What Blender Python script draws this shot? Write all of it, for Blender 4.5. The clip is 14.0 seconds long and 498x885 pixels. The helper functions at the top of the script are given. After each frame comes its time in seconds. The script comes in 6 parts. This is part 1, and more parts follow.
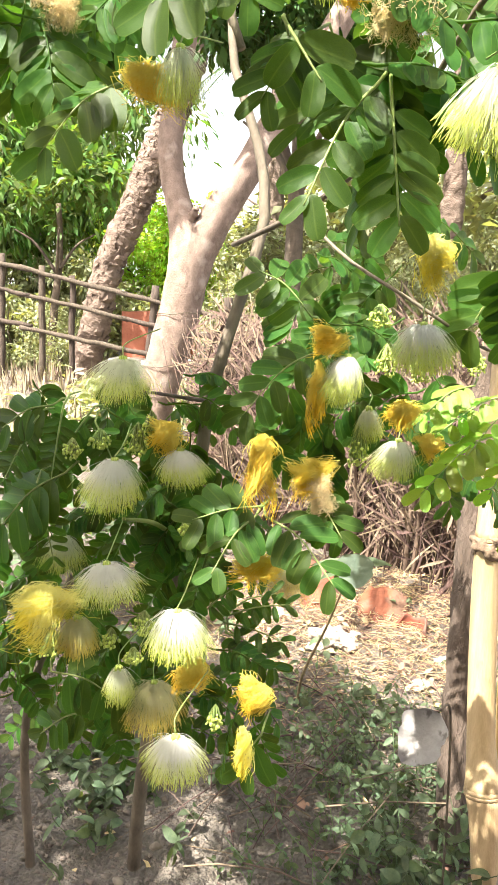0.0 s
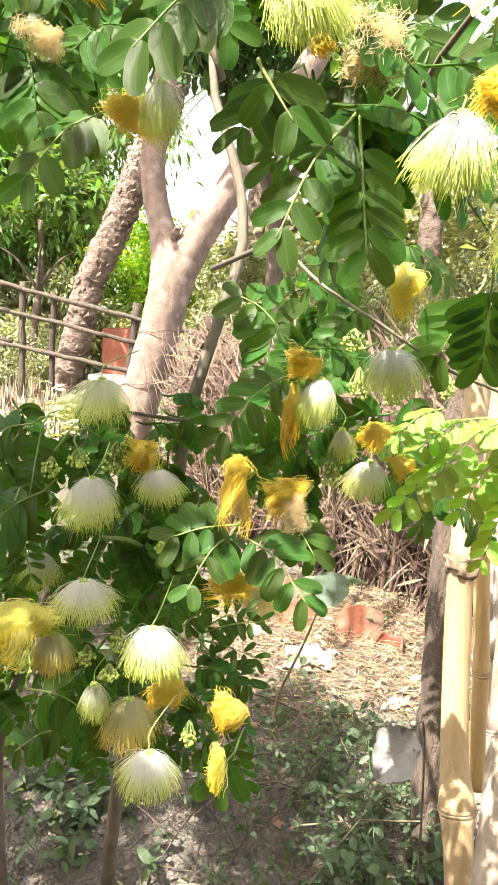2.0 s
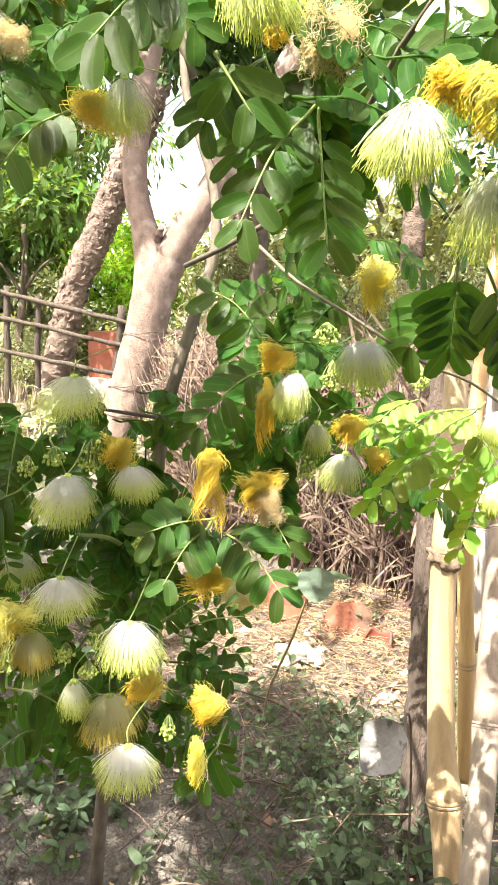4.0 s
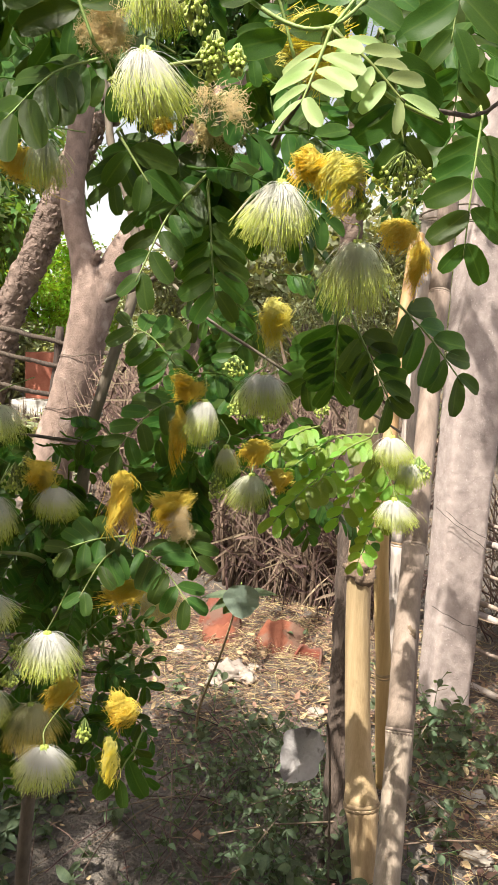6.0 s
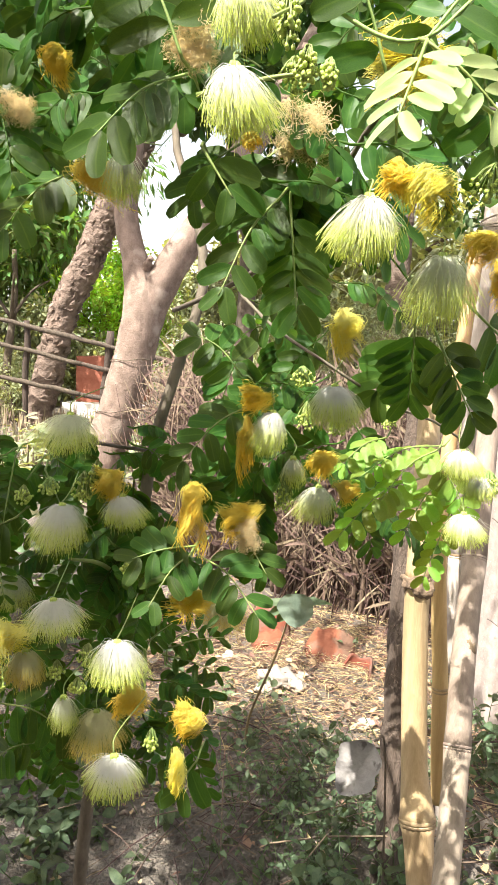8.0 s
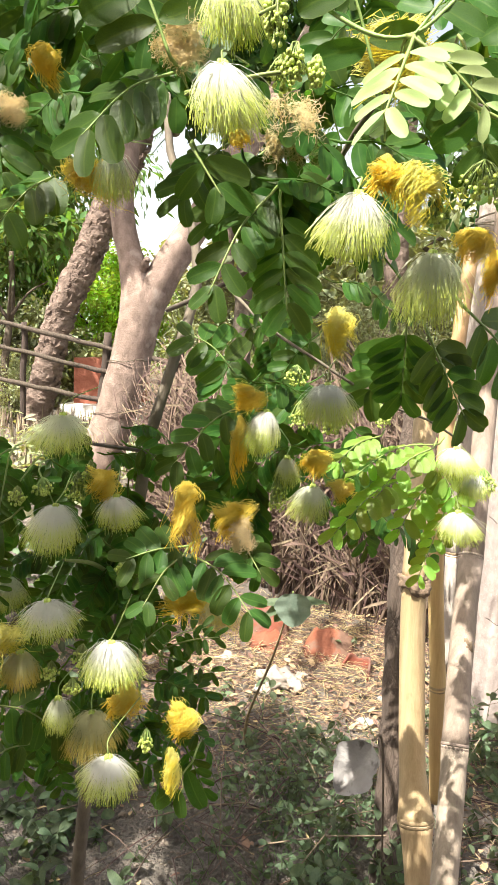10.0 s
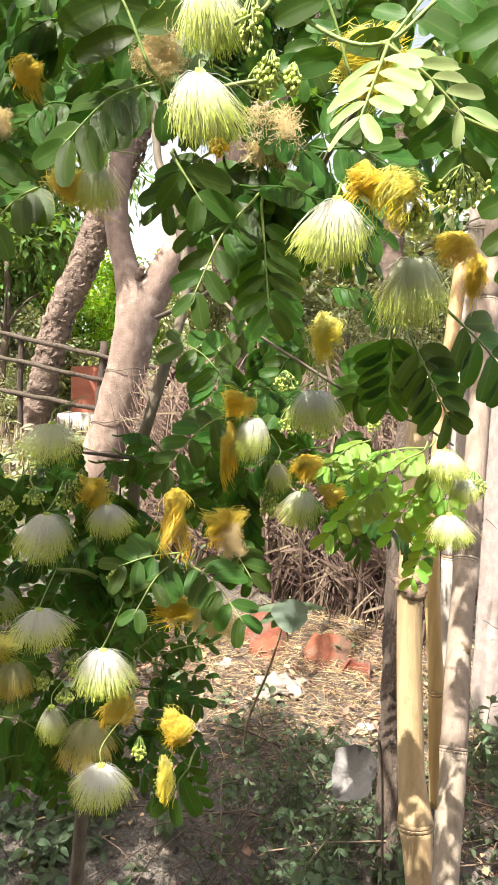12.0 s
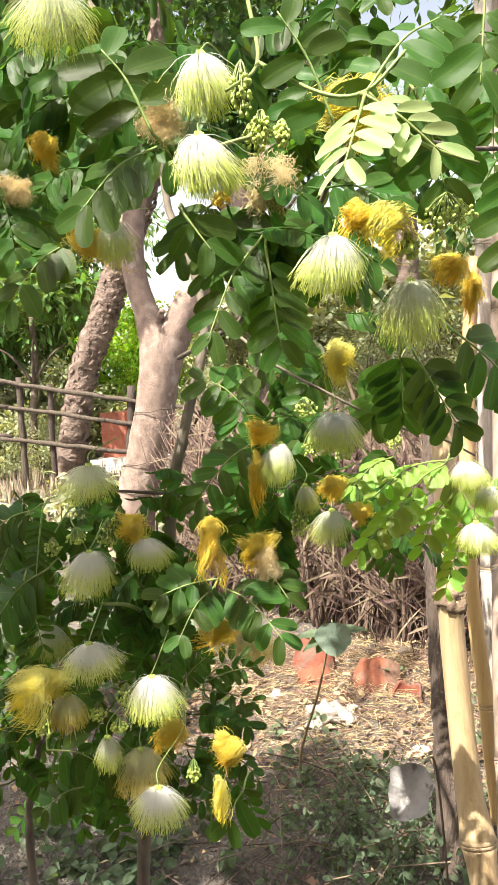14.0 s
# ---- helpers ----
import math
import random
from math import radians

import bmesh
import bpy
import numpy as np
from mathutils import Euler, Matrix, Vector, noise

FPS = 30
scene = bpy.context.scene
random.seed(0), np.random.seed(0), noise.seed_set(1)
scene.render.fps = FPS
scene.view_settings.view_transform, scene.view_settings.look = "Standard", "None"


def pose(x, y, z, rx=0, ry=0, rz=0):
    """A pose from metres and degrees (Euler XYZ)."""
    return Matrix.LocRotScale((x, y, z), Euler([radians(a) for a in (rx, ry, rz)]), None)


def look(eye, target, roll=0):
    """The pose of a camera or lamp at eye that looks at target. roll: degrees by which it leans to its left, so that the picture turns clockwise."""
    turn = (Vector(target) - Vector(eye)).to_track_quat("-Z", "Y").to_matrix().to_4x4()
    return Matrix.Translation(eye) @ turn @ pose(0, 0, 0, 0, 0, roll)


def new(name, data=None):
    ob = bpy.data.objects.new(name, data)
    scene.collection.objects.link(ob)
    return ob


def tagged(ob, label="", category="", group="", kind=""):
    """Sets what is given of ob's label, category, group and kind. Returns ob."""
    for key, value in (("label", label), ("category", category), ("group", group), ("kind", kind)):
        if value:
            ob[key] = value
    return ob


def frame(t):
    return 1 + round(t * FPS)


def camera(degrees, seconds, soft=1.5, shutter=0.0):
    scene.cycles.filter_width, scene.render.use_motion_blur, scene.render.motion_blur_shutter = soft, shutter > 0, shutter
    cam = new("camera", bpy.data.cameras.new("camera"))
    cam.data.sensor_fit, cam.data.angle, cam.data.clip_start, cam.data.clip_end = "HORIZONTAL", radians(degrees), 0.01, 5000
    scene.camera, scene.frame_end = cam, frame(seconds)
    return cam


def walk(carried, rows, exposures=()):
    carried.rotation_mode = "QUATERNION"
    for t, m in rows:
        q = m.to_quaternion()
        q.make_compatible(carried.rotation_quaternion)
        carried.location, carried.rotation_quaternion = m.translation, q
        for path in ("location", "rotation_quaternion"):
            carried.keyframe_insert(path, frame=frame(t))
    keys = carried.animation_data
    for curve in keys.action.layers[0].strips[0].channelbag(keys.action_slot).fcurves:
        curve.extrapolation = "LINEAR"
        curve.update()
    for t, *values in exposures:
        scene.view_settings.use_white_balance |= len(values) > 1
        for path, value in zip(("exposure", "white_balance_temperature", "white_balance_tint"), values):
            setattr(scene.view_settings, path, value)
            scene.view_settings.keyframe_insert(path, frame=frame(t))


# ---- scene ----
cam = camera(37.7, 14.0, soft=1.25)
PATH = [
    (0, (0.222, -0.075, 1.101), (-0.142, 1.854, 0.719), 1.9),
    (0.5, (0.227, -0.084, 1.104), (-0.107, 1.856, 0.753), 2.2),
    (1, (0.227, -0.084, 1.104), (-0.105, 1.857, 0.758), 2.3),
    (1.5, (0.227, -0.087, 1.105), (-0.103, 1.857, 0.771), 2.3),
    (2, (0.228, -0.088, 1.106), (-0.086, 1.859, 0.773), 2.6),
    (2.2, (0.229, -0.087, 1.106), (-0.093, 1.858, 0.773), 2.4),
    (4.3, (0.248, -0.091, 1.101), (-0.015, 1.864, 0.772), 1.1),
    (4.5, (0.256, -0.099, 1.101), (0.039, 1.856, 0.738), 1.2),
    (5, (0.27, -0.148, 1.108), (0.169, 1.826, 0.804), 1.9),
    (5.5, (0.269, -0.145, 1.111), (0.162, 1.834, 0.837), 3.0),
    (6, (0.276, -0.145, 1.113), (0.148, 1.833, 0.847), 2.2),
    (6.5, (0.268, -0.142, 1.114), (0.103, 1.832, 0.841), 2.4),
    (7, (0.252, -0.132, 1.113), (0.004, 1.831, 0.818), 3.0),
    (7.5, (0.254, -0.138, 1.115), (0.008, 1.827, 0.838), 2.5),
    (8, (0.254, -0.143, 1.118), (0.002, 1.824, 0.859), 2.4),
    (8.5, (0.256, -0.142, 1.117), (0.007, 1.825, 0.852), 2.2),
    (11, (0.262, -0.141, 1.117), (0.011, 1.827, 0.864), 1.8),
    (11.5, (0.266, -0.139, 1.116), (0.006, 1.827, 0.861), 1.2),
    (12, (0.267, -0.142, 1.117), (0.022, 1.829, 0.877), 1.2),
    (12.5, (0.274, -0.123, 1.105), (-0.009, 1.834, 0.808), -1.2),
    (13, (0.275, -0.129, 1.109), (-0.047, 1.825, 0.834), -2.7),
    (13.5, (0.272, -0.138, 1.11), (-0.098, 1.815, 0.886), -3.9),
    (14, (0.277, -0.174, 1.115), (-0.052, 1.793, 0.966), -3.8),
]
walk(cam, [(t, look(eye, target, roll)) for t, eye, target, roll in PATH],
     [(0, 2.08, 6700, 8), (4.3, 2.00, 6680, 8), (5.1, 1.12, 6720, 10), (6.5, 0.92, 6650, 11), (7.2, 1.52, 6600, 8), (8.0, 1.53, 6600, 8), (9.0, 1.48, 6610, 8), (12.0, 1.42, 6640, 9), (13.0, 1.69, 6640, 8), (13.5, 1.67, 6650, 8), (14, 1.50, 6660, 9)])

# ---- daylight ----
SUN_ELEV, SUN_AZ = 60.0, -125.0      # degrees; azimuth counter-clockwise from +x
sun_dir = Vector((math.cos(radians(SUN_ELEV)) * math.cos(radians(SUN_AZ)),
                  math.cos(radians(SUN_ELEV)) * math.sin(radians(SUN_AZ)),
                  math.sin(radians(SUN_ELEV))))
world = bpy.data.worlds.new("sky")
scene.world = world
world.use_nodes = True
wn = world.node_tree
sky = wn.nodes.new("ShaderNodeTexSky")
sky.sky_type, sky.sun_disc = "NISHITA", False
sky.sun_elevation = radians(SUN_ELEV)
sky.sun_rotation = radians(90.0 - SUN_AZ)
sky.dust_density, sky.air_density, sky.ozone_density = 9.0, 1.0, 0.6
clear = wn.nodes["Background"]
wn.links.new(sky.outputs[0], clear.inputs[0])
clear.inputs[1].default_value = 0.086
# dusty haze, the same all round, thinning with height
place = wn.nodes.new("ShaderNodeTexCoord")
split = wn.nodes.new("ShaderNodeSeparateXYZ")
wn.links.new(place.outputs["Generated"], split.inputs[0])
thin = wn.nodes.new("ShaderNodeMath")
thin.operation, thin.use_clamp = "SUBTRACT", True
thin.inputs[0].default_value = 1.0
wn.links.new(split.outputs["Z"], thin.inputs[1])
power = wn.nodes.new("ShaderNodeMath")
power.operation = "POWER"
power.inputs[1].default_value = 3.0
wn.links.new(thin.outputs[0], power.inputs[0])
haze = wn.nodes.new("ShaderNodeBackground")
haze.inputs[0].default_value = (1.0, 0.985, 0.96, 1)
amount = wn.nodes.new("ShaderNodeMath")
amount.operation = "MULTIPLY"
amount.inputs[1].default_value = 0.80
wn.links.new(power.outputs[0], amount.inputs[0])
wn.links.new(amount.outputs[0], haze.inputs[1])
both = wn.nodes.new("ShaderNodeAddShader")
wn.links.new(clear.outputs[0], both.inputs[0])
wn.links.new(haze.outputs[0], both.inputs[1])
wn.links.new(both.outputs[0], wn.nodes["World Output"].inputs[0])
sun_data = bpy.data.lights.new("sun", "SUN")
sun_data.energy, sun_data.angle, sun_data.color = 4.9, radians(0.55), (1.0, 0.95, 0.86)
sun_ob = new("sun", sun_data)
sun_ob.matrix_world = look(sun_dir * 30, (0, 0, 0))

rng = random.Random(7)
nrg = np.random.default_rng(11)


# ---- materials ----
def material(name, low, high, scale=20.0, rough=0.7, bump=0.2, fine=6.0, metal=0.0, translucent=0.0, vary=0.12,
             stretch=(1, 1, 1), coat=0.0, island=False, spot=None, glow_tint=(3.1, 2.75, 0.85), rib=None, gloss=0.25):
    m = bpy.data.materials.new(name)
    m.use_nodes = True
    nt = m.node_tree
    b = nt.nodes["Principled BSDF"]
    out = nt.nodes["Material Output"]
    co = nt.nodes.new("ShaderNodeTexCoord")
    mp = nt.nodes.new("ShaderNodeMapping")
    mp.inputs["Scale"].default_value = stretch
    nt.links.new(co.outputs["Object"], mp.inputs[0])
    n1 = nt.nodes.new("ShaderNodeTexNoise")
    n1.inputs["Scale"].default_value, n1.inputs["Detail"].default_value = scale, 6
    n2 = nt.nodes.new("ShaderNodeTexNoise")
    n2.inputs["Scale"].default_value, n2.inputs["Detail"].default_value = scale * fine, 4
    for n in (n1, n2):
        nt.links.new(mp.outputs[0], n.inputs["Vector"])
    mixf = nt.nodes.new("ShaderNodeMath")
    mixf.operation = "MULTIPLY_ADD"
    mixf.inputs[1].default_value = 0.45
    nt.links.new(n2.outputs[0], mixf.inputs[0])
    half = nt.nodes.new("ShaderNodeMath")
    half.operation = "MULTIPLY_ADD"
    half.inputs[1].default_value, half.inputs[2].default_value = 1.6, -0.52
    nt.links.new(n1.outputs[0], half.inputs[0])
    nt.links.new(half.outputs[0], mixf.inputs[2])
    ramp = nt.nodes.new("ShaderNodeMix")
    ramp.data_type = "RGBA"
    ramp.inputs["A"].default_value, ramp.inputs["B"].default_value = (*low, 1), (*high, 1)
    nt.links.new(mixf.outputs[0], ramp.inputs["Factor"])
    colour = ramp.outputs["Result"]
    if spot:
        n3 = nt.nodes.new("ShaderNodeTexNoise")
        n3.inputs["Scale"].default_value, n3.inputs["Detail"].default_value = spot[1], 5
        nt.links.new(co.outputs["Object"], n3.inputs["Vector"])
        cut = nt.nodes.new("ShaderNodeMapRange")
        cut.inputs["From Min"].default_value, cut.inputs["From Max"].default_value = spot[2], spot[2] + 0.08
        nt.links.new(n3.outputs[0], cut.inputs["Value"])
        mm = nt.nodes.new("ShaderNodeMix")
        mm.data_type = "RGBA"
        mm.inputs["B"].default_value = (*spot[0], 1)
        nt.links.new(cut.outputs[0], mm.inputs["Factor"])
        nt.links.new(colour, mm.inputs["A"])
        colour = mm.outputs["Result"]
    if rib:
        at = nt.nodes.new("ShaderNodeAttribute")
        at.attribute_name = "along"
        cr = nt.nodes.new("ShaderNodeValToRGB")
        e = cr.color_ramp.elements
        e[0].position, e[0].color = 0.0, (0.22, 0.22, 0.22, 1)
        e[1].position, e[1].color = 1.0, (0.45, 0.45, 0.45, 1)
        for q, c in ((0.06, 0.10), (0.12, 0.0), (0.93, 0.0)):
            e.new(q).color = (c, c, c, 1)
        nt.links.new(at.outputs["Fac"], cr.inputs[0])
        mm = nt.nodes.new("ShaderNodeMix")
        mm.data_type = "RGBA"
        mm.inputs["B"].default_value = (*rib, 1)
        nt.links.new(cr.outputs[0], mm.inputs["Factor"])
        nt.links.new(colour, mm.inputs["A"])
        colour = mm.outputs["Result"]
    if vary:
        hsv = nt.nodes.new("ShaderNodeHueSaturation")
        if island:
            r = nt.nodes.new("ShaderNodeNewGeometry").outputs["Random Per Island"]
        else:
            r = nt.nodes.new("ShaderNodeObjectInfo").outputs["Random"]
        v = nt.nodes.new("ShaderNodeMapRange")
        v.inputs["To Min"].default_value, v.inputs["To Max"].default_value = 1 - vary * 2, 1 + vary * 2
        nt.links.new(r, v.inputs["Value"])
        nt.links.new(v.outputs[0], hsv.inputs["Value"])
        h = nt.nodes.new("ShaderNodeMapRange")
        h.inputs["To Min"].default_value, h.inputs["To Max"].default_value = 0.5 - vary * 0.16, 0.5 + vary * 0.16
        nt.links.new(r, h.inputs["Value"])
        nt.links.new(h.outputs[0], hsv.inputs["Hue"])
        nt.links.new(colour, hsv.inputs["Color"])
        colour = hsv.outputs[0]
    nt.links.new(colour, b.inputs["Base Color"])
    b.inputs["Roughness"].default_value, b.inputs["Metallic"].default_value = rough, metal
    b.inputs["Coat Weight"].default_value = coat
    if translucent:
        b.inputs["Specular IOR Level"].default_value = gloss
    if bump:
        bp = nt.nodes.new("ShaderNodeBump")
        bp.inputs["Strength"].default_value, bp.inputs["Distance"].default_value = bump, 0.3 / scale
        nt.links.new(mixf.outputs[0], bp.inputs["Height"])
        nt.links.new(bp.outputs[0], b.inputs["Normal"])
    if translucent:
        t = nt.nodes.new("ShaderNodeBsdfTranslucent")
        tint = nt.nodes.new("ShaderNodeMix")
        tint.data_type, tint.blend_type = "RGBA", "MULTIPLY"
        tint.inputs["Factor"].default_value = 1
        tint.inputs["B"].default_value = (*glow_tint, 1)
        nt.links.new(colour, tint.inputs["A"])
        nt.links.new(tint.outputs["Result"], t.inputs[0])
        mx = nt.nodes.new("ShaderNodeMixShader")
        mx.inputs[0].default_value = translucent
        nt.links.new(b.outputs[0], mx.inputs[1])
        nt.links.new(t.outputs[0], mx.inputs[2])
        nt.links.new(mx.outputs[0], out.inputs[0])
    return m


def filament(name, root, middle, tip):
    """Thread colour that runs from root to tip along each stamen."""
    m = bpy.data.materials.new(name)
    m.use_nodes = True
    nt = m.node_tree
    b = nt.nodes["Principled BSDF"]
    at = nt.nodes.new("ShaderNodeAttribute")
    at.attribute_name = "along"
    cr = nt.nodes.new("ShaderNodeValToRGB")
    cr.color_ramp.elements[0].position, cr.color_ramp.elements[0].color = 0.58, (*root, 1)
    cr.color_ramp.elements[1].position, cr.color_ramp.elements[1].color = 1.0, (*tip, 1)
    e = cr.color_ramp.elements.new(0.82)
    e.color = (*middle, 1)
    nt.links.new(at.outputs["Fac"], cr.inputs[0])
    nt.links.new(cr.outputs[0], b.inputs["Base Color"])
    b.inputs["Roughness"].default_value = 0.5
    t = nt.nodes.new("ShaderNodeBsdfTranslucent")
    nt.links.new(cr.outputs[0], t.inputs[0])
    mx = nt.nodes.new("ShaderNodeMixShader")
    mx.inputs[0].default_value = 0.5
    nt.links.new(b.outputs[0], mx.inputs[1])
    nt.links.new(t.outputs[0], mx.inputs[2])
    nt.links.new(mx.outputs[0], nt.nodes["Material Output"].inputs[0])
    return m


M_leaf = material("leaf_green", (0.028, 0.068, 0.014), (0.063, 0.126, 0.026), 60, 0.40, 0.12, 5, translucent=0.40, vary=0.15, rib=(0.16, 0.24, 0.06))
M_leaf_far = material("leaf_green_joined", (0.026, 0.064, 0.014), (0.060, 0.118, 0.025), 60, 0.42, 0.1, 5, translucent=0.40, vary=0.17, island=True, rib=(0.14, 0.22, 0.05), gloss=0.14)
# paler young growth, with full sun's brightness also put into both base colours
M_leaf_young_lit = material("leaf_young_lit", (0.26, 0.36, 0.15), (0.42, 0.52, 0.25), 60, 0.40, 0.12, 5, translucent=0.40, vary=0.15, rib=(0.48, 0.56, 0.24), glow_tint=(1.45, 1.5, 0.65))
M_leaf_lime_lit = material("leaf_lime_lit", (0.145, 0.255, 0.040), (0.265, 0.40, 0.10), 60, 0.36, 0.12, 5, translucent=0.42, vary=0.22, rib=(0.26, 0.38, 0.09), glow_tint=(2.4, 2.3, 0.6))
M_twig = material("twig_green", (0.16, 0.24, 0.05), (0.30, 0.38, 0.12), 90, 0.55, 0.2, translucent=0.0)
M_branch = material("branch_bark", (0.080, 0.063, 0.049), (0.21, 0.168, 0.128), 70, 0.8, 0.5, stretch=(1, 1, 0.35))
M_bud = material("bud_green", (0.34, 0.44, 0.07), (0.56, 0.64, 0.17), 200, 0.6, 0.15, vary=0.1, island=True)
M_fresh = filament("stamen_fresh", (0.97, 0.97, 0.93), (0.92, 0.95, 0.60), (0.74, 0.82, 0.14))
M_pale = filament("stamen_pale", (0.90, 0.92, 0.78), (0.84, 0.88, 0.46), (0.70, 0.77, 0.14))
M_old = filament("stamen_yellow", (0.95, 0.91, 0.36), (0.95, 0.87, 0.18), (0.93, 0.80, 0.08))
M_faded = filament("stamen_faded", (0.88, 0.86, 0.60), (0.84, 0.78, 0.32), (0.76, 0.62, 0.12))
M_wilt = filament("stamen_wilted", (0.98, 0.86, 0.22), (0.97, 0.80, 0.13), (0.93, 0.68, 0.06))
M_dry = filament("stamen_dry", (0.92, 0.81, 0.54), (0.92, 0.79, 0.50), (0.87, 0.69, 0.39))
M_bark = material("pale_bark", (0.115, 0.080, 0.063), (0.35, 0.258, 0.212), 15, 0.85, 0.55, 8, vary=0.0, stretch=(1, 1, 0.75), spot=((0.39, 0.315, 0.268), 5.0, 0.58))
M_bark_rough = material("scaly_bark", (0.095, 0.068, 0.054), (0.30, 0.22, 0.18), 7, 0.9, 1.0, 7, vary=0.0, stretch=(1, 1, 1.3))
M_bark_dark = material("dark_bark", (0.06, 0.05, 0.035), (0.16, 0.12, 0.09), 12, 0.9, 0.6)
M_bamboo = material("bamboo_straw", (0.36, 0.245, 0.13), (0.60, 0.445, 0.275), 14, 0.45, 0.2, 8, vary=0.05, stretch=(6, 6, 0.35), spot=((0.27, 0.18, 0.10), 9.0, 0.63))
M_bamboo_b = material("bamboo_golden", (0.40, 0.25, 0.10), (0.60, 0.41, 0.20), 14, 0.5, 0.15, 8, vary=0.05, stretch=(6, 6, 0.35))
M_node = material("bamboo_node", (0.20, 0.13, 0.07), (0.50, 0.38, 0.22), 60, 0.8, 0.5, vary=0.05)
M_burr = material("woody_burr", (0.09, 0.060, 0.040), (0.30, 0.215, 0.145), 60, 0.85, 0.6, vary=0.05)
M_greywood = material("weathered_wood", (0.18, 0.137, 0.106), (0.43, 0.345, 0.28), 9, 0.8, 0.18, 7, vary=0.06, stretch=(6, 6, 0.3))
M_palewood = material("bleached_wood", (0.38, 0.32, 0.28), (0.62, 0.545, 0.49), 9, 0.7, 0.4, 7, vary=0.06, stretch=(5, 5, 0.4))
M_darkwood = material("dark_wood", (0.020, 0.015, 0.012), (0.075, 0.055, 0.043), 16, 0.85, 0.6, 7, vary=0.06, stretch=(5, 5, 0.4))
M_postwood = material("brown_wood", (0.075, 0.055, 0.040), (0.20, 0.155, 0.12), 14, 0.88, 0.7, 7, vary=0.08, stretch=(5, 5, 0.4))
M_dustyleaf = material("dusty_leaf", (0.27, 0.25, 0.245), (0.43, 0.41, 0.40), 30, 0.85, 0.3, 6, vary=0.0, spot=((0.17, 0.155, 0.145), 55.0, 0.62))
M_fencewood = material("fence_wood", (0.035, 0.026, 0.020), (0.125, 0.093, 0.072), 16, 0.85, 0.6, 7, vary=0.08, stretch=(5, 5, 0.4))
M_concrete = material("old_concrete", (0.25, 0.205, 0.19), (0.48, 0.41, 0.38), 30, 0.9, 0.3, 6, vary=0.0, spot=((0.52, 0.455, 0.425), 150.0, 0.63))
M_soil = material("dry_soil", (0.115, 0.098, 0.082), (0.245, 0.212, 0.18), 3.2, 0.95, 1.0, 26, vary=0.0, spot=((0.09, 0.072, 0.056), 22.0, 0.58))
M_clod = material("soil_clod", (0.15, 0.122, 0.10), (0.28, 0.23, 0.19), 30, 0.95, 0.4, vary=0.1, island=True)
M_straw = material("dry_straw", (0.20, 0.125, 0.075), (0.44, 0.305, 0.195), 30, 0.85, 0.2, vary=0.36, island=True)
M_litter = material("dead_leaf", (0.20, 0.115, 0.062), (0.46, 0.32, 0.205), 40, 0.8, 0.2, vary=0.22, island=True)
M_drygrass = material("dull_grass", (0.17, 0.13, 0.085), (0.36, 0.285, 0.195), 9, 0.85, 0.2, vary=0.25, island=True)
M_brush = material("dry_stalk", (0.064, 0.042, 0.032), (0.225, 0.152, 0.115), 22, 0.85, 0.3, vary=0.25, island=True, stretch=(3, 3, 0.5))
M_herb = material("weed_leaf", (0.045, 0.078, 0.040), (0.14, 0.18, 0.11), 60, 0.55, 0.1, translucent=0.25, vary=0.22, island=True)
M_broad = material("broad_leaf", (0.10, 0.14, 0.105), (0.19, 0.235, 0.185), 40, 0.5, 0.2, translucent=0.10, vary=0.1)
M_stone = material("grey_stone", (0.34, 0.31, 0.28), (0.58, 0.54, 0.50), 18, 0.9, 0.5, vary=0.1)
M_palestone = material("pale_stone", (0.28, 0.24, 0.20), (0.47, 0.415, 0.355), 14, 0.9, 0.5, vary=0.08)
M_red = material("terracotta", (0.13, 0.034, 0.020), (0.24, 0.068, 0.040), 10, 0.8, 0.35, vary=0.1, spot=((0.15, 0.080, 0.058), 14.0, 0.50))
M_bush = material("dusty_bush", (0.14, 0.165, 0.09), (0.32, 0.34, 0.22), 3, 0.7, 0.0, translucent=0.2, vary=0.22, island=True)
M_bright = material("lime_foliage", (0.17, 0.29, 0.04), (0.30, 0.44, 0.085), 3, 0.6, 0.0, translucent=0.35, vary=0.2, island=True)
M_mango = material("glossy_foliage", (0.045, 0.09, 0.025), (0.12, 0.19, 0.06), 3, 0.45, 0.0, translucent=0.3, vary=0.25, island=True)
M_dim = material("deep_foliage", (0.03, 0.07, 0.02), (0.07, 0.13, 0.04), 3, 0.6, 0.0, translucent=0.2, vary=0.2, island=True)
M_palm = material("palm_frond", (0.10, 0.17, 0.09), (0.18, 0.27, 0.15), 6, 0.5, 0.0, translucent=0.2, vary=0.15, island=True)
M_brick = material("brick_red_wall", (0.30, 0.10, 0.06), (0.46, 0.18, 0.11), 6, 0.9, 0.3, vary=0.05)
M_whitewash = material("whitewash", (0.62, 0.60, 0.56), (0.80, 0.78, 0.74), 4, 0.9, 0.3, vary=0.0)
M_rope = material("tie_rope", (0.20, 0.17, 0.13), (0.40, 0.35, 0.28), 150, 0.9, 0.4, vary=0.05)


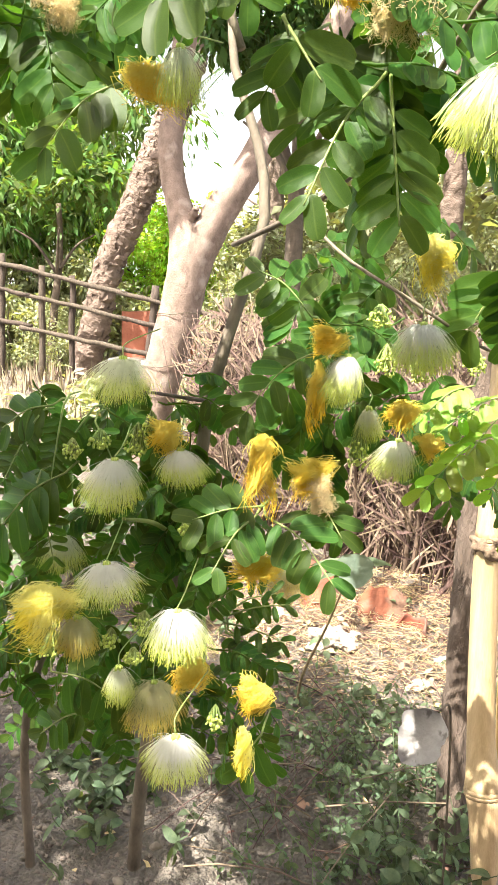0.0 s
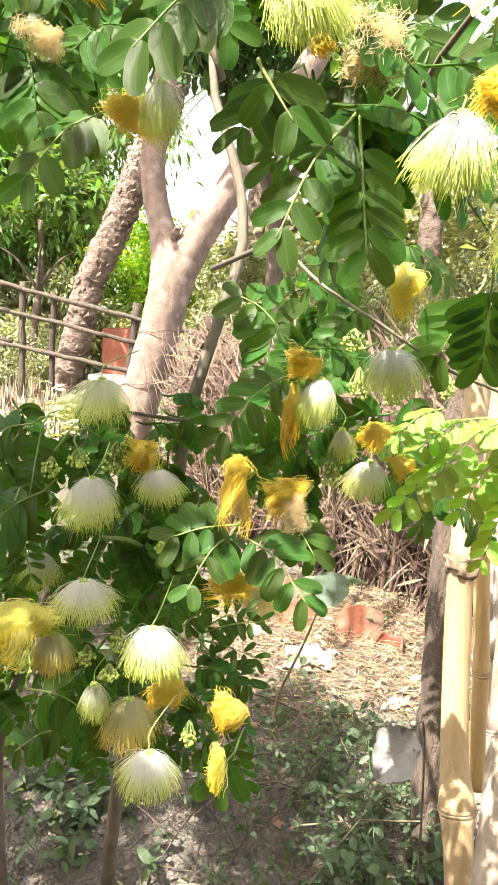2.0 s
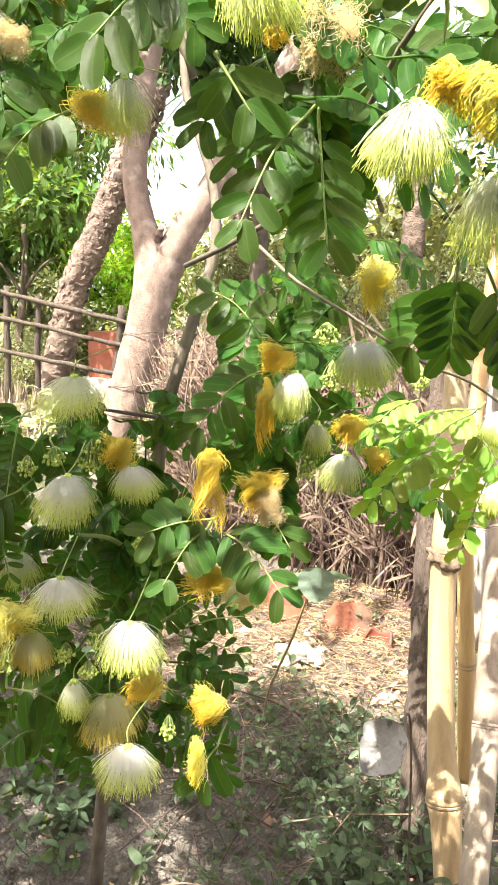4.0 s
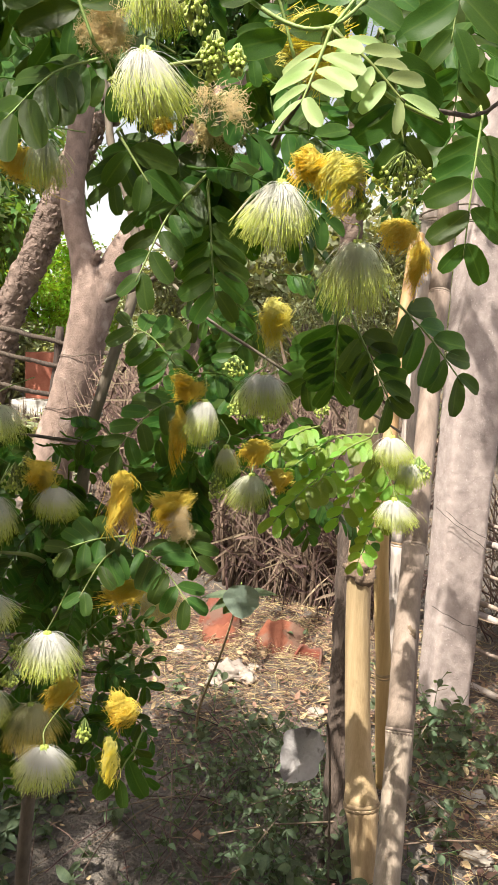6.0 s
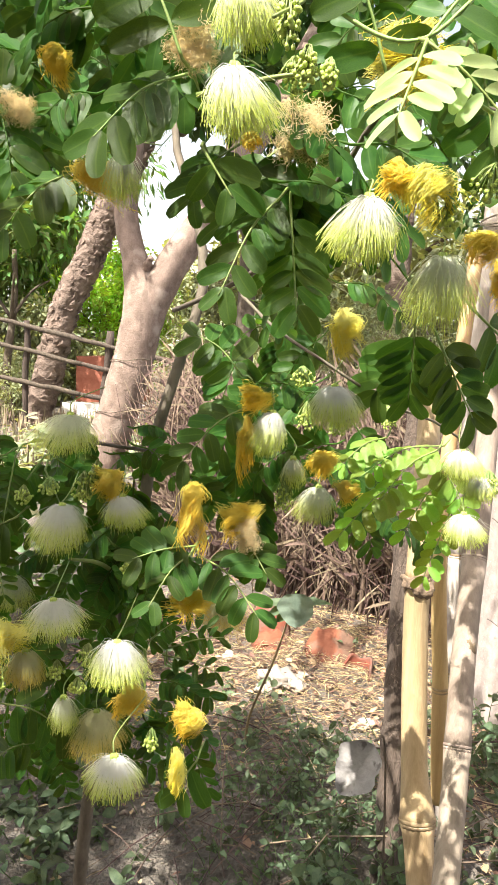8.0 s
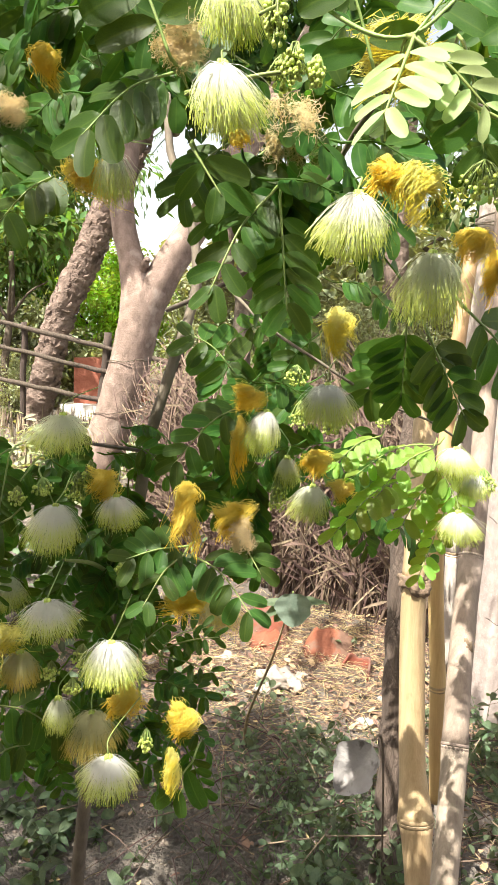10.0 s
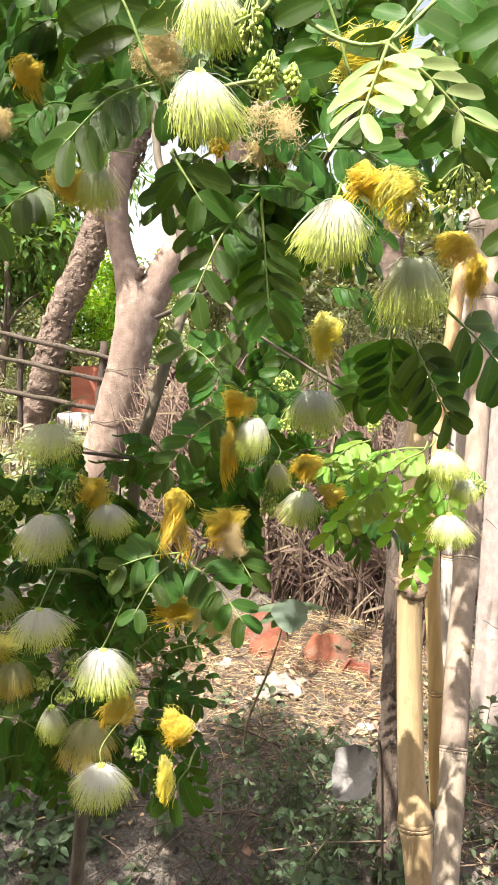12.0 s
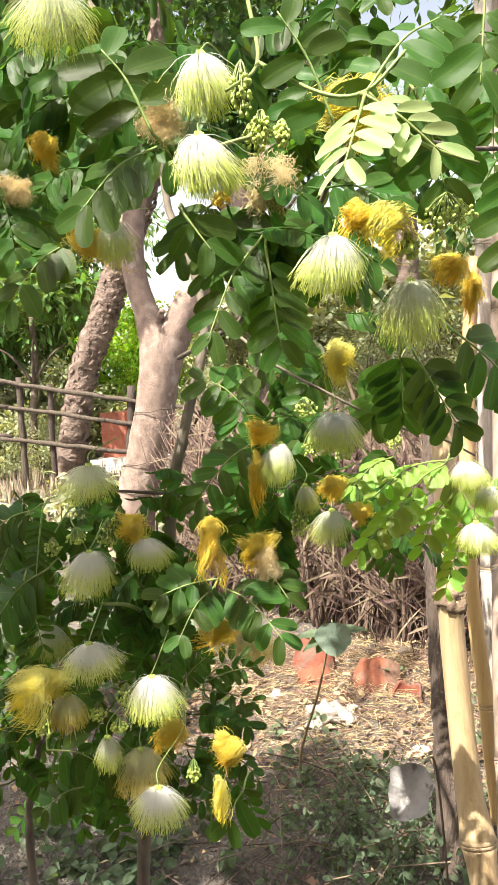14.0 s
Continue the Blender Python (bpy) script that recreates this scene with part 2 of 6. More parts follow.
# ---- mesh tools ----
class Geo:
    """Gathers vertices, faces and an 'along' value for one mesh."""

    def __init__(self):
        self.v, self.f, self.a = [], [], []

    def add(self, verts, faces, along=None):
        o = len(self.v)
        self.v.extend(tuple(float(c) for c in p) for p in verts)
        self.f.extend(tuple(o + i for i in q) for q in faces)
        self.a.extend(along if along is not None else [0.0] * len(verts))

    def tube(self, pts, radii, sides=6, cap=True, along=None, squash=1.0):
        pts = [Vector(p) for p in pts]
        n = len(pts)
        verts, al = [], []
        side = None
        for i, p in enumerate(pts):
            d = (pts[min(i + 1, n - 1)] - pts[max(i - 1, 0)]).normalized()
            if side is None:
                side = d.cross(Vector((0.13, 0.31, 0.94))).normalized()
            side = (side - d * side.dot(d)).normalized()
            up = d.cross(side)
            r = radii[i] if hasattr(radii, "__len__") else radii
            for k in range(sides):
                an = 2 * math.pi * k / sides
                verts.append(p + (side * math.cos(an) + up * math.sin(an) * squash) * r)
                al.append(along[i] if along else i / max(1, n - 1))
        faces = [(i * sides + k, i * sides + (k + 1) % sides, (i + 1) * sides + (k + 1) % sides, (i + 1) * sides + k)
                 for i in range(n - 1) for k in range(sides)]
        if cap:
            faces += [tuple(reversed(range(sides))), tuple(range((n - 1) * sides, n * sides))]
        self.add(verts, faces, al)

    def mesh(self, name, mats, smooth=True):
        me = bpy.data.meshes.new(name)
        me.from_pydata(self.v, [], self.f)
        for m in (mats if hasattr(mats, "__len__") else [mats]):
            me.materials.append(m)
        at = me.attributes.new("along", "FLOAT", "POINT")
        at.data.foreach_set("value", np.array(self.a, dtype=np.float32))
        if smooth:
            me.polygons.foreach_set("use_smooth", [True] * len(me.polygons))
        me.update()
        return me


def root(name, base, label, category, group="", kind=""):
    e = new(name)
    e.location = base
    e.empty_display_size = 0.05
    return tagged(e, label, category, group, kind)


def part(name, geo, mat, parent, label="", smooth=True):
    """One mesh, given in world coordinates, under a thing or a part."""
    me = geo.mesh(name, mat, smooth) if isinstance(geo, Geo) else geo
    ob = new(name, me)
    ob.parent = parent
    if parent.parent is None:
        ob.matrix_parent_inverse = Matrix.Translation(-Vector(parent.location))
    if label:
        tagged(ob, label)
    return ob


def solo(name, geo, mat, label, category="", group="", kind="", smooth=True):
    return tagged(new(name, geo.mesh(name, mat, smooth)), label, category, group, kind)


def curve(points, n=24):
    """A smooth line through the points."""
    p = [Vector(q) for q in points]
    p = [p[0] * 2 - p[1]] + p + [p[-1] * 2 - p[-2]]
    out = []
    for i in range(1, len(p) - 2):
        for k in range(max(2, n // (len(p) - 3))):
            t = k / max(2, n // (len(p) - 3))
            a, b, c, d = p[i - 1], p[i], p[i + 1], p[i + 2]
            out.append(0.5 * ((2 * b) + (c - a) * t + (2 * a - 5 * b + 4 * c - d) * t * t + (3 * b - a - 3 * c + d) * t ** 3))
    return out + [p[-2]]


def lerp(a, b, t):
    return a + (b - a) * t


def rough_tube(geo, points, r0, r1, sides=20, n=30, bump=0.06, scale=6.0, seed=0.0, rings=0.0):
    """A limb with an uneven skin."""
    pts = curve(points, n)
    m = len(pts)
    o = len(geo.v)
    geo.tube(pts, [lerp(r0, r1, i / (m - 1)) for i in range(m)], sides)
    for j in range(o, len(geo.v)):
        i = min((j - o) // sides, m - 1)
        p, c = Vector(geo.v[j]), pts[i]
        f = 1 + bump * noise.noise(p * scale + Vector((seed, 0, 0))) * 2 + rings * math.sin(i * 2.1 + noise.noise(p * 3) * 2)
        geo.v[j] = tuple(c + (p - c) * f)


def blob(geo, centre, radii, seed=0.0, rough=0.25, n=10, flat=0.0):
    """A stone: an uneven rounded lump."""
    verts, faces = [], []
    m = n * 2
    for i in range(n + 1):
        th = math.pi * i / n
        for k in range(m):
            ph = 2 * math.pi * k / m
            d = Vector((math.sin(th) * math.cos(ph), math.sin(th) * math.sin(ph), math.cos(th)))
            f = 1 + rough * noise.noise(d * 1.7 + Vector((seed, seed * 2, 0))) * 1.6 + rough * 0.4 * noise.noise(d * 5 + Vector((seed, 0, 3)))
            z = max(d.z, -0.6) if flat else d.z
            verts.append((centre[0] + d.x * radii[0] * f, centre[1] + d.y * radii[1] * f, centre[2] + z * radii[2] * f))
    for i in range(n):
        for k in range(m):
            faces.append((i * m + k, i * m + (k + 1) % m, (i + 1) * m + (k + 1) % m, (i + 1) * m + k))
    geo.add(verts, faces)


def blade(geo, base, direction, normal, length, width, bend=0.2, seg=3):
    """A pointed leaf with a fold along its middle."""
    d = Vector(direction).normalized()
    nn = Vector(normal)
    s = d.cross(nn).normalized() if d.cross(nn).length > 1e-5 else d.orthogonal().normalized()
    nn = s.cross(d)
    verts, faces = [Vector(base)], []
    for i in range(1, seg + 1):
        t = i / (seg + 1)
        w = width * 0.5 * math.sin(math.pi * t ** 0.8)
        c = Vector(base) + d * length * t - nn * bend * length * t * t
        verts += [c + s * w + nn * w * 0.25, c, c - s * w + nn * w * 0.25]
    verts.append(Vector(base) + d * length * 0.98 - nn * bend * length)
    faces += [(0, 2, 1), (0, 3, 2)]
    for i in range(seg - 1):
        a = 1 + 3 * i
        faces += [(a, a + 1, a + 4, a + 3), (a + 1, a + 2, a + 5, a + 4)]
    a, e = 1 + 3 * (seg - 1), len(verts) - 1
    faces += [(a, a + 1, e), (a + 1, a + 2, e)]
    geo.add(verts, faces)


def rand_dir():
    return Vector((rng.gauss(0, 1), rng.gauss(0, 1), rng.gauss(0, 1))).normalized()


def crown(geo, centre, radii, clumps, leaves, size, spread=0.28, long=2.0, droop=0.3):
    """Many small leaves in uneven clumps round a centre."""
    c = Vector(centre)
    for _ in range(clumps):
        d = rand_dir() * (rng.random() ** 0.4)
        q = c + Vector((d.x * radii[0], d.y * radii[1], d.z * radii[2]))
        s = spread * min(radii) * rng.uniform(0.6, 1.4)
        for _ in range(leaves):
            o = rand_dir() * s * rng.random() ** 0.5
            way = (o.normalized() + rand_dir() * 0.8 + Vector((0, 0, -droop))).normalized()
            l = size * rng.uniform(0.6, 1.3)
            blade(geo, q + o, way, rand_dir() * 0.7 + Vector((0, 0, 1)), l, l / long, 0.2, 1)


# ---- ground ----
def ground_z(x, y):
    far = max(0.0, math.hypot(x, y) - 6)
    z = 0.035 * noise.noise(Vector((x * 1.1, y * 1.1, 0.3))) + 0.016 * noise.noise(Vector((x * 4, y * 4, 5.0)))
    z += 0.014 * noise.noise(Vector((x * 11, y * 11, 1.0))) + 0.010 * noise.noise(Vector((x * 27, y * 27, 4.0)))
    bank = math.exp(-((x - 0.45) / 0.42) ** 2 - ((y - 1.35) / 0.45) ** 2)
    heap = math.exp(-((x - 0.2) / 0.7) ** 2 - ((y - 2.5) / 0.5) ** 2)
    return (z + 0.07 * bank + 0.05 * heap) / (1 + far * 0.15) - 0.01


def build_ground():
    def axis(lo, hi, step, reach):
        inner = list(np.arange(lo, hi, step))
        out, s, a = [], step, hi
        while a < reach:
            out.append(a)
            s *= 1.28
            a += s
        out.append(reach)
        neg, s, a = [], step, lo
        while a > -reach:
            s *= 1.28
            a -= s
            neg.append(a)
        return sorted(neg) + inner + out
    xs, ys = axis(-1.6, 1.6, 0.02, 400), axis(0.6, 3.2, 0.02, 400)
    verts = [(x, y, ground_z(x, y)) for y in ys for x in xs]
    w = len(xs)
    faces = [(j * w + i, j * w + i + 1, (j + 1) * w + i + 1, (j + 1) * w + i) for j in range(len(ys) - 1) for i in range(w - 1)]
    g = Geo()
    g.add(verts, faces)
    solo("ground", g, M_soil, "dry dusty earth with small clods and dappled shade", "ground", kind="structure")


build_ground()


# ---- trees and fences behind ----
def fork_tree():
    t = root("forked_tree", (-1.35, 4.7, 0), "pale smooth-barked tree forking into two thick limbs", "tree")
    g = Geo()
    pts = curve([(-1.475, 4.70, -0.1), (-1.365, 4.72, 0.40), (-1.270, 4.74, 0.72), (-1.200, 4.75, 1.0), (-1.150, 4.77, 1.27), (-1.160, 4.80, 1.47), (-1.220, 4.83, 1.67), (-1.275, 4.85, 1.84), (-1.310, 4.87, 2.06), (-1.300, 4.90, 2.3), (-1.255, 5.0, 2.8), (-1.135, 5.2, 3.6), (-0.935, 5.3, 4.4)], 100)
    n = len(pts)
    radii = []
    for q in pts:
        z = q.z
        r = 0.165 - 0.022 * min(1, max(0, z) / 0.5) - 0.006 * max(0, min(1, (z - 0.5) / 0.7))
        r = lerp(r, 0.084, max(0, min(1, (z - 1.38) / 0.34)))
        radii.append(r - 0.008 * max(0, z - 1.9))
    g.tube(pts, radii, 26)
    for j in range(len(g.v)):
        q, c = Vector(g.v[j]), pts[min(j // 26, n - 1)]
        g.v[j] = tuple(c + (q - c) * (1 + 0.06 * noise.noise(q * 5) + 0.045 * noise.noise(q * 13) + 0.03 * noise.noise(q * 31)))
    part("trunk", g, M_bark, t)
    g = Geo()
    rough_tube(g, [(-1.185, 4.77, 1.08), (-1.110, 4.79, 1.34), (-1.005, 4.82, 1.57), (-0.915, 4.86, 1.74), (-0.785, 4.92, 1.96), (-0.615, 5.02, 2.3), (-0.335, 5.2, 2.8), (0.065, 5.4, 3.6)], 0.128, 0.085, 24, 50, 0.04, 6, 5.0)
    part("limb", g, M_bark, t, "slanting pale limb")
    for z, tilt in ((0.63, 0.10), (0.99, 0.06), (0.46, -0.08)):
        c = min(pts, key=lambda q: abs(q.z - z))
        g = Geo()
        g.tube([c + Vector((math.cos(a) * 0.152, math.sin(a) * 0.152, tilt * math.cos(a) * 0.15 + 0.006 * math.sin(a * 5))) for a in np.linspace(0, 6.283, 40)], 0.003, 5, False)
        part("wire", g, M_bark_dark, t, "rusty wire wound round the trunk")
    for p, d in (((-1.110, 4.75, 1.63), (0.35, -0.45, 0.5)), ((-1.370, 4.86, 2.02), (-0.8, -0.1, 0.25))):
        g = Geo()
        q = Vector(p)
        rough_tube(g, [q - Vector(d) * 0.05, q + Vector(d) * 0.05, q + Vector(d) * 0.10], 0.04, 0.016, 12, 12, 0.4, 30)
        part("stub", g, M_bark, t)
    g = Geo()
    crown(g, (-0.5, 5.6, 4.7), (1.9, 1.6, 1.0), 90, 60, 0.11, 0.35)
    crown(g, (-2.1, 5.2, 3.9), (0.9, 0.8, 0.5), 26, 60, 0.11, 0.4)
    # three unseen clumps added sunward, to shade the left stem and slanting limb
    crown(g, (-2.02, 4.10, 3.95), (0.28, 0.30, 0.25), 40, 80, 0.11, 0.6)
    crown(g, (-2.03, 3.80, 3.95), (0.12, 0.16, 0.15), 16, 70, 0.10, 0.7)
    crown(g, (-1.25, 4.32, 3.95), (0.42, 0.3, 0.22), 26, 70, 0.11, 0.5)
    crown(g, (-2.5, 5.2, 3.25), (0.8, 0.5, 0.5), 26, 70, 0.10, 0.4)
    part("crown", g, M_dim, t)


def back_tree():
    t = root("leaning_tree", (-3.78, 8.95, 0), "leaning palm trunk ragged with old frond bases", "tree")
    way = [(-3.80, 8.95, -0.1), (-3.69, 9.0, 0.35), (-3.595, 9.0, 0.67), (-3.39, 9.0, 1.49), (-3.10, 9.02, 2.09), (-2.88, 9.05, 2.67), (-2.70, 9.1, 3.1), (-2.45, 9.2, 3.8), (-2.2, 9.3, 5.0)]
    g = Geo()
    rough_tube(g, way, 0.190, 0.160, 30, 110, 0.14, 8.0, 1.0, 0.012)
    part("trunk", g, M_bark_rough, t)
    g = Geo()
    pts = curve(way, 120)
    for k in range(620):
        i = 4 + int((len(pts) - 8) * k / 620)
        c, d = pts[i], (pts[i + 1] - pts[i - 1]).normalized()
        a = k * 2.399
        x = d.cross(Vector((0, 1, 0))).normalized()
        out = x * math.cos(a) + d.cross(x) * math.sin(a)
        tan = d.cross(out)
        ragged = 1.0 + 1.8 * max(0.0, out.x) ** 2
        l, w, h = rng.uniform(0.05, 0.12), rng.uniform(0.03, 0.07), rng.uniform(0.004, 0.016) * ragged
        p = c + out * 0.172 + d * rng.uniform(-0.02, 0.02)
        up = (d * rng.uniform(0.6, 1.0) + tan * rng.gauss(0, 0.25)).normalized()
        v = [p - tan * w - up * l * 0.5, p + tan * w - up * l * 0.5, p + tan * w * 0.7 + up * l * 0.5 + out * h, p - tan * w * 0.7 + up * l * 0.5 + out * h,
             p - tan * w * 0.6 + up * l * 0.42 - out * 0.01, p + tan * w * 0.6 + up * l * 0.42 - out * 0.01, p - tan * w * 0.5 + out * h * 1.3, p + tan * w * 0.5 + out * h * 1.3]
        g.add(v, [(0, 1, 7, 6), (6, 7, 2, 3), (3, 2, 5, 4), (0, 6, 3, 4), (1, 5, 2, 7)])
    tagged(part("bark", g, M_bark_rough, t, smooth=False), kind="stuff")
    g = Geo()
    crown(g, (-2.6, 10.5, 6.0), (2.6, 2.0, 1.3), 80, 50, 0.22, 0.3)
    part("crown", g, M_dim, t)


def plain_tree(name, x, y, h, r, mat, label, clumps, leaves, size, crown_z, crown_r, crown_h, lean=0.0, bark=None, droop=0.3, long=2.0):
    t = root(name, (x, y, 0), label, "tree")
    g = Geo()
    rough_tube(g, [(x, y, -0.1), (x + lean * 0.3, y, h * 0.35), (x + lean * 0.7, y + 0.1, h * 0.7), (x + lean, y, h)], r, r * 0.45, 12, 20, 0.08, 3, x)
    part("trunk", g, bark or M_bark_dark, t)
    for k in range(4):
        g = Geo()
        a = k * 1.7 + x
        b = Vector((x + lean * 0.7, y, h * 0.6))
        d = Vector((math.cos(a) * crown_r * 0.6, math.sin(a) * crown_r * 0.6, crown_h * 0.8))
        rough_tube(g, [b, b + d * 0.5 + Vector((0, 0, 0.1)), b + d], r * 0.4, r * 0.12, 8, 10, 0.08, 4, k)
        part("limb", g, bark or M_bark_dark, t)
    g = Geo()
    crown(g, (x + lean, y, crown_z), (crown_r, crown_r, crown_h), clumps, leaves, size, 0.3, long, droop)
    part("crown", g, mat, t)
    return t


def bush(name, x, y, w, h, mat, label, clumps, leaves, size, long=2.0):
    t = root(name, (x, y, 0), label, "bush")
    for k in range(5):
        g = Geo()
        a = rng.uniform(0, 6.28)
        b = Vector((x + math.cos(a) * 0.1, y + math.sin(a) * 0.1, -0.05))
        e = Vector((x + math.cos(a) * w * 0.5, y + math.sin(a) * w * 0.4, h * 0.8))
        g.tube(curve([b, lerp(b, e, 0.5) + Vector((0, 0, h * 0.1)), e], 8), [0.03 - 0.0028 * i for i in range(9)], 5)
        part("stem", g, M_bark_dark, t)
    g = Geo()
    crown(g, (x, y, h * 0.55), (w, w * 0.7, h * 0.55), clumps, leaves, size, 0.32, long)
    part("leaves", g, mat, t)


def stick(geo, a, b, r, wob=0.01, sides=6, n=8):
    a, b = Vector(a), Vector(b)
    pts = [lerp(a, b, i / n) + Vector((rng.uniform(-wob, wob), rng.uniform(-wob, wob), rng.uniform(-wob, wob))) for i in range(n + 1)]
    geo.tube(pts, [r * rng.uniform(0.85, 1.15) for _ in pts], sides)


def left_fence():
    f = root("stick_fence", (-2.9, 8.4, 0), "old fence of dark sticks tied across posts", "fence")
    dx, dy = 0.985, -0.12
    for s in (-2.6, -1.75, -1.15, -0.72, 0.33, 1.25):
        g = Geo()
        x, y = -2.95 + s * dx, 8.4 + s * dy
        stick(g, (x - 0.04, y, -0.1), (x + rng.uniform(0.0, 0.10), y, 1.22 - s * 0.15 + rng.uniform(0.0, 0.12) + 0.1 * (s == 0.30)), 0.05 if s > 0 else 0.04, 0.012, 8)
        part("post", g, M_fencewood, f)
    for z, slope in ((0.44, 0.15), (0.81, 0.17), (1.07, 0.19)):
        for k in range(3):
            g = Geo()
            s0, s1 = -2.8 + k * 1.35, -1.3 + k * 1.35
            stick(g, (-2.95 + s0 * dx, 8.35 + s0 * dy, z - (s0 - 0.29) * slope + rng.uniform(-0.02, 0.02)), (-2.95 + s1 * dx, 8.35 + s1 * dy, z - (s1 - 0.29) * slope + rng.uniform(-0.02, 0.02)), 0.030, 0.010, 7)
            part("rail", g, M_fencewood, f)


def right_fence():
    f = root("bamboo_fence", (0.9, 2.2, 0), "low fence of split bamboo rails tied over dry brush", "fence")
    for x, y in ((1.06, 2.02), (1.42, 1.56)):
        g = Geo()
        stick(g, (x, y, -0.1), (x + 0.02, y + 0.02, 0.72), 0.022, 0.006, 8)
        part("post", g, M_greywood, f)
    for z, r, mat in ((0.03, 0.011, M_palewood), (0.15, 0.007, M_greywood), (0.27, 0.011, M_palewood), (0.30, 0.008, M_greywood), (0.40, 0.006, M_greywood), (0.51, 0.011, M_palewood), (0.56, 0.008, M_greywood)):
        g = Geo()
        stick(g, (0.85, 2.26 + rng.uniform(-0.02, 0.02), z + rng.uniform(-0.012, 0.012)), (1.45, 1.50, z + rng.uniform(-0.02, 0.02)), r, 0.004, 8)
        part("rail", g, mat, f)
    g = Geo()
    for _ in range(520):
        u = rng.random()
        a = Vector((lerp(0.90, 1.6, u) + rng.uniform(0, 0.25), lerp(2.35, 1.7, u) + rng.uniform(0.05, 0.5), rng.uniform(-0.02, 0.35)))
        d = Vector((rng.gauss(0.1, 0.35), abs(rng.gauss(0, 0.3)), rng.uniform(0.1, 0.9)))
        stick(g, a, a + d * rng.uniform(0.3, 0.7), rng.uniform(0.0012, 0.004), 0.010, 4, 4)
    part("brush", g, M_brush, f, "tangle of grey dry twigs")


def brush_wall():
    f = root("brush_wall", (0.1, 3.2, 0), "leaning stack of dry brown palm stalks and sticks", "brush pile", kind="stuff")
    g = Geo()
    for i in range(2900):
        u = rng.random()
        x, y = lerp(-0.85, 0.62, u), lerp(4.1, 2.6, u) + rng.uniform(-0.1, 0.6)
        h = lerp(1.05, 1.0, u) * rng.uniform(0.5, 1.0)
        a = Vector((x + rng.gauss(0, 0.1), y, -0.02))
        b = Vector((x + rng.gauss(0.10, 0.22), y + rng.uniform(0.0, 0.25), h))
        r = rng.choice((0.0013, 0.002, 0.0026, 0.0032, 0.0055))
        m = lerp(a, b, 0.5) + Vector((rng.gauss(0, 0.04), rng.gauss(0, 0.04), 0))
        g.tube(curve([a, m, b], 6), [r, r, r, r * 0.8, r * 0.6, r * 0.5, r * 0.4][:len(curve([a, m, b], 6))], 4)
    for i in range(900):
        u = rng.random()
        x, y = lerp(-0.85, 0.66, u), lerp(4.1, 2.55, u) + rng.uniform(-0.2, 0.4)
        d = Vector((rng.gauss(0, 0.5), rng.gauss(-0.2, 0.3), rng.gauss(-0.6, 0.5)))
        blade(g, (x, y, rng.uniform(0.1, 1.05)), d, rand_dir(), rng.uniform(0.10, 0.3), rng.uniform(0.008, 0.022), 0.2, 2)
    part("stalks", g, M_brush, f)
    for i in range(40):
        u = (i + rng.random()) / 40
        g = Geo()
        x, y = lerp(-0.78, 0.60, u), lerp(3.95, 2.62, u) + rng.uniform(-0.12, 0.1)
        a = Vector((x, y, 0.0))
        b = Vector((x + rng.gauss(0.05, 0.16), y + rng.uniform(0.0, 0.12), rng.uniform(0.75, 1.12)))
        rib = curve([a, lerp(a, b, 0.5) + Vector((rng.gauss(0, 0.03), -0.05, 0)), b], 18)
        g.tube(rib, [0.011 - 0.0004 * k for k in range(len(rib))], 5, True, None, 0.6)
        for k in range(3, len(rib)):
            d = (rib[k] - rib[k - 1]).normalized()
            for sg in (-1, 1):
                for j in range(2):
                    q = lerp(rib[k - 1], rib[k], j * 0.5)
                    way = d * rng.uniform(0.5, 1.3) + Vector((sg * rng.uniform(0.15, 0.7), rng.gauss(-0.1, 0.25), rng.uniform(-0.9, 0.1)))
                    blade(g, q, way, (0, -1, 0.2), rng.uniform(0.12, 0.26), rng.uniform(0.006, 0.011), rng.uniform(-0.1, 0.3), 2)
        part("dry_frond", g, M_brush, f)


def palm(x, y, h, label, n=26, reach=1.6):
    t = root("date_palm", (x, y, 0), label, "palm tree")
    g = Geo()
    rough_tube(g, [(x, y, -0.1), (x + 0.1, y, h * 0.5), (x + 0.15, y, h)], 0.2, 0.16, 14, 60, 0.05, 5, x, 0.06)
    part("trunk", g, M_bark_rough, t)
    for k in range(n):
        g = Geo()
        a = k * 2.399
        el = rng.uniform(-0.35, 1.1)
        d = Vector((math.cos(a) * math.cos(el), math.sin(a) * math.cos(el), math.sin(el)))
        top = Vector((x + 0.15, y, h))
        pts = [top + d * reach * s - Vector((0, 0, reach * 0.55 * s * s)) for s in np.linspace(0, 1, 14)]
        g.tube(pts, [0.018 - 0.0011 * i for i in range(14)], 5)
        for i in range(2, 14):
            ax = (pts[i] - pts[i - 1]).normalized()
            sd = ax.cross(Vector((0, 0, 1))).normalized()
            for j in range(2):
                for sg in (-1, 1):
                    q = lerp(pts[i - 1], pts[i], j * 0.5)
                    blade(g, q, ax * 0.8 + sd * sg + Vector((0, 0, -0.25)), (0, 0, 1), 0.34 * (1.1 - i / 18), 0.018, 0.15, 1)
        part("frond", g, M_palm, t)


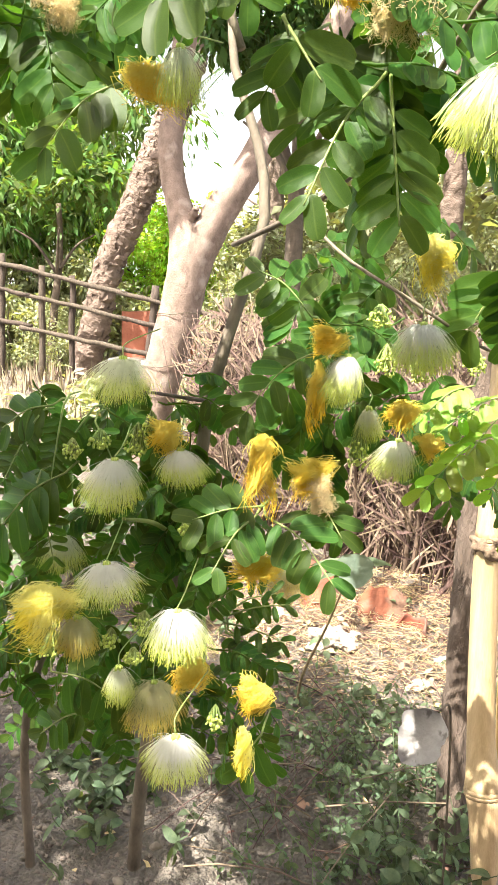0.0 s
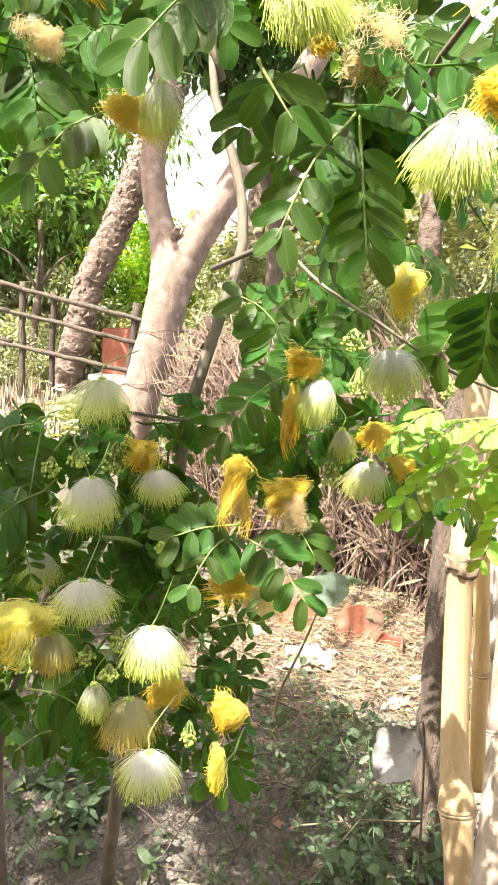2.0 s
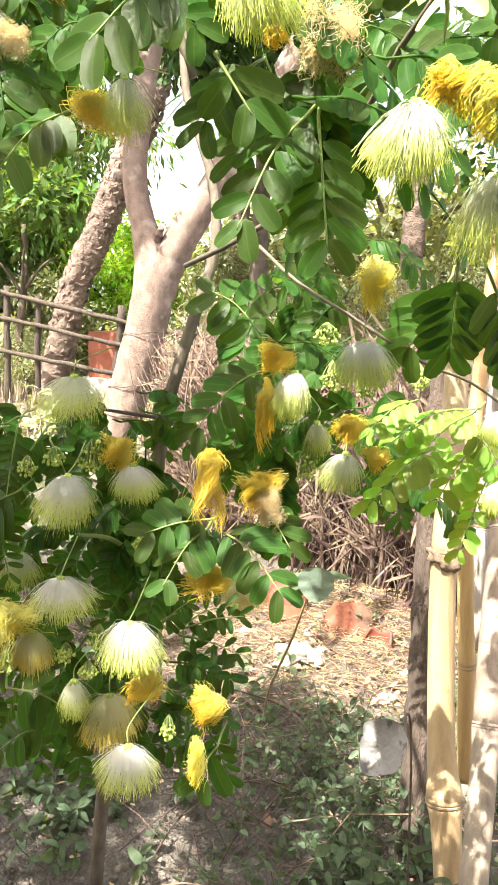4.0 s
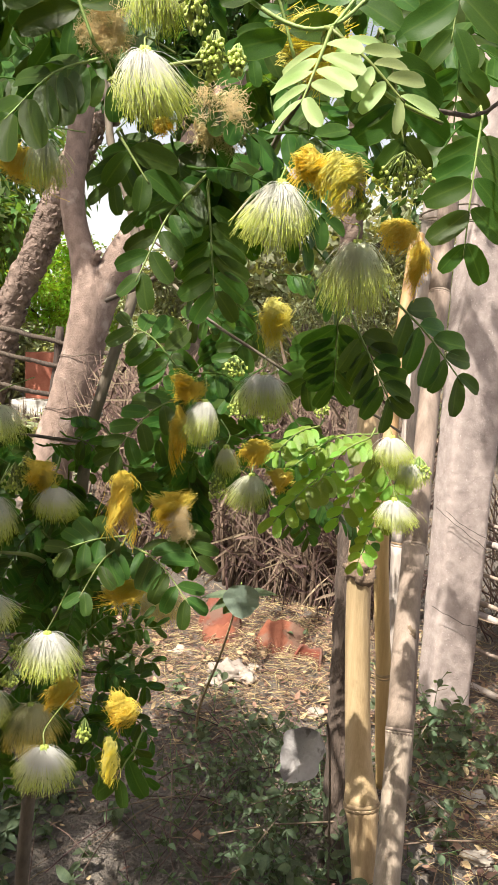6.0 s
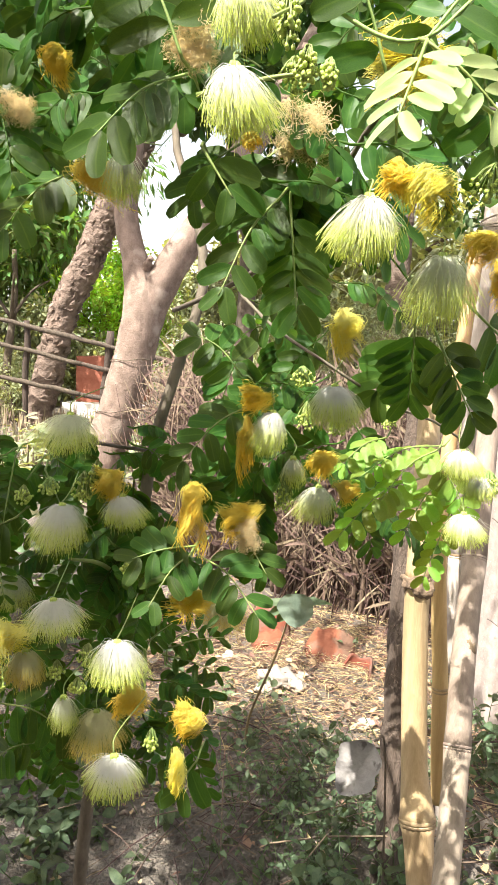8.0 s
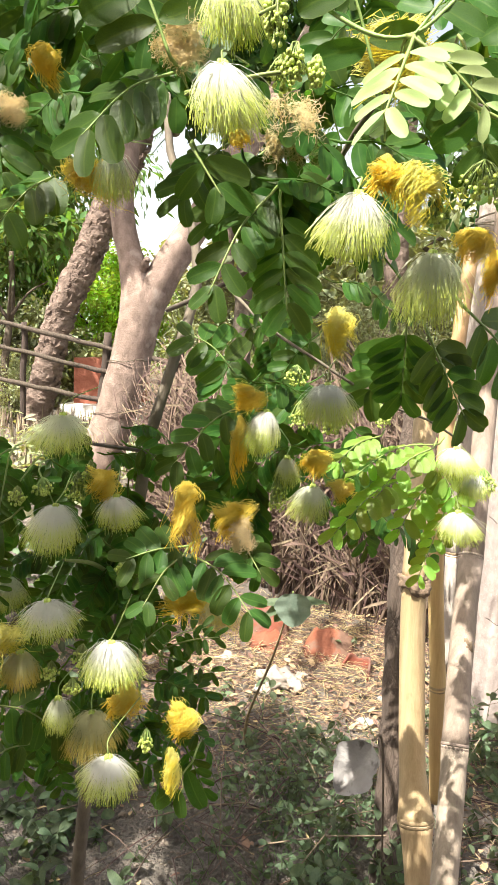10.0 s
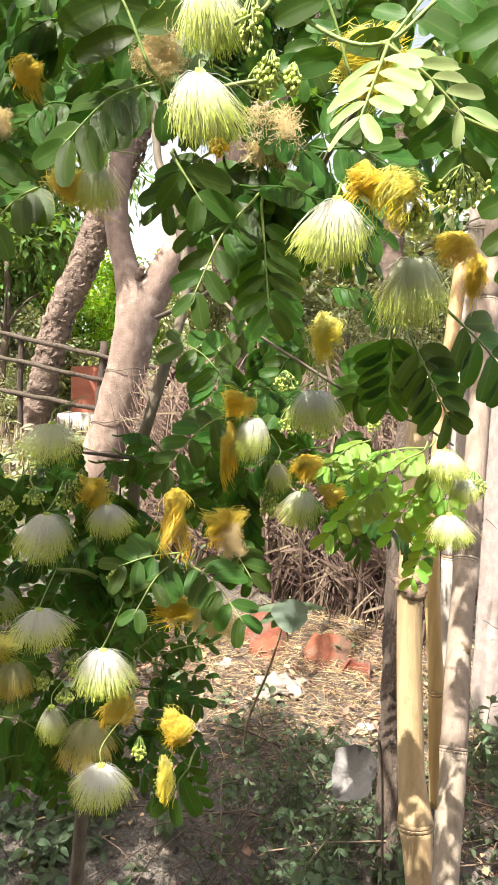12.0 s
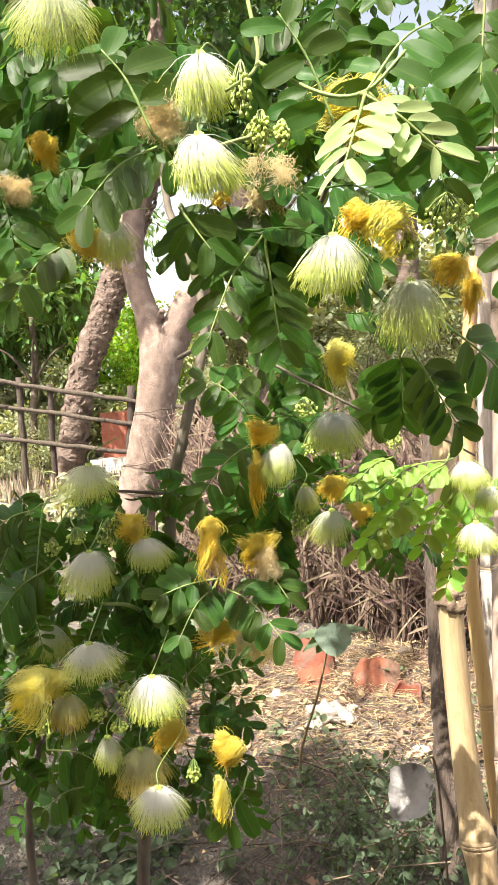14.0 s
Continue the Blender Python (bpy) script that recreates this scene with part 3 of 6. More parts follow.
fork_tree()
back_tree()
left_fence()
right_fence()
brush_wall()
palm(-2.2, 14.0, 5.6, "date palm with long drooping grey-green fronds", 30, 2.6)
plain_tree("shade_tree", -0.75, 7.0, 3.6, 0.11, M_dim, "dark slender tree with a dense shaded crown", 60, 80, 0.13, 3.9, 1.1, 0.8)
palm(0.9, 12.0, 5.2, "date palm with drooping fronds behind the limbs", 26, 2.2)
plain_tree("lime_tree", -4.05, 12.7, 1.6, 0.08, M_bright, "small bright lime-green tree behind the fence", 110, 130, 0.10, 1.75, 1.2, 1.0)
plain_tree("mango_tree", -6.5, 11.5, 3.2, 0.13, M_mango, "leafy tree with long glossy drooping leaves", 110, 70, 0.28, 3.1, 1.7, 1.6, 0.3, None, 0.9, 4.0)
plain_tree("mango_tree", -7.2, 14.5, 4.0, 0.2, M_mango, "large leafy tree with long glossy drooping leaves", 120, 60, 0.34, 4.4, 2.8, 2.6, 0.3, None, 0.9, 4.0)
plain_tree("young_tree", -4.45, 9.5, 2.3, 0.07, M_mango, "thin young tree with a few leafy limbs", 26, 50, 0.16, 2.7, 0.9, 0.7, 0.15)
plain_tree("shade_tree", 3.2, 9.0, 3.6, 0.22, M_dim, "dark dense shade tree", 120, 70, 0.2, 4.2, 2.4, 2.0)
plain_tree("shade_tree", 0.9, 15.0, 4.0, 0.2, M_bush, "dusty olive-green tree in the distance", 130, 60, 0.3, 2.4, 3.0, 1.7)
plain_tree("shade_tree", -2.0, 21.0, 4.0, 0.25, M_bush, "dusty grey-green tree in the distance", 130, 60, 0.34, 2.3, 3.4, 1.9)
for x, y, w, h, n in ((-1.4, 9.5, 1.0, 1.3, 60), (-1.75, 11.8, 1.1, 2.1, 90), (0.2, 8.5, 1.2, 1.7, 80), (1.6, 7.5, 1.2, 1.8, 80), (-5.6, 10.2, 1.0, 1.1, 60), (-5.2, 10.0, 0.6, 0.7, 40), (-4.5, 9.8, 0.7, 0.9, 70), (-5.0, 11.6, 1.2, 1.7, 80), (-6.3, 11.2, 1.2, 2.0, 80), (-4.0, 11.9, 0.9, 1.1, 60), (-4.1, 9.2, 0.35, 0.5, 40),
                      (3.2, 5.5, 1.2, 1.6, 80), (-7.6, 11.0, 1.2, 1.6, 60), (5.0, 12.0, 2.5, 3.0, 80), (-11.0, 18.0, 4.0, 4.5, 90), (-5.0, 26.0, 5.0, 3.2, 90), (4.0, 26.0, 6.0, 4.0, 90)):
    bush("bush", x, y, w, h, M_bush if y > 8 or x > 0 else M_mango, "dusty grey-green bush with small leaves", n, 150 if -1 < x < 4 and y < 10 else 80, 0.05 if y < 10 else 0.085 + 0.010 * (y - 8), 2.2)


def far_wall():
    t = root("brick_hut", (-3.2, 10.4, 0), "low brick-red hut wall on a whitewashed plinth", "hut")
    g = Geo()
    x0, x1, y = -3.75, -2.85, 10.4

    def box(a, b, c, d, e, f):
        g.add([(a, c, e), (b, c, e), (b, d, e), (a, d, e), (a, c, f), (b, c, f), (b, d, f), (a, d, f)],
              [(3, 2, 1, 0), (4, 5, 6, 7), (0, 1, 5, 4), (1, 2, 6, 5), (2, 3, 7, 6), (3, 0, 4, 7)])
    box(x0, x1, y, y + 1.0, 0.203, 0.88)
    part("wall", g, M_brick, t, smooth=False)
    g = Geo()
    box(x0 - 0.1, x1 + 0.2, y - 0.3, y + 1.1, -0.05, 0.20)
    part("plinth", g, M_whitewash, t, "whitewashed plinth", smooth=False)


far_wall()


def dry_grass():
    g = Geo()
    for _ in range(2600):
        x, y = rng.uniform(-4.6, -0.9), rng.uniform(4.4, 9.6)
        if y < 5.6 and x > -2.2:
            continue
        a = rng.uniform(0, 6.28)
        l = rng.uniform(0.08, 0.34)
        blade(g, (x, y, ground_z(x, y)), (math.cos(a) * 0.6, math.sin(a) * 0.6, rng.uniform(0.1, 0.9)), (math.cos(a), math.sin(a), 0.3), l, rng.uniform(0.008, 0.03), 0.5, 2)
    solo("dry_grass", g, M_drygrass, "pale dry grass and fallen stalks behind the trees", "grass", kind="stuff")
    g = Geo()
    for _ in range(1500):
        x, y = rng.gauss(-2.1, 0.7), rng.gauss(6.4, 1.0)
        a = rng.uniform(0, 6.28)
        l = rng.uniform(0.06, 0.2)
        blade(g, (x, y, ground_z(x, y) + rng.uniform(0, 0.25)), (math.cos(a), math.sin(a), rng.uniform(-0.2, 0.7)), (rng.gauss(0, 0.4), rng.gauss(0, 0.4), 1), l, l * 0.4, 0.3, 2)
    solo("green_undergrowth", g, M_bush, "light green undergrowth among dry grass", "undergrowth", kind="stuff")


dry_grass()


# ---- unseen wall added to close the place behind and block sky light ----
g = Geo()
g.add([(-6, -1.9, -0.1), (6, -1.9, -0.1), (6, -1.65, -0.1), (-6, -1.65, -0.1), (-6, -1.9, 2.4), (6, -1.9, 2.4), (6, -1.65, 2.4), (-6, -1.65, 2.4)],
      [(3, 2, 1, 0), (4, 5, 6, 7), (0, 1, 5, 4), (1, 2, 6, 5), (2, 3, 7, 6), (3, 0, 4, 7)])
solo("wall_south", g, M_soil, "plain unseen earthen wall, added to block sky light", "wall", kind="structure", smooth=False)


# ---- poles and posts in the middle ground ----
def bamboo_pole(points, r0, r1, nodes, mat, label, group="bamboo poles", node_mat=None, radii=None):
    """A jointed pole: nodes are places along it, 0 at the foot and 1 at the top."""
    pts = curve(points, 60)
    n = len(pts)
    t = root("bamboo_pole", points[0], label, "bamboo pole", group)
    cuts = [0.0] + list(nodes) + [1.0]

    def width(u):
        return float(np.interp(u, [q[0] for q in radii], [q[1] for q in radii])) if radii else lerp(r0, r1, u)

    for a, b in zip(cuts[:-1], cuts[1:]):
        g = Geo()
        i0, i1 = int(a * (n - 1)), int(b * (n - 1))
        if i1 <= i0:
            continue
        seg = pts[i0:i1 + 1]
        rr = []
        for k in range(len(seg)):
            u = k / max(1, len(seg) - 1)
            r = width((i0 + k) / (n - 1))
            rr.append(r * (0.95 + 0.09 * abs(2 * u - 1) ** 7))
        g.tube(seg, rr, 20)
        part("internode", g, mat, t)
    for a in nodes:
        g = Geo()
        i = int(a * (n - 1))
        r = width(a)
        d = (pts[min(i + 1, n - 1)] - pts[max(0, i - 1)]).normalized()
        c = pts[i]
        g.tube([c - d * 0.007, c - d * 0.003, c, c + d * 0.003, c + d * 0.008], [r * 0.99, r * 1.05, r * 1.01, r * 1.06, r * 0.99], 20)
        part("node_ring", g, node_mat or M_node, t)
    return t


bamboo_pole([(0.462, 0.99, -0.1), (0.446, 1.00, 0.06), (0.430, 1.02, 0.218), (0.420, 1.045, 0.325), (0.411, 1.07, 0.411), (0.404, 1.09, 0.54), (0.399, 1.10, 0.66), (0.398, 1.10, 0.735), (0.399, 1.115, 0.83), (0.402, 1.145, 0.95), (0.406, 1.18, 1.083)], 0.0275, 0.0205,
            (0.10, 0.30, 0.70), M_bamboo, "thick sunlit straw-yellow bamboo pole with a burr at one knot",
            radii=((0, 0.027), (0.21, 0.0250), (0.27, 0.0272), (0.30, 0.0305), (0.33, 0.0280), (0.39, 0.0240), (0.66, 0.0222), (0.72, 0.0225), (1.0, 0.0205)))
bamboo_pole([(0.482, 1.22, 0.255), (0.472, 1.22, 0.387), (0.467, 1.22, 0.496), (0.457, 1.225, 0.613), (0.449, 1.24, 0.78), (0.470, 1.33, 1.05), (0.505, 1.42, 1.35)], 0.0160, 0.0150, (0.333, 0.70, 0.88), M_bamboo_b, "thin golden bamboo pole leaning on the frame")
bamboo_pole([(0.44, 0.87, -0.1), (0.447, 0.90, 0.2), (0.468, 1.00, 0.42), (0.484, 1.10, 0.615), (0.518, 1.24, 0.88), (0.555, 1.40, 1.23), (0.598, 1.57, 1.65), (0.65, 1.77, 2.15), (0.69, 1.9, 2.5)], 0.0225, 0.0205, (0.155, 0.29, 0.45, 0.63, 0.82), M_greywood, "weathered grey bamboo pole leaning back", node_mat=M_greywood)
bamboo_pole([(0.525, 1.36, -0.05), (0.515, 1.38, 0.45), (0.512, 1.40, 0.70), (0.530, 1.46, 1.1), (0.565, 1.58, 1.7), (0.62, 1.75, 2.5)], 0.022, 0.020, (0.2, 0.4, 0.6, 0.8), M_palewood, "pale slender bamboo pole behind the others")
bamboo_pole([(0.565, 1.47, -0.05), (0.560, 1.49, 0.5), (0.555, 1.53, 1.0)], 0.021, 0.020, (0.3, 0.7), M_greywood, "grey bamboo pole standing upright", node_mat=M_greywood)


def knot(c, r):
    g = Geo()
    blob(g, c, (r * 0.95, r * 0.6, r * 1.25), 2.0, 0.3, 10)
    return g


for ob in list(bpy.data.objects):
    if ob.parent is None and ob.get("label", "").startswith("weathered grey bamboo"):
        part("knot", knot((0.489, 1.090, 0.622), 0.0120), M_burr, ob, "brown cut knot")
    if ob.parent is None and ob.get("label", "").startswith("thick sunlit straw"):
        g = Geo()
        blob(g, (0.398, 1.098, 0.728), (0.0278, 0.0278, 0.021), 3.7, 0.30, 18)
        part("burr", g, M_burr, ob, "brown woody burr round the knot")
tie = root("rope_tie", (0.578, 1.52, 1.42), "thin cord wound round the poles", "cord")
for k in range(3):
    g = Geo()
    c = Vector((0.585, 1.52, 1.40 + 0.008 * k))
    g.tube([c + Vector((math.cos(a) * 0.062, math.sin(a) * 0.05, 0.012 * math.sin(a + k))) for a in np.linspace(0, 6.28, 24)], 0.0022, 5, False)
    part("cord_turn", g, M_rope, tie)


def square_post(name, foot, head, w, d, mat, label, category, turn=0.3, bump=0.004, taper=0.0):
    g = Geo()
    a, b = Vector(foot), Vector(head)
    n, k = 46, 7
    verts, faces = [], []
    ring = []
    for s in range(4):
        for i in range(k):
            u = i / k
            c = [(-1, -1), (1, -1), (1, 1), (-1, 1)]
            p, q = Vector(c[s]), Vector(c[(s + 1) % 4])
            e = p.lerp(q, u)
            f = 0.93 if i == 0 else 1.0
            ring.append((e.x * w / 2 * f, e.y * d / 2 * f))
    m = len(ring)
    for j in range(n + 1):
        c = a.lerp(b, j / n)
        k = 1 - taper * (1 - j / n)
        for x, y in ring:
            x, y = x * k, y * k
            X, Y = x * math.cos(turn) - y * math.sin(turn), x * math.sin(turn) + y * math.cos(turn)
            p = c + Vector((X, Y, 0))
            o = bump * noise.noise(p * 14) + bump * 0.6 * noise.noise(p * 45)
            verts.append(p + Vector((X, Y, 0)).normalized() * o)
    for j in range(n):
        for i in range(m):
            faces.append((j * m + i, j * m + (i + 1) % m, (j + 1) * m + (i + 1) % m, (j + 1) * m + i))
    faces.append(tuple(range(n * m, n * m + m)))
    g.add(verts, faces)
    return solo(name, g, mat, label, category)


square_post("concrete_post", (0.772, 2.06, -0.1), (0.899, 2.40, 2.6), 0.188, 0.148, M_concrete, "weathered grey-white concrete post leaning slightly", "post", taper=0.30)
dp = Geo()
rough_tube(dp, [(0.385, 1.20, -0.08), (0.396, 1.24, 0.2), (0.401, 1.32, 0.55), (0.408, 1.40, 0.86), (0.415, 1.45, 1.02)], 0.034, 0.024, 18, 60, 0.16, 16)
solo("wooden_post", dp, M_postwood, "brown rough wooden post in shade", "post")

for a, b, c in (((0.706, 2.042, 0.647), (0.786, 2.060, 0.586), (0.876, 2.079, 0.515)), ((0.709, 2.008, 0.349), (0.793, 2.029, 0.302), (0.867, 2.049, 0.272)), ((0.739, 2.051, 0.638), (0.795, 2.063, 0.594), (0.882, 2.084, 0.544))):
    g = Geo()
    p = curve([a, b, c], 24)
    g.tube([q + Vector((0, 0, 0.006 * noise.noise(q * 30))) for q in p], 0.0009, 5)
    solo("vine_stem", g, M_darkwood, "thin dry vine across the concrete post", "vine", "vines")


# ---- things on the ground ----
def stones():
    for x, y, r, m in ((0.090, 2.13, 0.060, M_palestone), (0.145, 2.10, 0.035, M_palestone), (0.055, 2.08, 0.030, M_palestone), (0.17, 2.17, 0.026, M_palestone), (0.38, 1.95, 0.030, M_palestone), (-0.10, 2.28, 0.035, M_palestone),
                       (0.36, 1.10, 0.04, M_palestone), (0.30, 1.07, 0.03, M_stone), (0.62, 1.45, 0.045, M_palestone), (0.70, 1.30, 0.03, M_palestone), (0.75, 1.55, 0.03, M_stone), (0.85, 1.42, 0.035, M_palestone), (0.46, 2.1, 0.03, M_stone)):
        g = Geo()
        blob(g, (x, y, ground_z(x, y) + r * 0.25), (r, r * 0.8, r * 0.45), x * 7 + y, 0.55, 14)
        solo("stone", g, m, "pale dusty stone lying on the earth", "stone", "stones")


def shard(base, w, h, curl, turn, lean, seed, edge=0.08):
    """A curved piece of a pot wall, thick, with broken edges; its round side faces -y before turning."""
    n, m = 12, 18
    R = w / (2 * math.sin(min(1.5, curl)))
    rot = Euler((lean, 0, turn)).to_matrix()
    verts, faces = [], []
    for shell in (0.0, 0.008):
        for i in range(n):
            v = i / (n - 1)
            for k in range(m):
                u = k / (m - 1) * 2 - 1
                top = 1 + edge * 1.6 * noise.noise(Vector((u * 2.0, seed, 0.5)))
                out = 1 + edge * noise.noise(Vector((v * 2.5, seed, 7.0 + (u > 0)))) - 0.12 * v * v
                a = u * curl * out
                r = R * (1 - 0.22 * v * v) - shell
                verts.append(Vector(base) + rot @ Vector((r * math.sin(a), R * 0.6 - r * math.cos(a), v * h * top + 0.006 * noise.noise(Vector((u * 3, v * 3, seed))))))
    o = n * m
    for i in range(n - 1):
        for k in range(m - 1):
            q = (i * m + k, i * m + k + 1, (i + 1) * m + k + 1, (i + 1) * m + k)
            faces += [q, tuple(reversed([j + o for j in q]))]
    ring = [k for k in range(m)] + [i * m + m - 1 for i in range(1, n)] + [(n - 1) * m + k for k in range(m - 2, -1, -1)] + [i * m for i in range(n - 2, 0, -1)]
    for a, b in zip(ring, ring[1:] + ring[:1]):
        faces.append((b, a, a + o, b + o))
    g = Geo()
    g.add(verts, faces)
    return g


def pots():
    """Two broken clay pots lying against the brush."""
    t = root("clay_pot", (0.000, 2.46, 0.0), "broken terracotta pot leaning in the straw", "pot", "broken pots")
    part("body", shard((0.000, 2.450, -0.01), 0.19, 0.165, 1.25, -0.35, -0.35, 1.3, 0.10), M_red, t)
    part("shard", shard((0.065, 2.360, 0.0), 0.165, 0.120, 1.1, 0.45, -0.85, 4.1, 0.12), M_red, t, "bright curved terracotta shard")
    t = root("clay_pot", (0.27, 2.36, 0.0), "curled piece of a terracotta pot in the litter", "pot", "broken pots")
    part("body", shard((0.230, 2.315, 0.0), 0.21, 0.150, 1.2, -0.30, -0.80, 2.7, 0.10), M_red, t)
    part("rim", shard((0.352, 2.255, -0.005), 0.115, 0.090, 1.5, 2.6, 0.45, 6.0, 0.10), M_red, t, "curled broken rim")


def litter():
    g = Geo()
    for _ in range(11000):
        if rng.random() < 0.80:
            x, y = rng.gauss(0.15, 0.5), rng.gauss(2.35, 0.32)
        else:
            x, y = rng.gauss(0.8, 0.22), rng.gauss(1.5, 0.3)
        a = rng.uniform(0, 6.28)
        l = rng.uniform(0.02, 0.09)
        z = ground_z(x, y) + rng.uniform(0.002, 0.022)
        d = Vector((math.cos(a), math.sin(a), rng.gauss(0, 0.12)))
        g.tube([(x, y, z), Vector((x, y, z)) + d * l * 0.5 + Vector((0, 0, 0.004)), Vector((x, y, z)) + d * l], rng.choice((0.0005, 0.0008, 0.0012)), 3, False)
    solo("straw_litter", g, M_straw, "dry straw and grass scattered over the earth", "straw", kind="stuff")
    g = Geo()
    for _ in range(150):
        x, y = rng.gauss(0.22, 0.25), rng.gauss(1.4, 0.3)
        a = rng.uniform(0, 6.28)
        l = rng.uniform(0.06, 0.25)
        q = Vector((x, y, ground_z(x, y) + rng.uniform(0.004, 0.10)))
        d = Vector((math.cos(a), math.sin(a), rng.gauss(0.05, 0.15)))
        g.tube([q, q + d * l * 0.5 + Vector((0, 0, 0.008)), q + d * l], rng.uniform(0.0008, 0.002), 4, False)
    solo("dry_twigs", g, M_brush, "thin brown twigs fallen among the weeds", "twigs", kind="stuff")
    g = Geo()
    for _ in range(2300):
        k = rng.random()
        if k < 0.45:
            x, y = rng.gauss(0.2, 0.5), rng.gauss(2.2, 0.35)
        elif k < 0.7:
            x, y = rng.gauss(0.75, 0.25), rng.gauss(1.5, 0.3)
        else:
            x, y = rng.uniform(-0.9, 0.9), rng.uniform(0.8, 3.6)
        a = rng.uniform(0, 6.28)
        z = ground_z(x, y) + rng.uniform(0.004, 0.02)
        l = rng.uniform(0.010, 0.038)
        blade(g, (x, y, z), (math.cos(a), math.sin(a), rng.gauss(0.15, 0.2)), (rng.gauss(0, 0.4), rng.gauss(0, 0.4), 1), l, l * rng.uniform(0.3, 0.6), rng.uniform(-0.3, 0.4), 2)
    solo("dead_leaves", g, M_litter, "curled brown dead leaves on the ground", "dead leaves", kind="stuff")
    g = Geo()
    for _ in range(3600):
        x, y = rng.uniform(-0.8, 0.35), rng.uniform(0.8, 1.9)
        r = rng.uniform(0.0015, 0.0055) * (2.2 if rng.random() < 0.06 else 1)
        blob(g, (x, y, ground_z(x, y) + r * 0.1), (r, r * rng.uniform(0.5, 1), r * 0.6), rng.uniform(0, 40), 0.8, 4)
    solo("soil_clods", g, M_clod, "small clods of dry earth on the path", "clods", kind="stuff")


def oval_leaf(geo, base, way, normal, length, width, bend=0.2):
    """A small oval leaf with a cupped middle."""
    d, nn = Vector(way).normalized(), Vector(normal)
    sd = d.cross(nn).normalized()
    nn = sd.cross(d)
    verts, faces = [], []
    for i in range(6):
        t = i / 5
        w = width * 0.5 * max(0.04, math.sin(math.pi * (0.04 + 0.94 * t) ** 0.85)) ** 0.75
        if i == 5:
            w *= 0.35
        c = Vector(base) + d * length * t - nn * bend * length * t * t
        verts += [c + sd * w + nn * w * 0.3, c, c - sd * w + nn * w * 0.3]
    for i in range(5):
        a = 3 * i
        faces += [(a, a + 1, a + 4, a + 3), (a + 1, a + 2, a + 5, a + 4)]
    geo.add(verts, faces)


def weed(geo, x, y, h, leaves, size, lean=0.55):
    z = ground_z(x, y)
    a = rng.uniform(0, 6.28)
    for b in range(2):
        a += 2.3
        top = Vector((x + math.cos(a) * h * lean, y + math.sin(a) * h * lean, z + h * rng.uniform(0.6, 1)))
        base = Vector((x, y, z - 0.01))
        pts = curve([base, lerp(base, top, 0.5) + Vector((rng.gauss(0, 0.015), rng.gauss(0, 0.015), h * 0.12)), top], 10)
        geo.tube(pts, 0.0009, 4, False)
        for k in range(leaves):
            u = 0.2 + 0.8 * (k + rng.random() * 0.5) / leaves
            q = pts[min(len(pts) - 1, int(u * (len(pts) - 1)))]
            c = k * 2.4 + a
            l = size * rng.uniform(0.5, 1.4)
            oval_leaf(geo, q, (math.cos(c), math.sin(c), rng.uniform(-0.7, 0.6)), (rng.gauss(0, 0.7), rng.gauss(-0.4, 0.6), 1), l, l * rng.uniform(0.38, 0.66), rng.uniform(0.0, 0.6))


def weeds():
    g = Geo()
    for _ in range(125):
        x, y = rng.gauss(0.25, 0.13), rng.gauss(1.30, 0.22)
        weed(g, x, y, rng.uniform(0.04, 0.20), rng.randint(4, 9), rng.choice((0.014, 0.018, 0.023)))
    for _ in range(30):
        x, y = rng.gauss(0.36, 0.06), rng.gauss(1.02, 0.08)
        weed(g, x, y, rng.uniform(0.08, 0.26), rng.randint(8, 13), 0.027)
    solo("weed_patch", g, M_herb, "low green weeds growing beside the bamboo", "weeds", kind="stuff")
    g = Geo()
    for _ in range(60):
        x, y = rng.gauss(-0.45, 0.16), rng.gauss(1.42, 0.25)
        weed(g, x, y, rng.uniform(0.03, 0.14), rng.randint(5, 10), 0.03)
    for _ in range(24):
        x, y = rng.gauss(0.70, 0.10), rng.gauss(1.75, 0.15)
        weed(g, x, y, rng.uniform(0.06, 0.22), rng.randint(6, 9), 0.028)
    for _ in range(30):
        x, y = rng.gauss(0.3, 0.3), rng.gauss(1.8, 0.25)
        weed(g, x, y, rng.uniform(0.03, 0.12), rng.randint(5, 8), 0.03)
    for _ in range(46):
        x, y = rng.uniform(-1.3, -0.35), rng.uniform(1.9, 3.3)
        weed(g, x, y, rng.uniform(0.08, 0.28), rng.randint(7, 11), 0.045)
    solo("weed_tufts", g, M_herb, "scattered small green weeds on dry earth", "weeds", kind="stuff")


def broad_leaf(geo, base, way, normal, length, width, bend=0.25, blunt=0.8, wave=0.16, fold=0.12):
    d, nn = Vector(way).normalized(), Vector(normal)
    s = d.cross(nn).normalized()
    nn = s.cross(d)
    rows, cols = 16, 7
    verts, faces = [], []
    for i in range(rows + 1):
        t = i / rows
        w = width * 0.5 * (math.sin(math.pi * min(1, t * 0.97 + 0.03) ** 0.75) ** blunt)
        for j in range(cols):
            u = j / (cols - 1) * 2 - 1
            wv = w * (1 + wave * noise.noise(Vector((t * 4.5, 3.0 * (u > 0), base[0] * 40))) + 0.3 * wave * noise.noise(Vector((t * 13, 3.0 * (u > 0), 2.0))))
            verts.append(Vector(base) + d * length * t + s * wv * u - nn * (bend * length * t * t - fold * width * abs(u) + 0.02 * width * math.sin(t * 20) * abs(u)))
    for i in range(rows):
        for j in range(cols - 1):
            a = i * cols + j
            faces.append((a, a + 1, a + cols + 1, a + cols))
    geo.add(verts, faces)


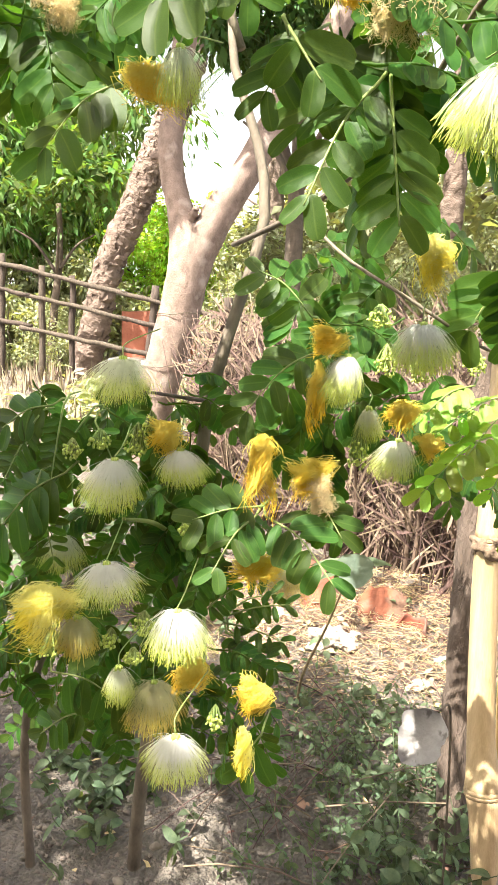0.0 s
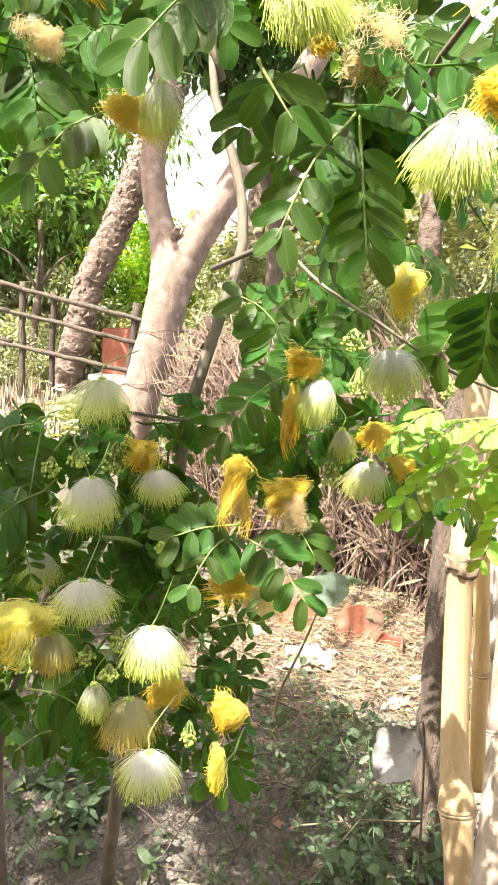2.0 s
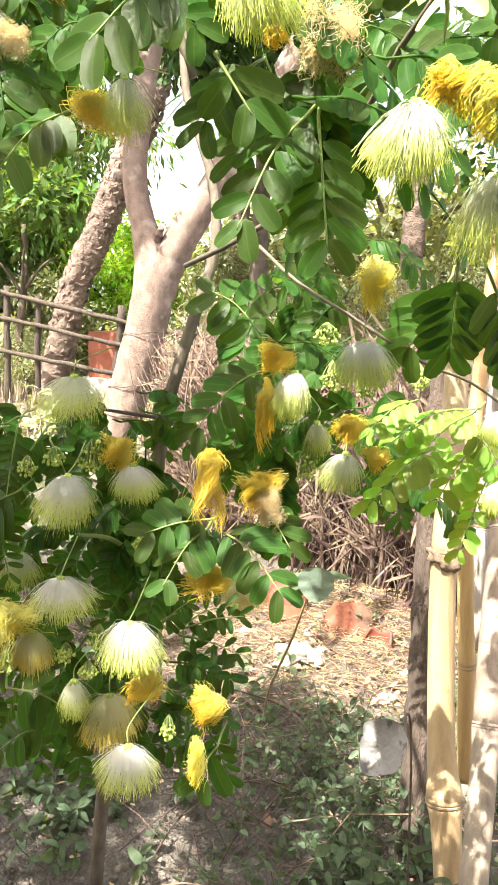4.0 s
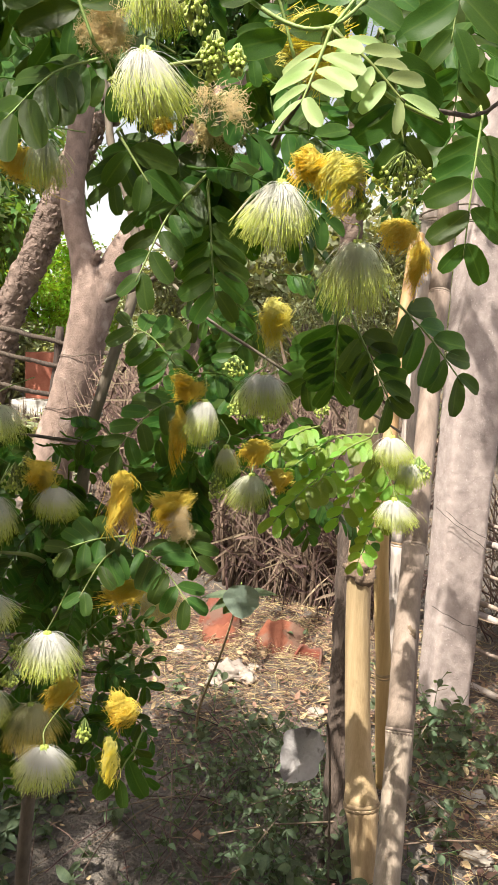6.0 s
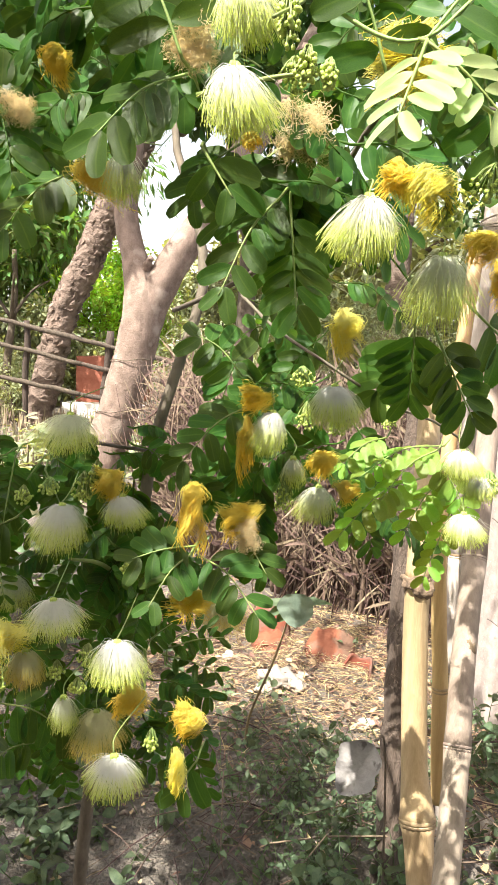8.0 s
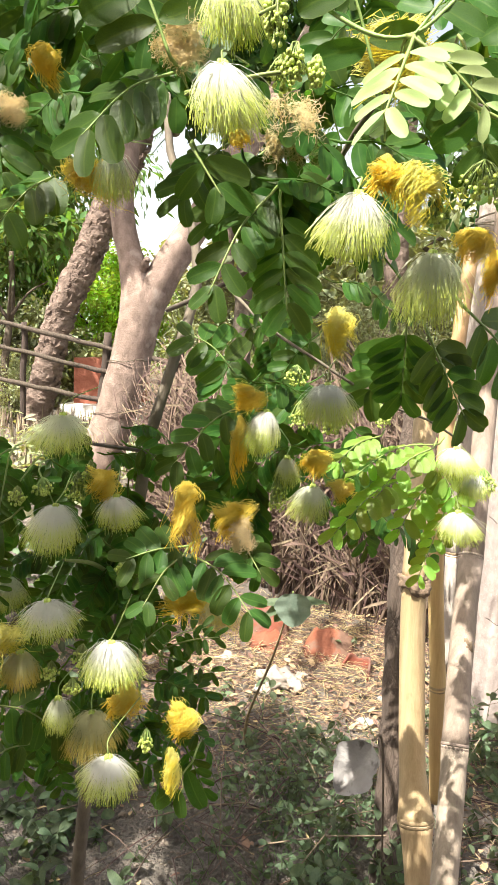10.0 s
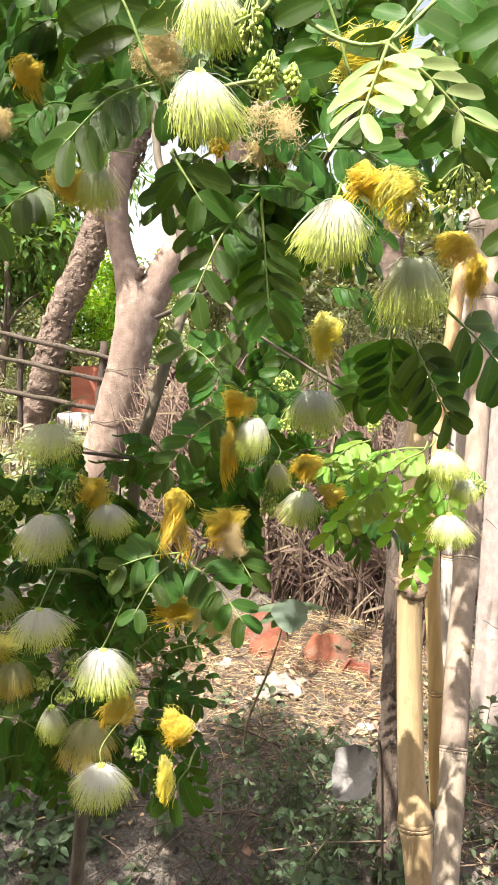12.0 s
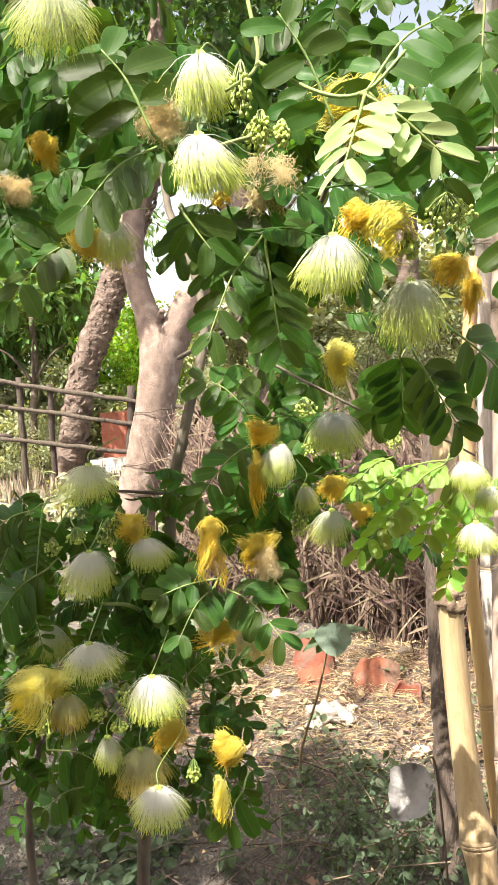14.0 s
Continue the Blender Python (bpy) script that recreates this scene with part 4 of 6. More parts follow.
def seedling():
    t = root("seedling", (0.03, 1.80, 0), "slender young plant with one round grey leaf and narrow ones", "plant")
    g = Geo()
    tip = Vector((0.175, 1.30, 0.60))
    g.tube(curve([(0.03, 1.80, -0.02), (0.06, 1.62, 0.18), (0.13, 1.42, 0.42), tip], 24), [0.0048 - 0.00012 * i for i in range(25)], 7)
    part("stem", g, M_node, t)
    g = Geo()
    broad_leaf(g, tip + Vector((0.006, -0.035, 0.034)), (0.05, -0.22, -1.0), (0.05, -1.0, 0.35), 0.066, 0.072, 0.05, 0.55)
    part("leaf", g, M_broad, t, "round grey-green leaf")
    g = Geo()
    g.tube(curve([tip, tip + Vector((0.004, -0.012, 0.03)), tip + Vector((0.006, -0.035, 0.036))], 8), 0.0012, 5)
    part("leaf_stalk", g, M_twig, t)
    for way, nor, l, w in (((0.75, 0.0, 0.22), (0.1, -0.3, 0.9), 0.075, 0.030), ((-0.85, -0.1, 0.10), (0, -0.4, 1), 0.078, 0.024), ((-0.75, -0.2, -0.25), (-0.2, -0.5, 0.8), 0.068, 0.026), ((-0.62, -0.3, -0.62), (-0.3, -0.9, 0.3), 0.05, 0.034)):
        g = Geo()
        broad_leaf(g, tip, way, nor, l, w, 0.3)
        part("leaf", g, M_herb, t, "narrow green leaf")


def grey_leaf():
    """A large dry leaf caught among the weeds."""
    t = Geo()
    broad_leaf(t, (0.336, 1.000, 0.480), (-0.52, -0.12, -0.84), (-0.25, -0.85, 0.45), 0.100, 0.078, 0.10, 0.72, 0.30, 0.22)
    p = root("sapling", (0.375, 1.05, 0), "low plant holding one large grey dusty leaf", "plant")
    part("leaf", t, M_dustyleaf, p, "large grey dusty leaf")
    g = Geo()
    g.tube(curve([(0.375, 1.06, -0.02), (0.368, 1.06, 0.25), (0.356, 1.04, 0.46), (0.336, 1.000, 0.487)], 12), 0.0022, 6)
    part("stem", g, M_branch, p)


stones()
pots()
litter()
weeds()
seedling()
grey_leaf()


# ---- the flowering tree ----
silk = root("flowering_tree", (-0.02, 0.72, 0), "silk-flower tree with drooping branches, feathery leaves and pale brush-like blossoms", "tree")


def leaflet_mesh(name, seed, mat, rows=8, cols=(-1, -0.5, 0, 0.5, 1)):
    """An oblong blunt leaflet of unit length along +x, face up, slightly folded and lopsided."""
    r = random.Random(seed)
    nc = len(cols)
    verts, faces, al = [], [], []
    for i in range(rows + 1):
        t = 0.5 - 0.5 * math.cos(math.pi * i / rows)
        w = 0.262 * (max(0.0, 1 - abs(2 * t - 1.04) ** 2.7)) ** 0.5 * (0.86 + 0.22 * t) + (0.02 if i in (0, rows) else 0)
        for j, u in enumerate(cols):
            wu = w * (1.12 if u > 0 else 0.88)
            z = 0.05 * abs(u) * w / 0.22 - 0.10 * t * t + 0.015 * math.sin(7 * t + seed + u * 2)
            verts.append((t, u * wu + 0.03 * math.sin(3 * t + seed), z))
            al.append(abs(u))
    for i in range(rows):
        for j in range(nc - 1):
            a = i * nc + j
            faces.append((a, a + nc, a + nc + 1, a + 1))
    g = Geo()
    g.add(verts, faces, al)
    return g.mesh(name, mat)


LEAFLETS = [leaflet_mesh("leaflet", s, M_leaf) for s in (1, 2, 3)]
LIME_LIT = [leaflet_mesh("leaflet", s, M_leaf_lime_lit) for s in (1, 2, 3)]
YOUNG_LIT = [leaflet_mesh("leaflet", s, M_leaf_young_lit) for s in (1, 2, 3)]


def arrays(me, nc):
    a = np.zeros(len(me.vertices) * 3)
    me.vertices.foreach_get("co", a)
    return a.reshape(-1, 3), [tuple(p.vertices) for p in me.polygons], [abs(k % nc - nc // 2) / (nc // 2) for k in range(len(me.vertices))]


LEAF_ARRAYS = [arrays(me, 5) for me in LEAFLETS]
LEAF_LOW = [arrays(leaflet_mesh("leaflet", s, M_leaf, 4, (-1, 0, 1)), 3) for s in (1, 2, 3)]


def leaf(p0, p1, pairs, size, sag=0.12, face=(0, -0.8, 0.6), near=True, hang=0.42, parent=None, first=0.12, into=None, young=False, slim=1.0):
    """One feather of a leaf: a thin axis from p0 to p1 with pairs of oblong leaflets."""
    a, b = Vector(p0), Vector(p1)
    span = (b - a).length
    pts = curve([a, lerp(a, b, 0.5) + Vector((0, 0, sag * span)), b], 12)
    g = Geo()
    foot = [a + (a - b) * 0.12 + Vector((0, 0.035, 0.0)), a + (a - b) * 0.08 + Vector((0, 0.012, 0.003))]
    if not near:
        foot = [a + (a - b) * 0.16, a + (a - b) * 0.08]
    g.tube(foot + pts, [0.0006, 0.0011] + [0.0011 - 0.00005 * i for i in range(len(pts))], 5)
    axis = None
    if near:
        axis = part("leaf", g, M_twig, parent or silk)
    nf = Vector(face).normalized()
    joined = into or Geo()
    for k in range(pairs):
        u = first + (1 - first) * (k + 0.5) / pairs
        i = min(len(pts) - 2, int(u * (len(pts) - 1)))
        q = lerp(pts[i], pts[i + 1], u * (len(pts) - 1) - i)
        d = (pts[i + 1] - pts[i]).normalized()
        n = (nf - d * nf.dot(d))
        n = n.normalized() if n.length > 0.05 else d.orthogonal().normalized()
        s = d.cross(n).normalized()
        for sg in (-1, 1):
            if rng.random() < 0.05:
                continue
            last = k == pairs - 1
            open_ = rng.uniform(0.92, 1.08) * (0.75 if last else 1.0)
            way = (s * sg * open_ + d * (rng.uniform(0.28, 0.45) + (0.45 if last else 0)) + Vector((0, 0, -hang)) + rand_dir() * 0.07).normalized()
            nn = (n + s * sg * rng.gauss(-0.1, 0.16) + rand_dir() * 0.12)
            y = nn.cross(way).normalized()
            z = way.cross(y)
            l = size * rng.uniform(0.86, 1.1) * (0.80 + 0.35 * math.sin(math.pi * (0.25 + 0.65 * u)))
            m = Matrix((way, y, z)).transposed().to_4x4()
            m.translation = q + way * 0.001
            m = m @ Matrix.Diagonal((l, l * slim * rng.uniform(0.9, 1.08), l, 1))
            v = rng.randrange(3)
            if near:
                ob = new("leaflet", (LEAFLETS, YOUNG_LIT, LIME_LIT)[int(young)][v])
                ob.parent = axis
                ob.matrix_basis = m
            else:
                co, fa, al = (LEAF_LOW if into else LEAF_ARRAYS)[v]
                R = np.array(m)
                joined.add(co @ R[:3, :3].T + R[:3, 3], fa, al)
    if not near:
        joined.add(g.v, g.f)
        if into is None:
            part("leaf", joined, M_leaf_far, parent or silk)


def twig(points, r0, r1, mat=None, name="twig", n=16):
    g = Geo()
    p = curve(points, n)
    g.tube(p, [lerp(r0, r1, i / (len(p) - 1)) for i in range(len(p))], 8)
    return part(name, g, mat or M_twig, silk)


def flower(c, w, h, kind="fresh", lean=(0, 0), count=860):
    """A hanging brush of fine threads: round on top, drooping to a loose fringe."""
    c = Vector(c)
    g = Geo()
    mat = {"fresh": M_fresh, "pale": M_pale, "old": M_faded}[kind]
    thin = 0.65 if kind == "pale" else 0.8
    count = int(count * min(1.0, w / 0.04) * (0.75 if kind == "pale" else 1.0))
    power = rng.uniform(1.35, 1.75)
    lean = (lean[0] + rng.gauss(0, 0.08), lean[1] + rng.gauss(0, 0.06))
    for k in range(count):
        s = rng.random() ** 0.55 * rng.uniform(0.86, 1.12) * (rng.uniform(1.0, 1.35) if k % 9 == 0 else 1.0)
        a = rng.uniform(0, 6.283)
        hd = Vector((math.cos(a), math.sin(a), 0))
        ln = rng.uniform(0.62, 1.06) * (rng.uniform(1.0, 1.25) if k % 11 == 0 else 1.0)
        bow = rng.gauss(0, 0.22)
        pts = []
        for u in (0.0, 0.12, 0.28, 0.46, 0.64, 0.82, 1.0):
            out = (1.30 * u - 0.30 * u * u) * w * 0.52 * s
            z = 0.03 * h * s * math.sin(min(1.0, u * 1.6) * math.pi) - 0.92 * h * ln * (1 - 0.22 * s * s) * ((1 - s) * u + s * u ** power)
            wob = Vector((rng.gauss(0, 1), rng.gauss(0, 1), rng.gauss(0, 1))) * 0.016 * w * u
            side = Vector((-hd.y, hd.x, 0)) * bow * w * 0.3 * u * u
            pts.append(c + hd * out + side + Vector((lean[0] * u * u * h, lean[1] * u * u * h, z)) + wob)
        g.tube(pts, [0.00021 * thin, 0.00019 * thin, 0.00017 * thin, 0.00016 * thin, 0.00015 * thin, 0.00015 * thin, 0.00020 * thin], 3, False)
    head = part("flower", g, mat, silk)
    g = Geo()
    for k in range(9):
        a, r = k * 2.4, 0.0026 * math.sqrt(k / 9)
        p = c + Vector((math.cos(a) * r, math.sin(a) * r, 0.003 - 0.25 * r))
        g.tube([p, p + Vector((math.cos(a) * r * 0.4, math.sin(a) * r * 0.4, -0.0045))], [0.0009, 0.0012], 5)
    part("calyx", g, M_bud, head)
    g = Geo()
    g.tube(curve([c + Vector((0, 0, 0.003)), c + Vector((rng.uniform(-0.004, 0.004), 0.012, 0.012)), c + Vector((rng.uniform(-0.015, 0.015), 0.06, 0.022))], 12), 0.0006, 5)
    part("stalk", g, M_twig, head)
    return head


def wilted(c, w, h, kind="wilt", count=620):
    """A collapsed tuft: limp threads that hang from the top, cling in strands and curl at their ends."""
    c = Vector(c)
    g = Geo()
    mat = {"wilt": M_wilt, "old": M_old, "dry": M_dry}[kind]
    if kind == "dry":
        lumps = [c + Vector((rng.gauss(0, 0.26) * w, rng.gauss(0, 0.20) * w, -h * rng.uniform(0.05, 0.95))) for _ in range(13)]
        for k in range(int(count * 1.5)):
            q, heading = lumps[k % 13] + rand_dir() * 0.13 * w, rand_dir()
            pts = [q]
            for _ in range(7):
                heading = (heading + rand_dir() * 1.1 + Vector((0, 0, -0.10))).normalized()
                q = q + heading * 0.032 * (w + h)
                pts.append(q)
            g.tube(pts, 0.00015, 3, False)
        return part("wilted_flower", g, mat, silk)
    ropes = 9
    count = int(count * 0.72 * min(1.0, (w + h) / 0.06))
    strands = []
    for k in range(ropes):
        a, r = k * 2.4, 0.52 * w * math.sqrt((k + 0.4) / ropes) * rng.uniform(0.5, 1.4)
        strands.append((Vector((math.cos(a) * r, math.sin(a) * r * 0.8, 0)), rng.uniform(0.25, 1.05), rng.uniform(0, 6.28), rng.uniform(0.8, 1.9), rng.uniform(0.10, 0.30), rng.uniform(-0.35, 0.05) * h))
    for k in range(count):
        o, ln, ph, wig, amp, drop = strands[k % ropes]
        loose = k % 5 == 0
        ln *= rng.uniform(0.55, 1.12)
        spread = (0.30 if loose else 0.10) * w
        start = Vector((rng.gauss(0, 0.09) * w, rng.gauss(0, 0.09) * w, drop))
        off = o + rand_dir() * spread
        curl = rand_dir() * rng.uniform(0.05, 0.55 if loose else 0.25) * w
        curl.z = -abs(curl.z) * 0.5
        pts = []
        for u in (0.0, 0.14, 0.28, 0.42, 0.56, 0.7, 0.85, 1.0):
            q = off * math.sin(min(1.0, u * 1.5) * 1.571) * (1 - 0.25 * u)
            wave = Vector((math.sin(ph + u * 6 * wig), math.cos(ph * 1.3 + u * 5 * wig), 0.5 * math.sin(ph * 2 + u * 9))) * amp * w * min(1.0, u * 1.6)
            pts.append(c + start * (1 - 0.5 * u) + q + wave + curl * max(0.0, u - 0.6) * 2.5 + rand_dir() * 0.03 * w + Vector((0, 0, -h * ln * u + 0.12 * h * math.sin(u * 3.14) * o.length / w)))
        g.tube(pts, 0.00020, 3, False)
    return part("wilted_flower", g, mat, silk)


g = Geo()
blob(g, (0, 0, 0), (1, 1, 1), 1.0, 0.08, 4)
BUD = g.mesh("bud", M_bud)


def buds(c, w, h, count=66, stalk=True):
    """A cluster of small round green buds on short stalks."""
    c = Vector(c)
    g = Geo()
    spots = []
    top = c + Vector((0, 0.004, h * 0.55))
    for k in range(count):
        d = rand_dir() * rng.random() ** 0.45
        p = c + Vector((d.x * w * 0.36, d.y * w * 0.30, d.z * h * 0.36))
        r = rng.uniform(0.0010, 0.0016)
        spots.append((p, r))
        if stalk and k % 2 == 0:
            g.tube([top, lerp(top, p, 0.5) + Vector((0, 0, 0.002)), p], 0.0005, 4, False)
    spray = part("bud_spray", g, M_twig, silk)
    for p, r in spots:
        ob = new("bud", BUD)
        ob.parent = spray
        ob.matrix_basis = Matrix.LocRotScale(p, Euler((rng.gauss(0, 0.4), rng.gauss(0, 0.4), rng.uniform(0, 6))), (r, r, r * 1.2))
    return spray


# openings left in the unseen sprays so that the sun reaches these chosen places
SUN_GAPS = [((0.24, 0.54, 1.03), 0.02), ((-0.0, 1.02, 0.02), 0.05), ((-0.08, 1.22, 0.02), 0.03), ((-0.05, 0.44, 0.86), 0.012), ((0.30, 0.96, 0.45), 0.04), ((0.75, 2.03, 0.80), 0.06)]


def shade_sprays(x0, x1, y0, y1, z0, z1, count, size=0.042):
    """Loose unseen sprays of the same leaves, joined, added above to cast shade."""
    g = Geo()
    for _ in range(count):
        a = Vector((rng.uniform(x0, x1), rng.uniform(y0, y1), rng.uniform(z0, z1)))
        d = Vector((rng.gauss(0, 1), rng.gauss(0, 1), rng.gauss(-0.3, 0.3))).normalized() * rng.uniform(0.12, 0.22)
        mid = a + d * 0.5
        if any((mid - Vector(p) - sun_dir * (mid - Vector(p)).dot(sun_dir)).length < r + 0.05 for p, r in SUN_GAPS):
            continue
        leaf(a, a + d, rng.randint(6, 8), size, 0.1, (rng.gauss(0, 0.3), rng.gauss(0, 0.3), 1), False, into=g)
    tagged(part("crown", g, M_leaf_far, silk), kind="stuff")


# blocks placed sunward of what they darken; one above the viewpoint cuts sky light
shade_sprays(-1.65, -0.55, -0.6, 0.78, 1.95, 2.5, 600, 0.044)
shade_sprays(-0.72, -0.48, 0.36, 0.80, 2.0, 2.4, 20, 0.044)
shade_sprays(-0.55, -0.42, -0.6, 0.1, 1.95, 2.5, 30, 0.044)
shade_sprays(-1.80, -1.15, 0.78, 1.7, 2.1, 2.6, 170, 0.044)
shade_sprays(-0.60, -0.38, -0.42, -0.06, 1.85, 2.2, 26)
shade_sprays(-0.6, -0.3, 1.2, 1.6, 2.25, 2.6, 7, 0.044)
shade_sprays(-0.95, -0.05, 1.55, 2.3, 2.6, 3.0, 26, 0.044)
shade_sprays(-0.3, 1.3, -1.5, -0.55, 1.9, 2.5, 240, 0.044)
shade_sprays(0.2, 0.55, 1.2, 1.6, 2.48, 2.8, 30)
shade_sprays(-0.12, 0.2, 0.55, 0.9, 2.5, 2.8, 20)
shade_sprays(-0.36, -0.24, 0.18, 0.34, 1.72, 1.9, 8)
shade_sprays(-0.10, 0.0, 0.22, 0.36, 1.5, 1.62, 8, 0.03)
twig([(0.033, 0.80, 1.38), (-0.1, 0.85, 1.7), (-0.4, 0.8, 2.0), (-0.9, 0.7, 2.25), (-1.6, 0.6, 2.4)], 0.0055, 0.004, M_branch, "limb", 24)
twig([(-0.1, 0.85, 1.7), (-0.3, 0.4, 1.95), (-0.5, -0.1, 2.1), (-0.7, -0.5, 2.2)], 0.0055, 0.003, M_branch, "limb", 20)


def backing(x0, x1, y0, y1, z0, z1, count, size):
    """Loose sprays deeper in the crown."""
    for _ in range(count):
        a = Vector((rng.uniform(x0, x1), rng.uniform(y0, y1), rng.uniform(z0, z1)))
        d = Vector((rng.gauss(0, 1), rng.gauss(-0.2, 0.5), rng.gauss(-0.6, 0.5))).normalized() * size * rng.uniform(2.0, 3.0)
        leaf(a, a + d, rng.randint(5, 7), size * rng.uniform(0.85, 1.15), 0.1, (rng.gauss(0, 0.4), rng.gauss(-0.7, 0.4), 0.6), False)


backing(-0.36, -0.02, 0.80, 1.05, 1.44, 1.72, 22, 0.034)
backing(-0.20, 0.06, 0.55, 0.75, 1.38, 1.52, 8, 0.030)
backing(0.10, 0.30, 0.66, 0.85, 1.04, 1.16, 4, 0.024)
backing(-0.03, 0.03, 0.60, 0.70, 0.83, 0.93, 10, 0.020)
# leaves folded down on a hanging twig
for k in range(2):
    leaf((0.160 + 0.008 * k, 0.615 + 0.004 * k, 1.000 - 0.010 * k), (0.172 + 0.005 * k, 0.61 + 0.004 * k, 0.895 - 0.004 * k), 8, 0.021, 0.02, face=(0.5 - 0.25 * k, -0.9, 0.1), near=False, hang=0.9)
# small-leaved sprays at the rim of the lower branches
for x, y, z, dx, dz in ((-0.072, 0.55, 1.000, -0.010, -0.075), (-0.100, 0.55, 0.985, -0.030, -0.060), (-0.045, 0.56, 0.985, 0.030, -0.055), (-0.120, 0.57, 0.960, -0.020, -0.070), (-0.090, 0.53, 0.930, 0.020, -0.070)):
    leaf((x, y, z), (x + dx, y - 0.01, z + dz), 8, 0.0165, 0.03, near=True, hang=0.05, slim=0.72)
for x, z, dx, dz in ((0.085, 0.800, 0.060, 0.020), (0.080, 0.792, 0.062, -0.012), (0.085, 0.785, 0.052, -0.035), (0.060, 0.800, 0.030, 0.030)):
    leaf((x, 0.575, z), (x + dx, 0.57, z + dz), 5, 0.017, 0.05, near=True, hang=0.05, slim=0.7, face=(0.3, -0.5, 0.8))


# ---- branches, leaves and blossoms, from the trunk outwards ----
twig([(-0.071, 0.741, 0.348), (-0.052, 0.720, 0.507), (-0.005, 0.703, 0.783), (0.015, 0.704, 0.887), (0.026, 0.698, 0.962), (0.039, 0.690, 1.021), (0.061, 0.708, 1.107), (0.080, 0.725, 1.187), (0.064, 0.757, 1.270), (0.029, 0.787, 1.357), (0.016, 0.819, 1.435)], 0.0098, 0.0045, name="stem", mat=M_branch)
twig([(-0.164, 0.634, 0.421), (-0.173, 0.643, 0.540), (-0.164, 0.640, 0.631), (-0.139, 0.649, 0.720), (-0.114, 0.655, 0.789)], 0.0061, 0.0039, name="stem", mat=M_branch)
twig([(0.031, 0.683, 0.993), (0.024, 0.602, 1.007), (0.010, 0.540, 1.019)], 0.0025, 0.0013, name="branch", mat=M_branch)
twig([(0.061, 0.659, 1.155), (0.151, 0.567, 1.183), (0.221, 0.475, 1.225), (0.257, 0.403, 1.270), (0.293, 0.348, 1.295), (0.329, 0.346, 1.271), (0.385, 0.390, 1.274), (0.404, 0.392, 1.284)], 0.0027, 0.0014, name="branch", mat=M_branch)
twig([(0.143, 0.615, 1.171), (0.183, 0.581, 1.137), (0.235, 0.559, 1.106), (0.297, 0.577, 1.069), (0.348, 0.637, 1.049), (0.396, 0.706, 1.019)], 0.0017, 0.0013, name="branch", mat=M_branch)
twig([(0.210, 0.343, 1.380), (0.223, 0.269, 1.306), (0.209, 0.234, 1.278)], 0.0015, 0.0009)
twig([(0.223, 0.269, 1.306), (0.260, 0.263, 1.281), (0.285, 0.257, 1.277), (0.308, 0.262, 1.298)], 0.0013, 0.0010)
twig([(0.285, 0.257, 1.277), (0.313, 0.269, 1.250), (0.347, 0.274, 1.235)], 0.0013, 0.0010)
twig([(0.159, 0.295, 1.262), (0.207, 0.273, 1.264), (0.241, 0.279, 1.268)], 0.0015, 0.0010)
twig([(0.008, 0.691, 0.823), (0.010, 0.579, 0.884), (-0.002, 0.519, 0.906)], 0.0033, 0.0015)
twig([(0.011, 0.683, 0.771), (0.060, 0.573, 0.798), (0.078, 0.509, 0.768)], 0.0026, 0.0013)
flower((0.185, 0.267, 1.267), 0.041, 0.042, "fresh")
flower((0.261, 0.276, 1.202), 0.044, 0.039, "fresh")
flower((0.308, 0.321, 1.177), 0.047, 0.049, "pale")
flower((0.245, 0.496, 1.087), 0.052, 0.042, "fresh")
flower((0.187, 0.549, 1.057), 0.039, 0.046, "fresh")
flower((0.206, 0.583, 1.009), 0.029, 0.034, "pale")
flower((0.234, 0.561, 0.985), 0.043, 0.040, "pale")
flower((0.374, 0.604, 1.024), 0.042, 0.035, "fresh")
flower((0.379, 0.595, 0.961), 0.043, 0.036, "fresh")
flower((0.398, 0.621, 0.996), 0.035, 0.030, "fresh")
flower((0.077, 0.423, 0.868), 0.051, 0.042, "fresh")
flower((0.089, 0.382, 0.791), 0.047, 0.036, "fresh")
flower((-0.000, 0.474, 0.880), 0.062, 0.038, "fresh")
flower((-0.002, 0.498, 0.964), 0.053, 0.049, "fresh")
flower((0.047, 0.528, 0.970), 0.045, 0.036, "fresh")
flower((0.018, 0.465, 1.053), 0.061, 0.038, "pale")
flower((-0.080, 0.561, 0.869), 0.047, 0.042, "pale")
flower((-0.021, 0.462, 0.834), 0.037, 0.038, "old")
flower((0.012, 0.470, 0.789), 0.030, 0.037, "pale")
flower((0.034, 0.500, 0.762), 0.057, 0.051, "old")
flower((0.072, 0.428, 1.263), 0.035, 0.043, "pale")
flower((0.186, 0.284, 1.321), 0.041, 0.041, "fresh")
flower((0.109, 0.243, 1.351), 0.054, 0.037, "pale")
flower((0.123, 0.671, 0.828), 0.062, 0.050, "old")
wilted((-0.044, 0.443, 0.866), 0.046, 0.036, "old", 1100)
wilted((0.034, 0.474, 1.269), 0.043, 0.026, "wilt")
wilted((0.251, 0.527, 1.157), 0.028, 0.038, "old")
wilted((0.169, 0.552, 1.080), 0.027, 0.023, "wilt")
wilted((0.162, 0.547, 1.050), 0.014, 0.054, "wilt")
wilted((0.234, 0.576, 1.019), 0.027, 0.027, "wilt")
wilted((0.261, 0.583, 0.990), 0.021, 0.021, "wilt")
wilted((0.162, 0.505, 0.975), 0.030, 0.031, "wilt")
wilted((0.176, 0.494, 0.963), 0.020, 0.028, "dry")
wilted((0.135, 0.437, 1.004), 0.020, 0.049, "wilt")
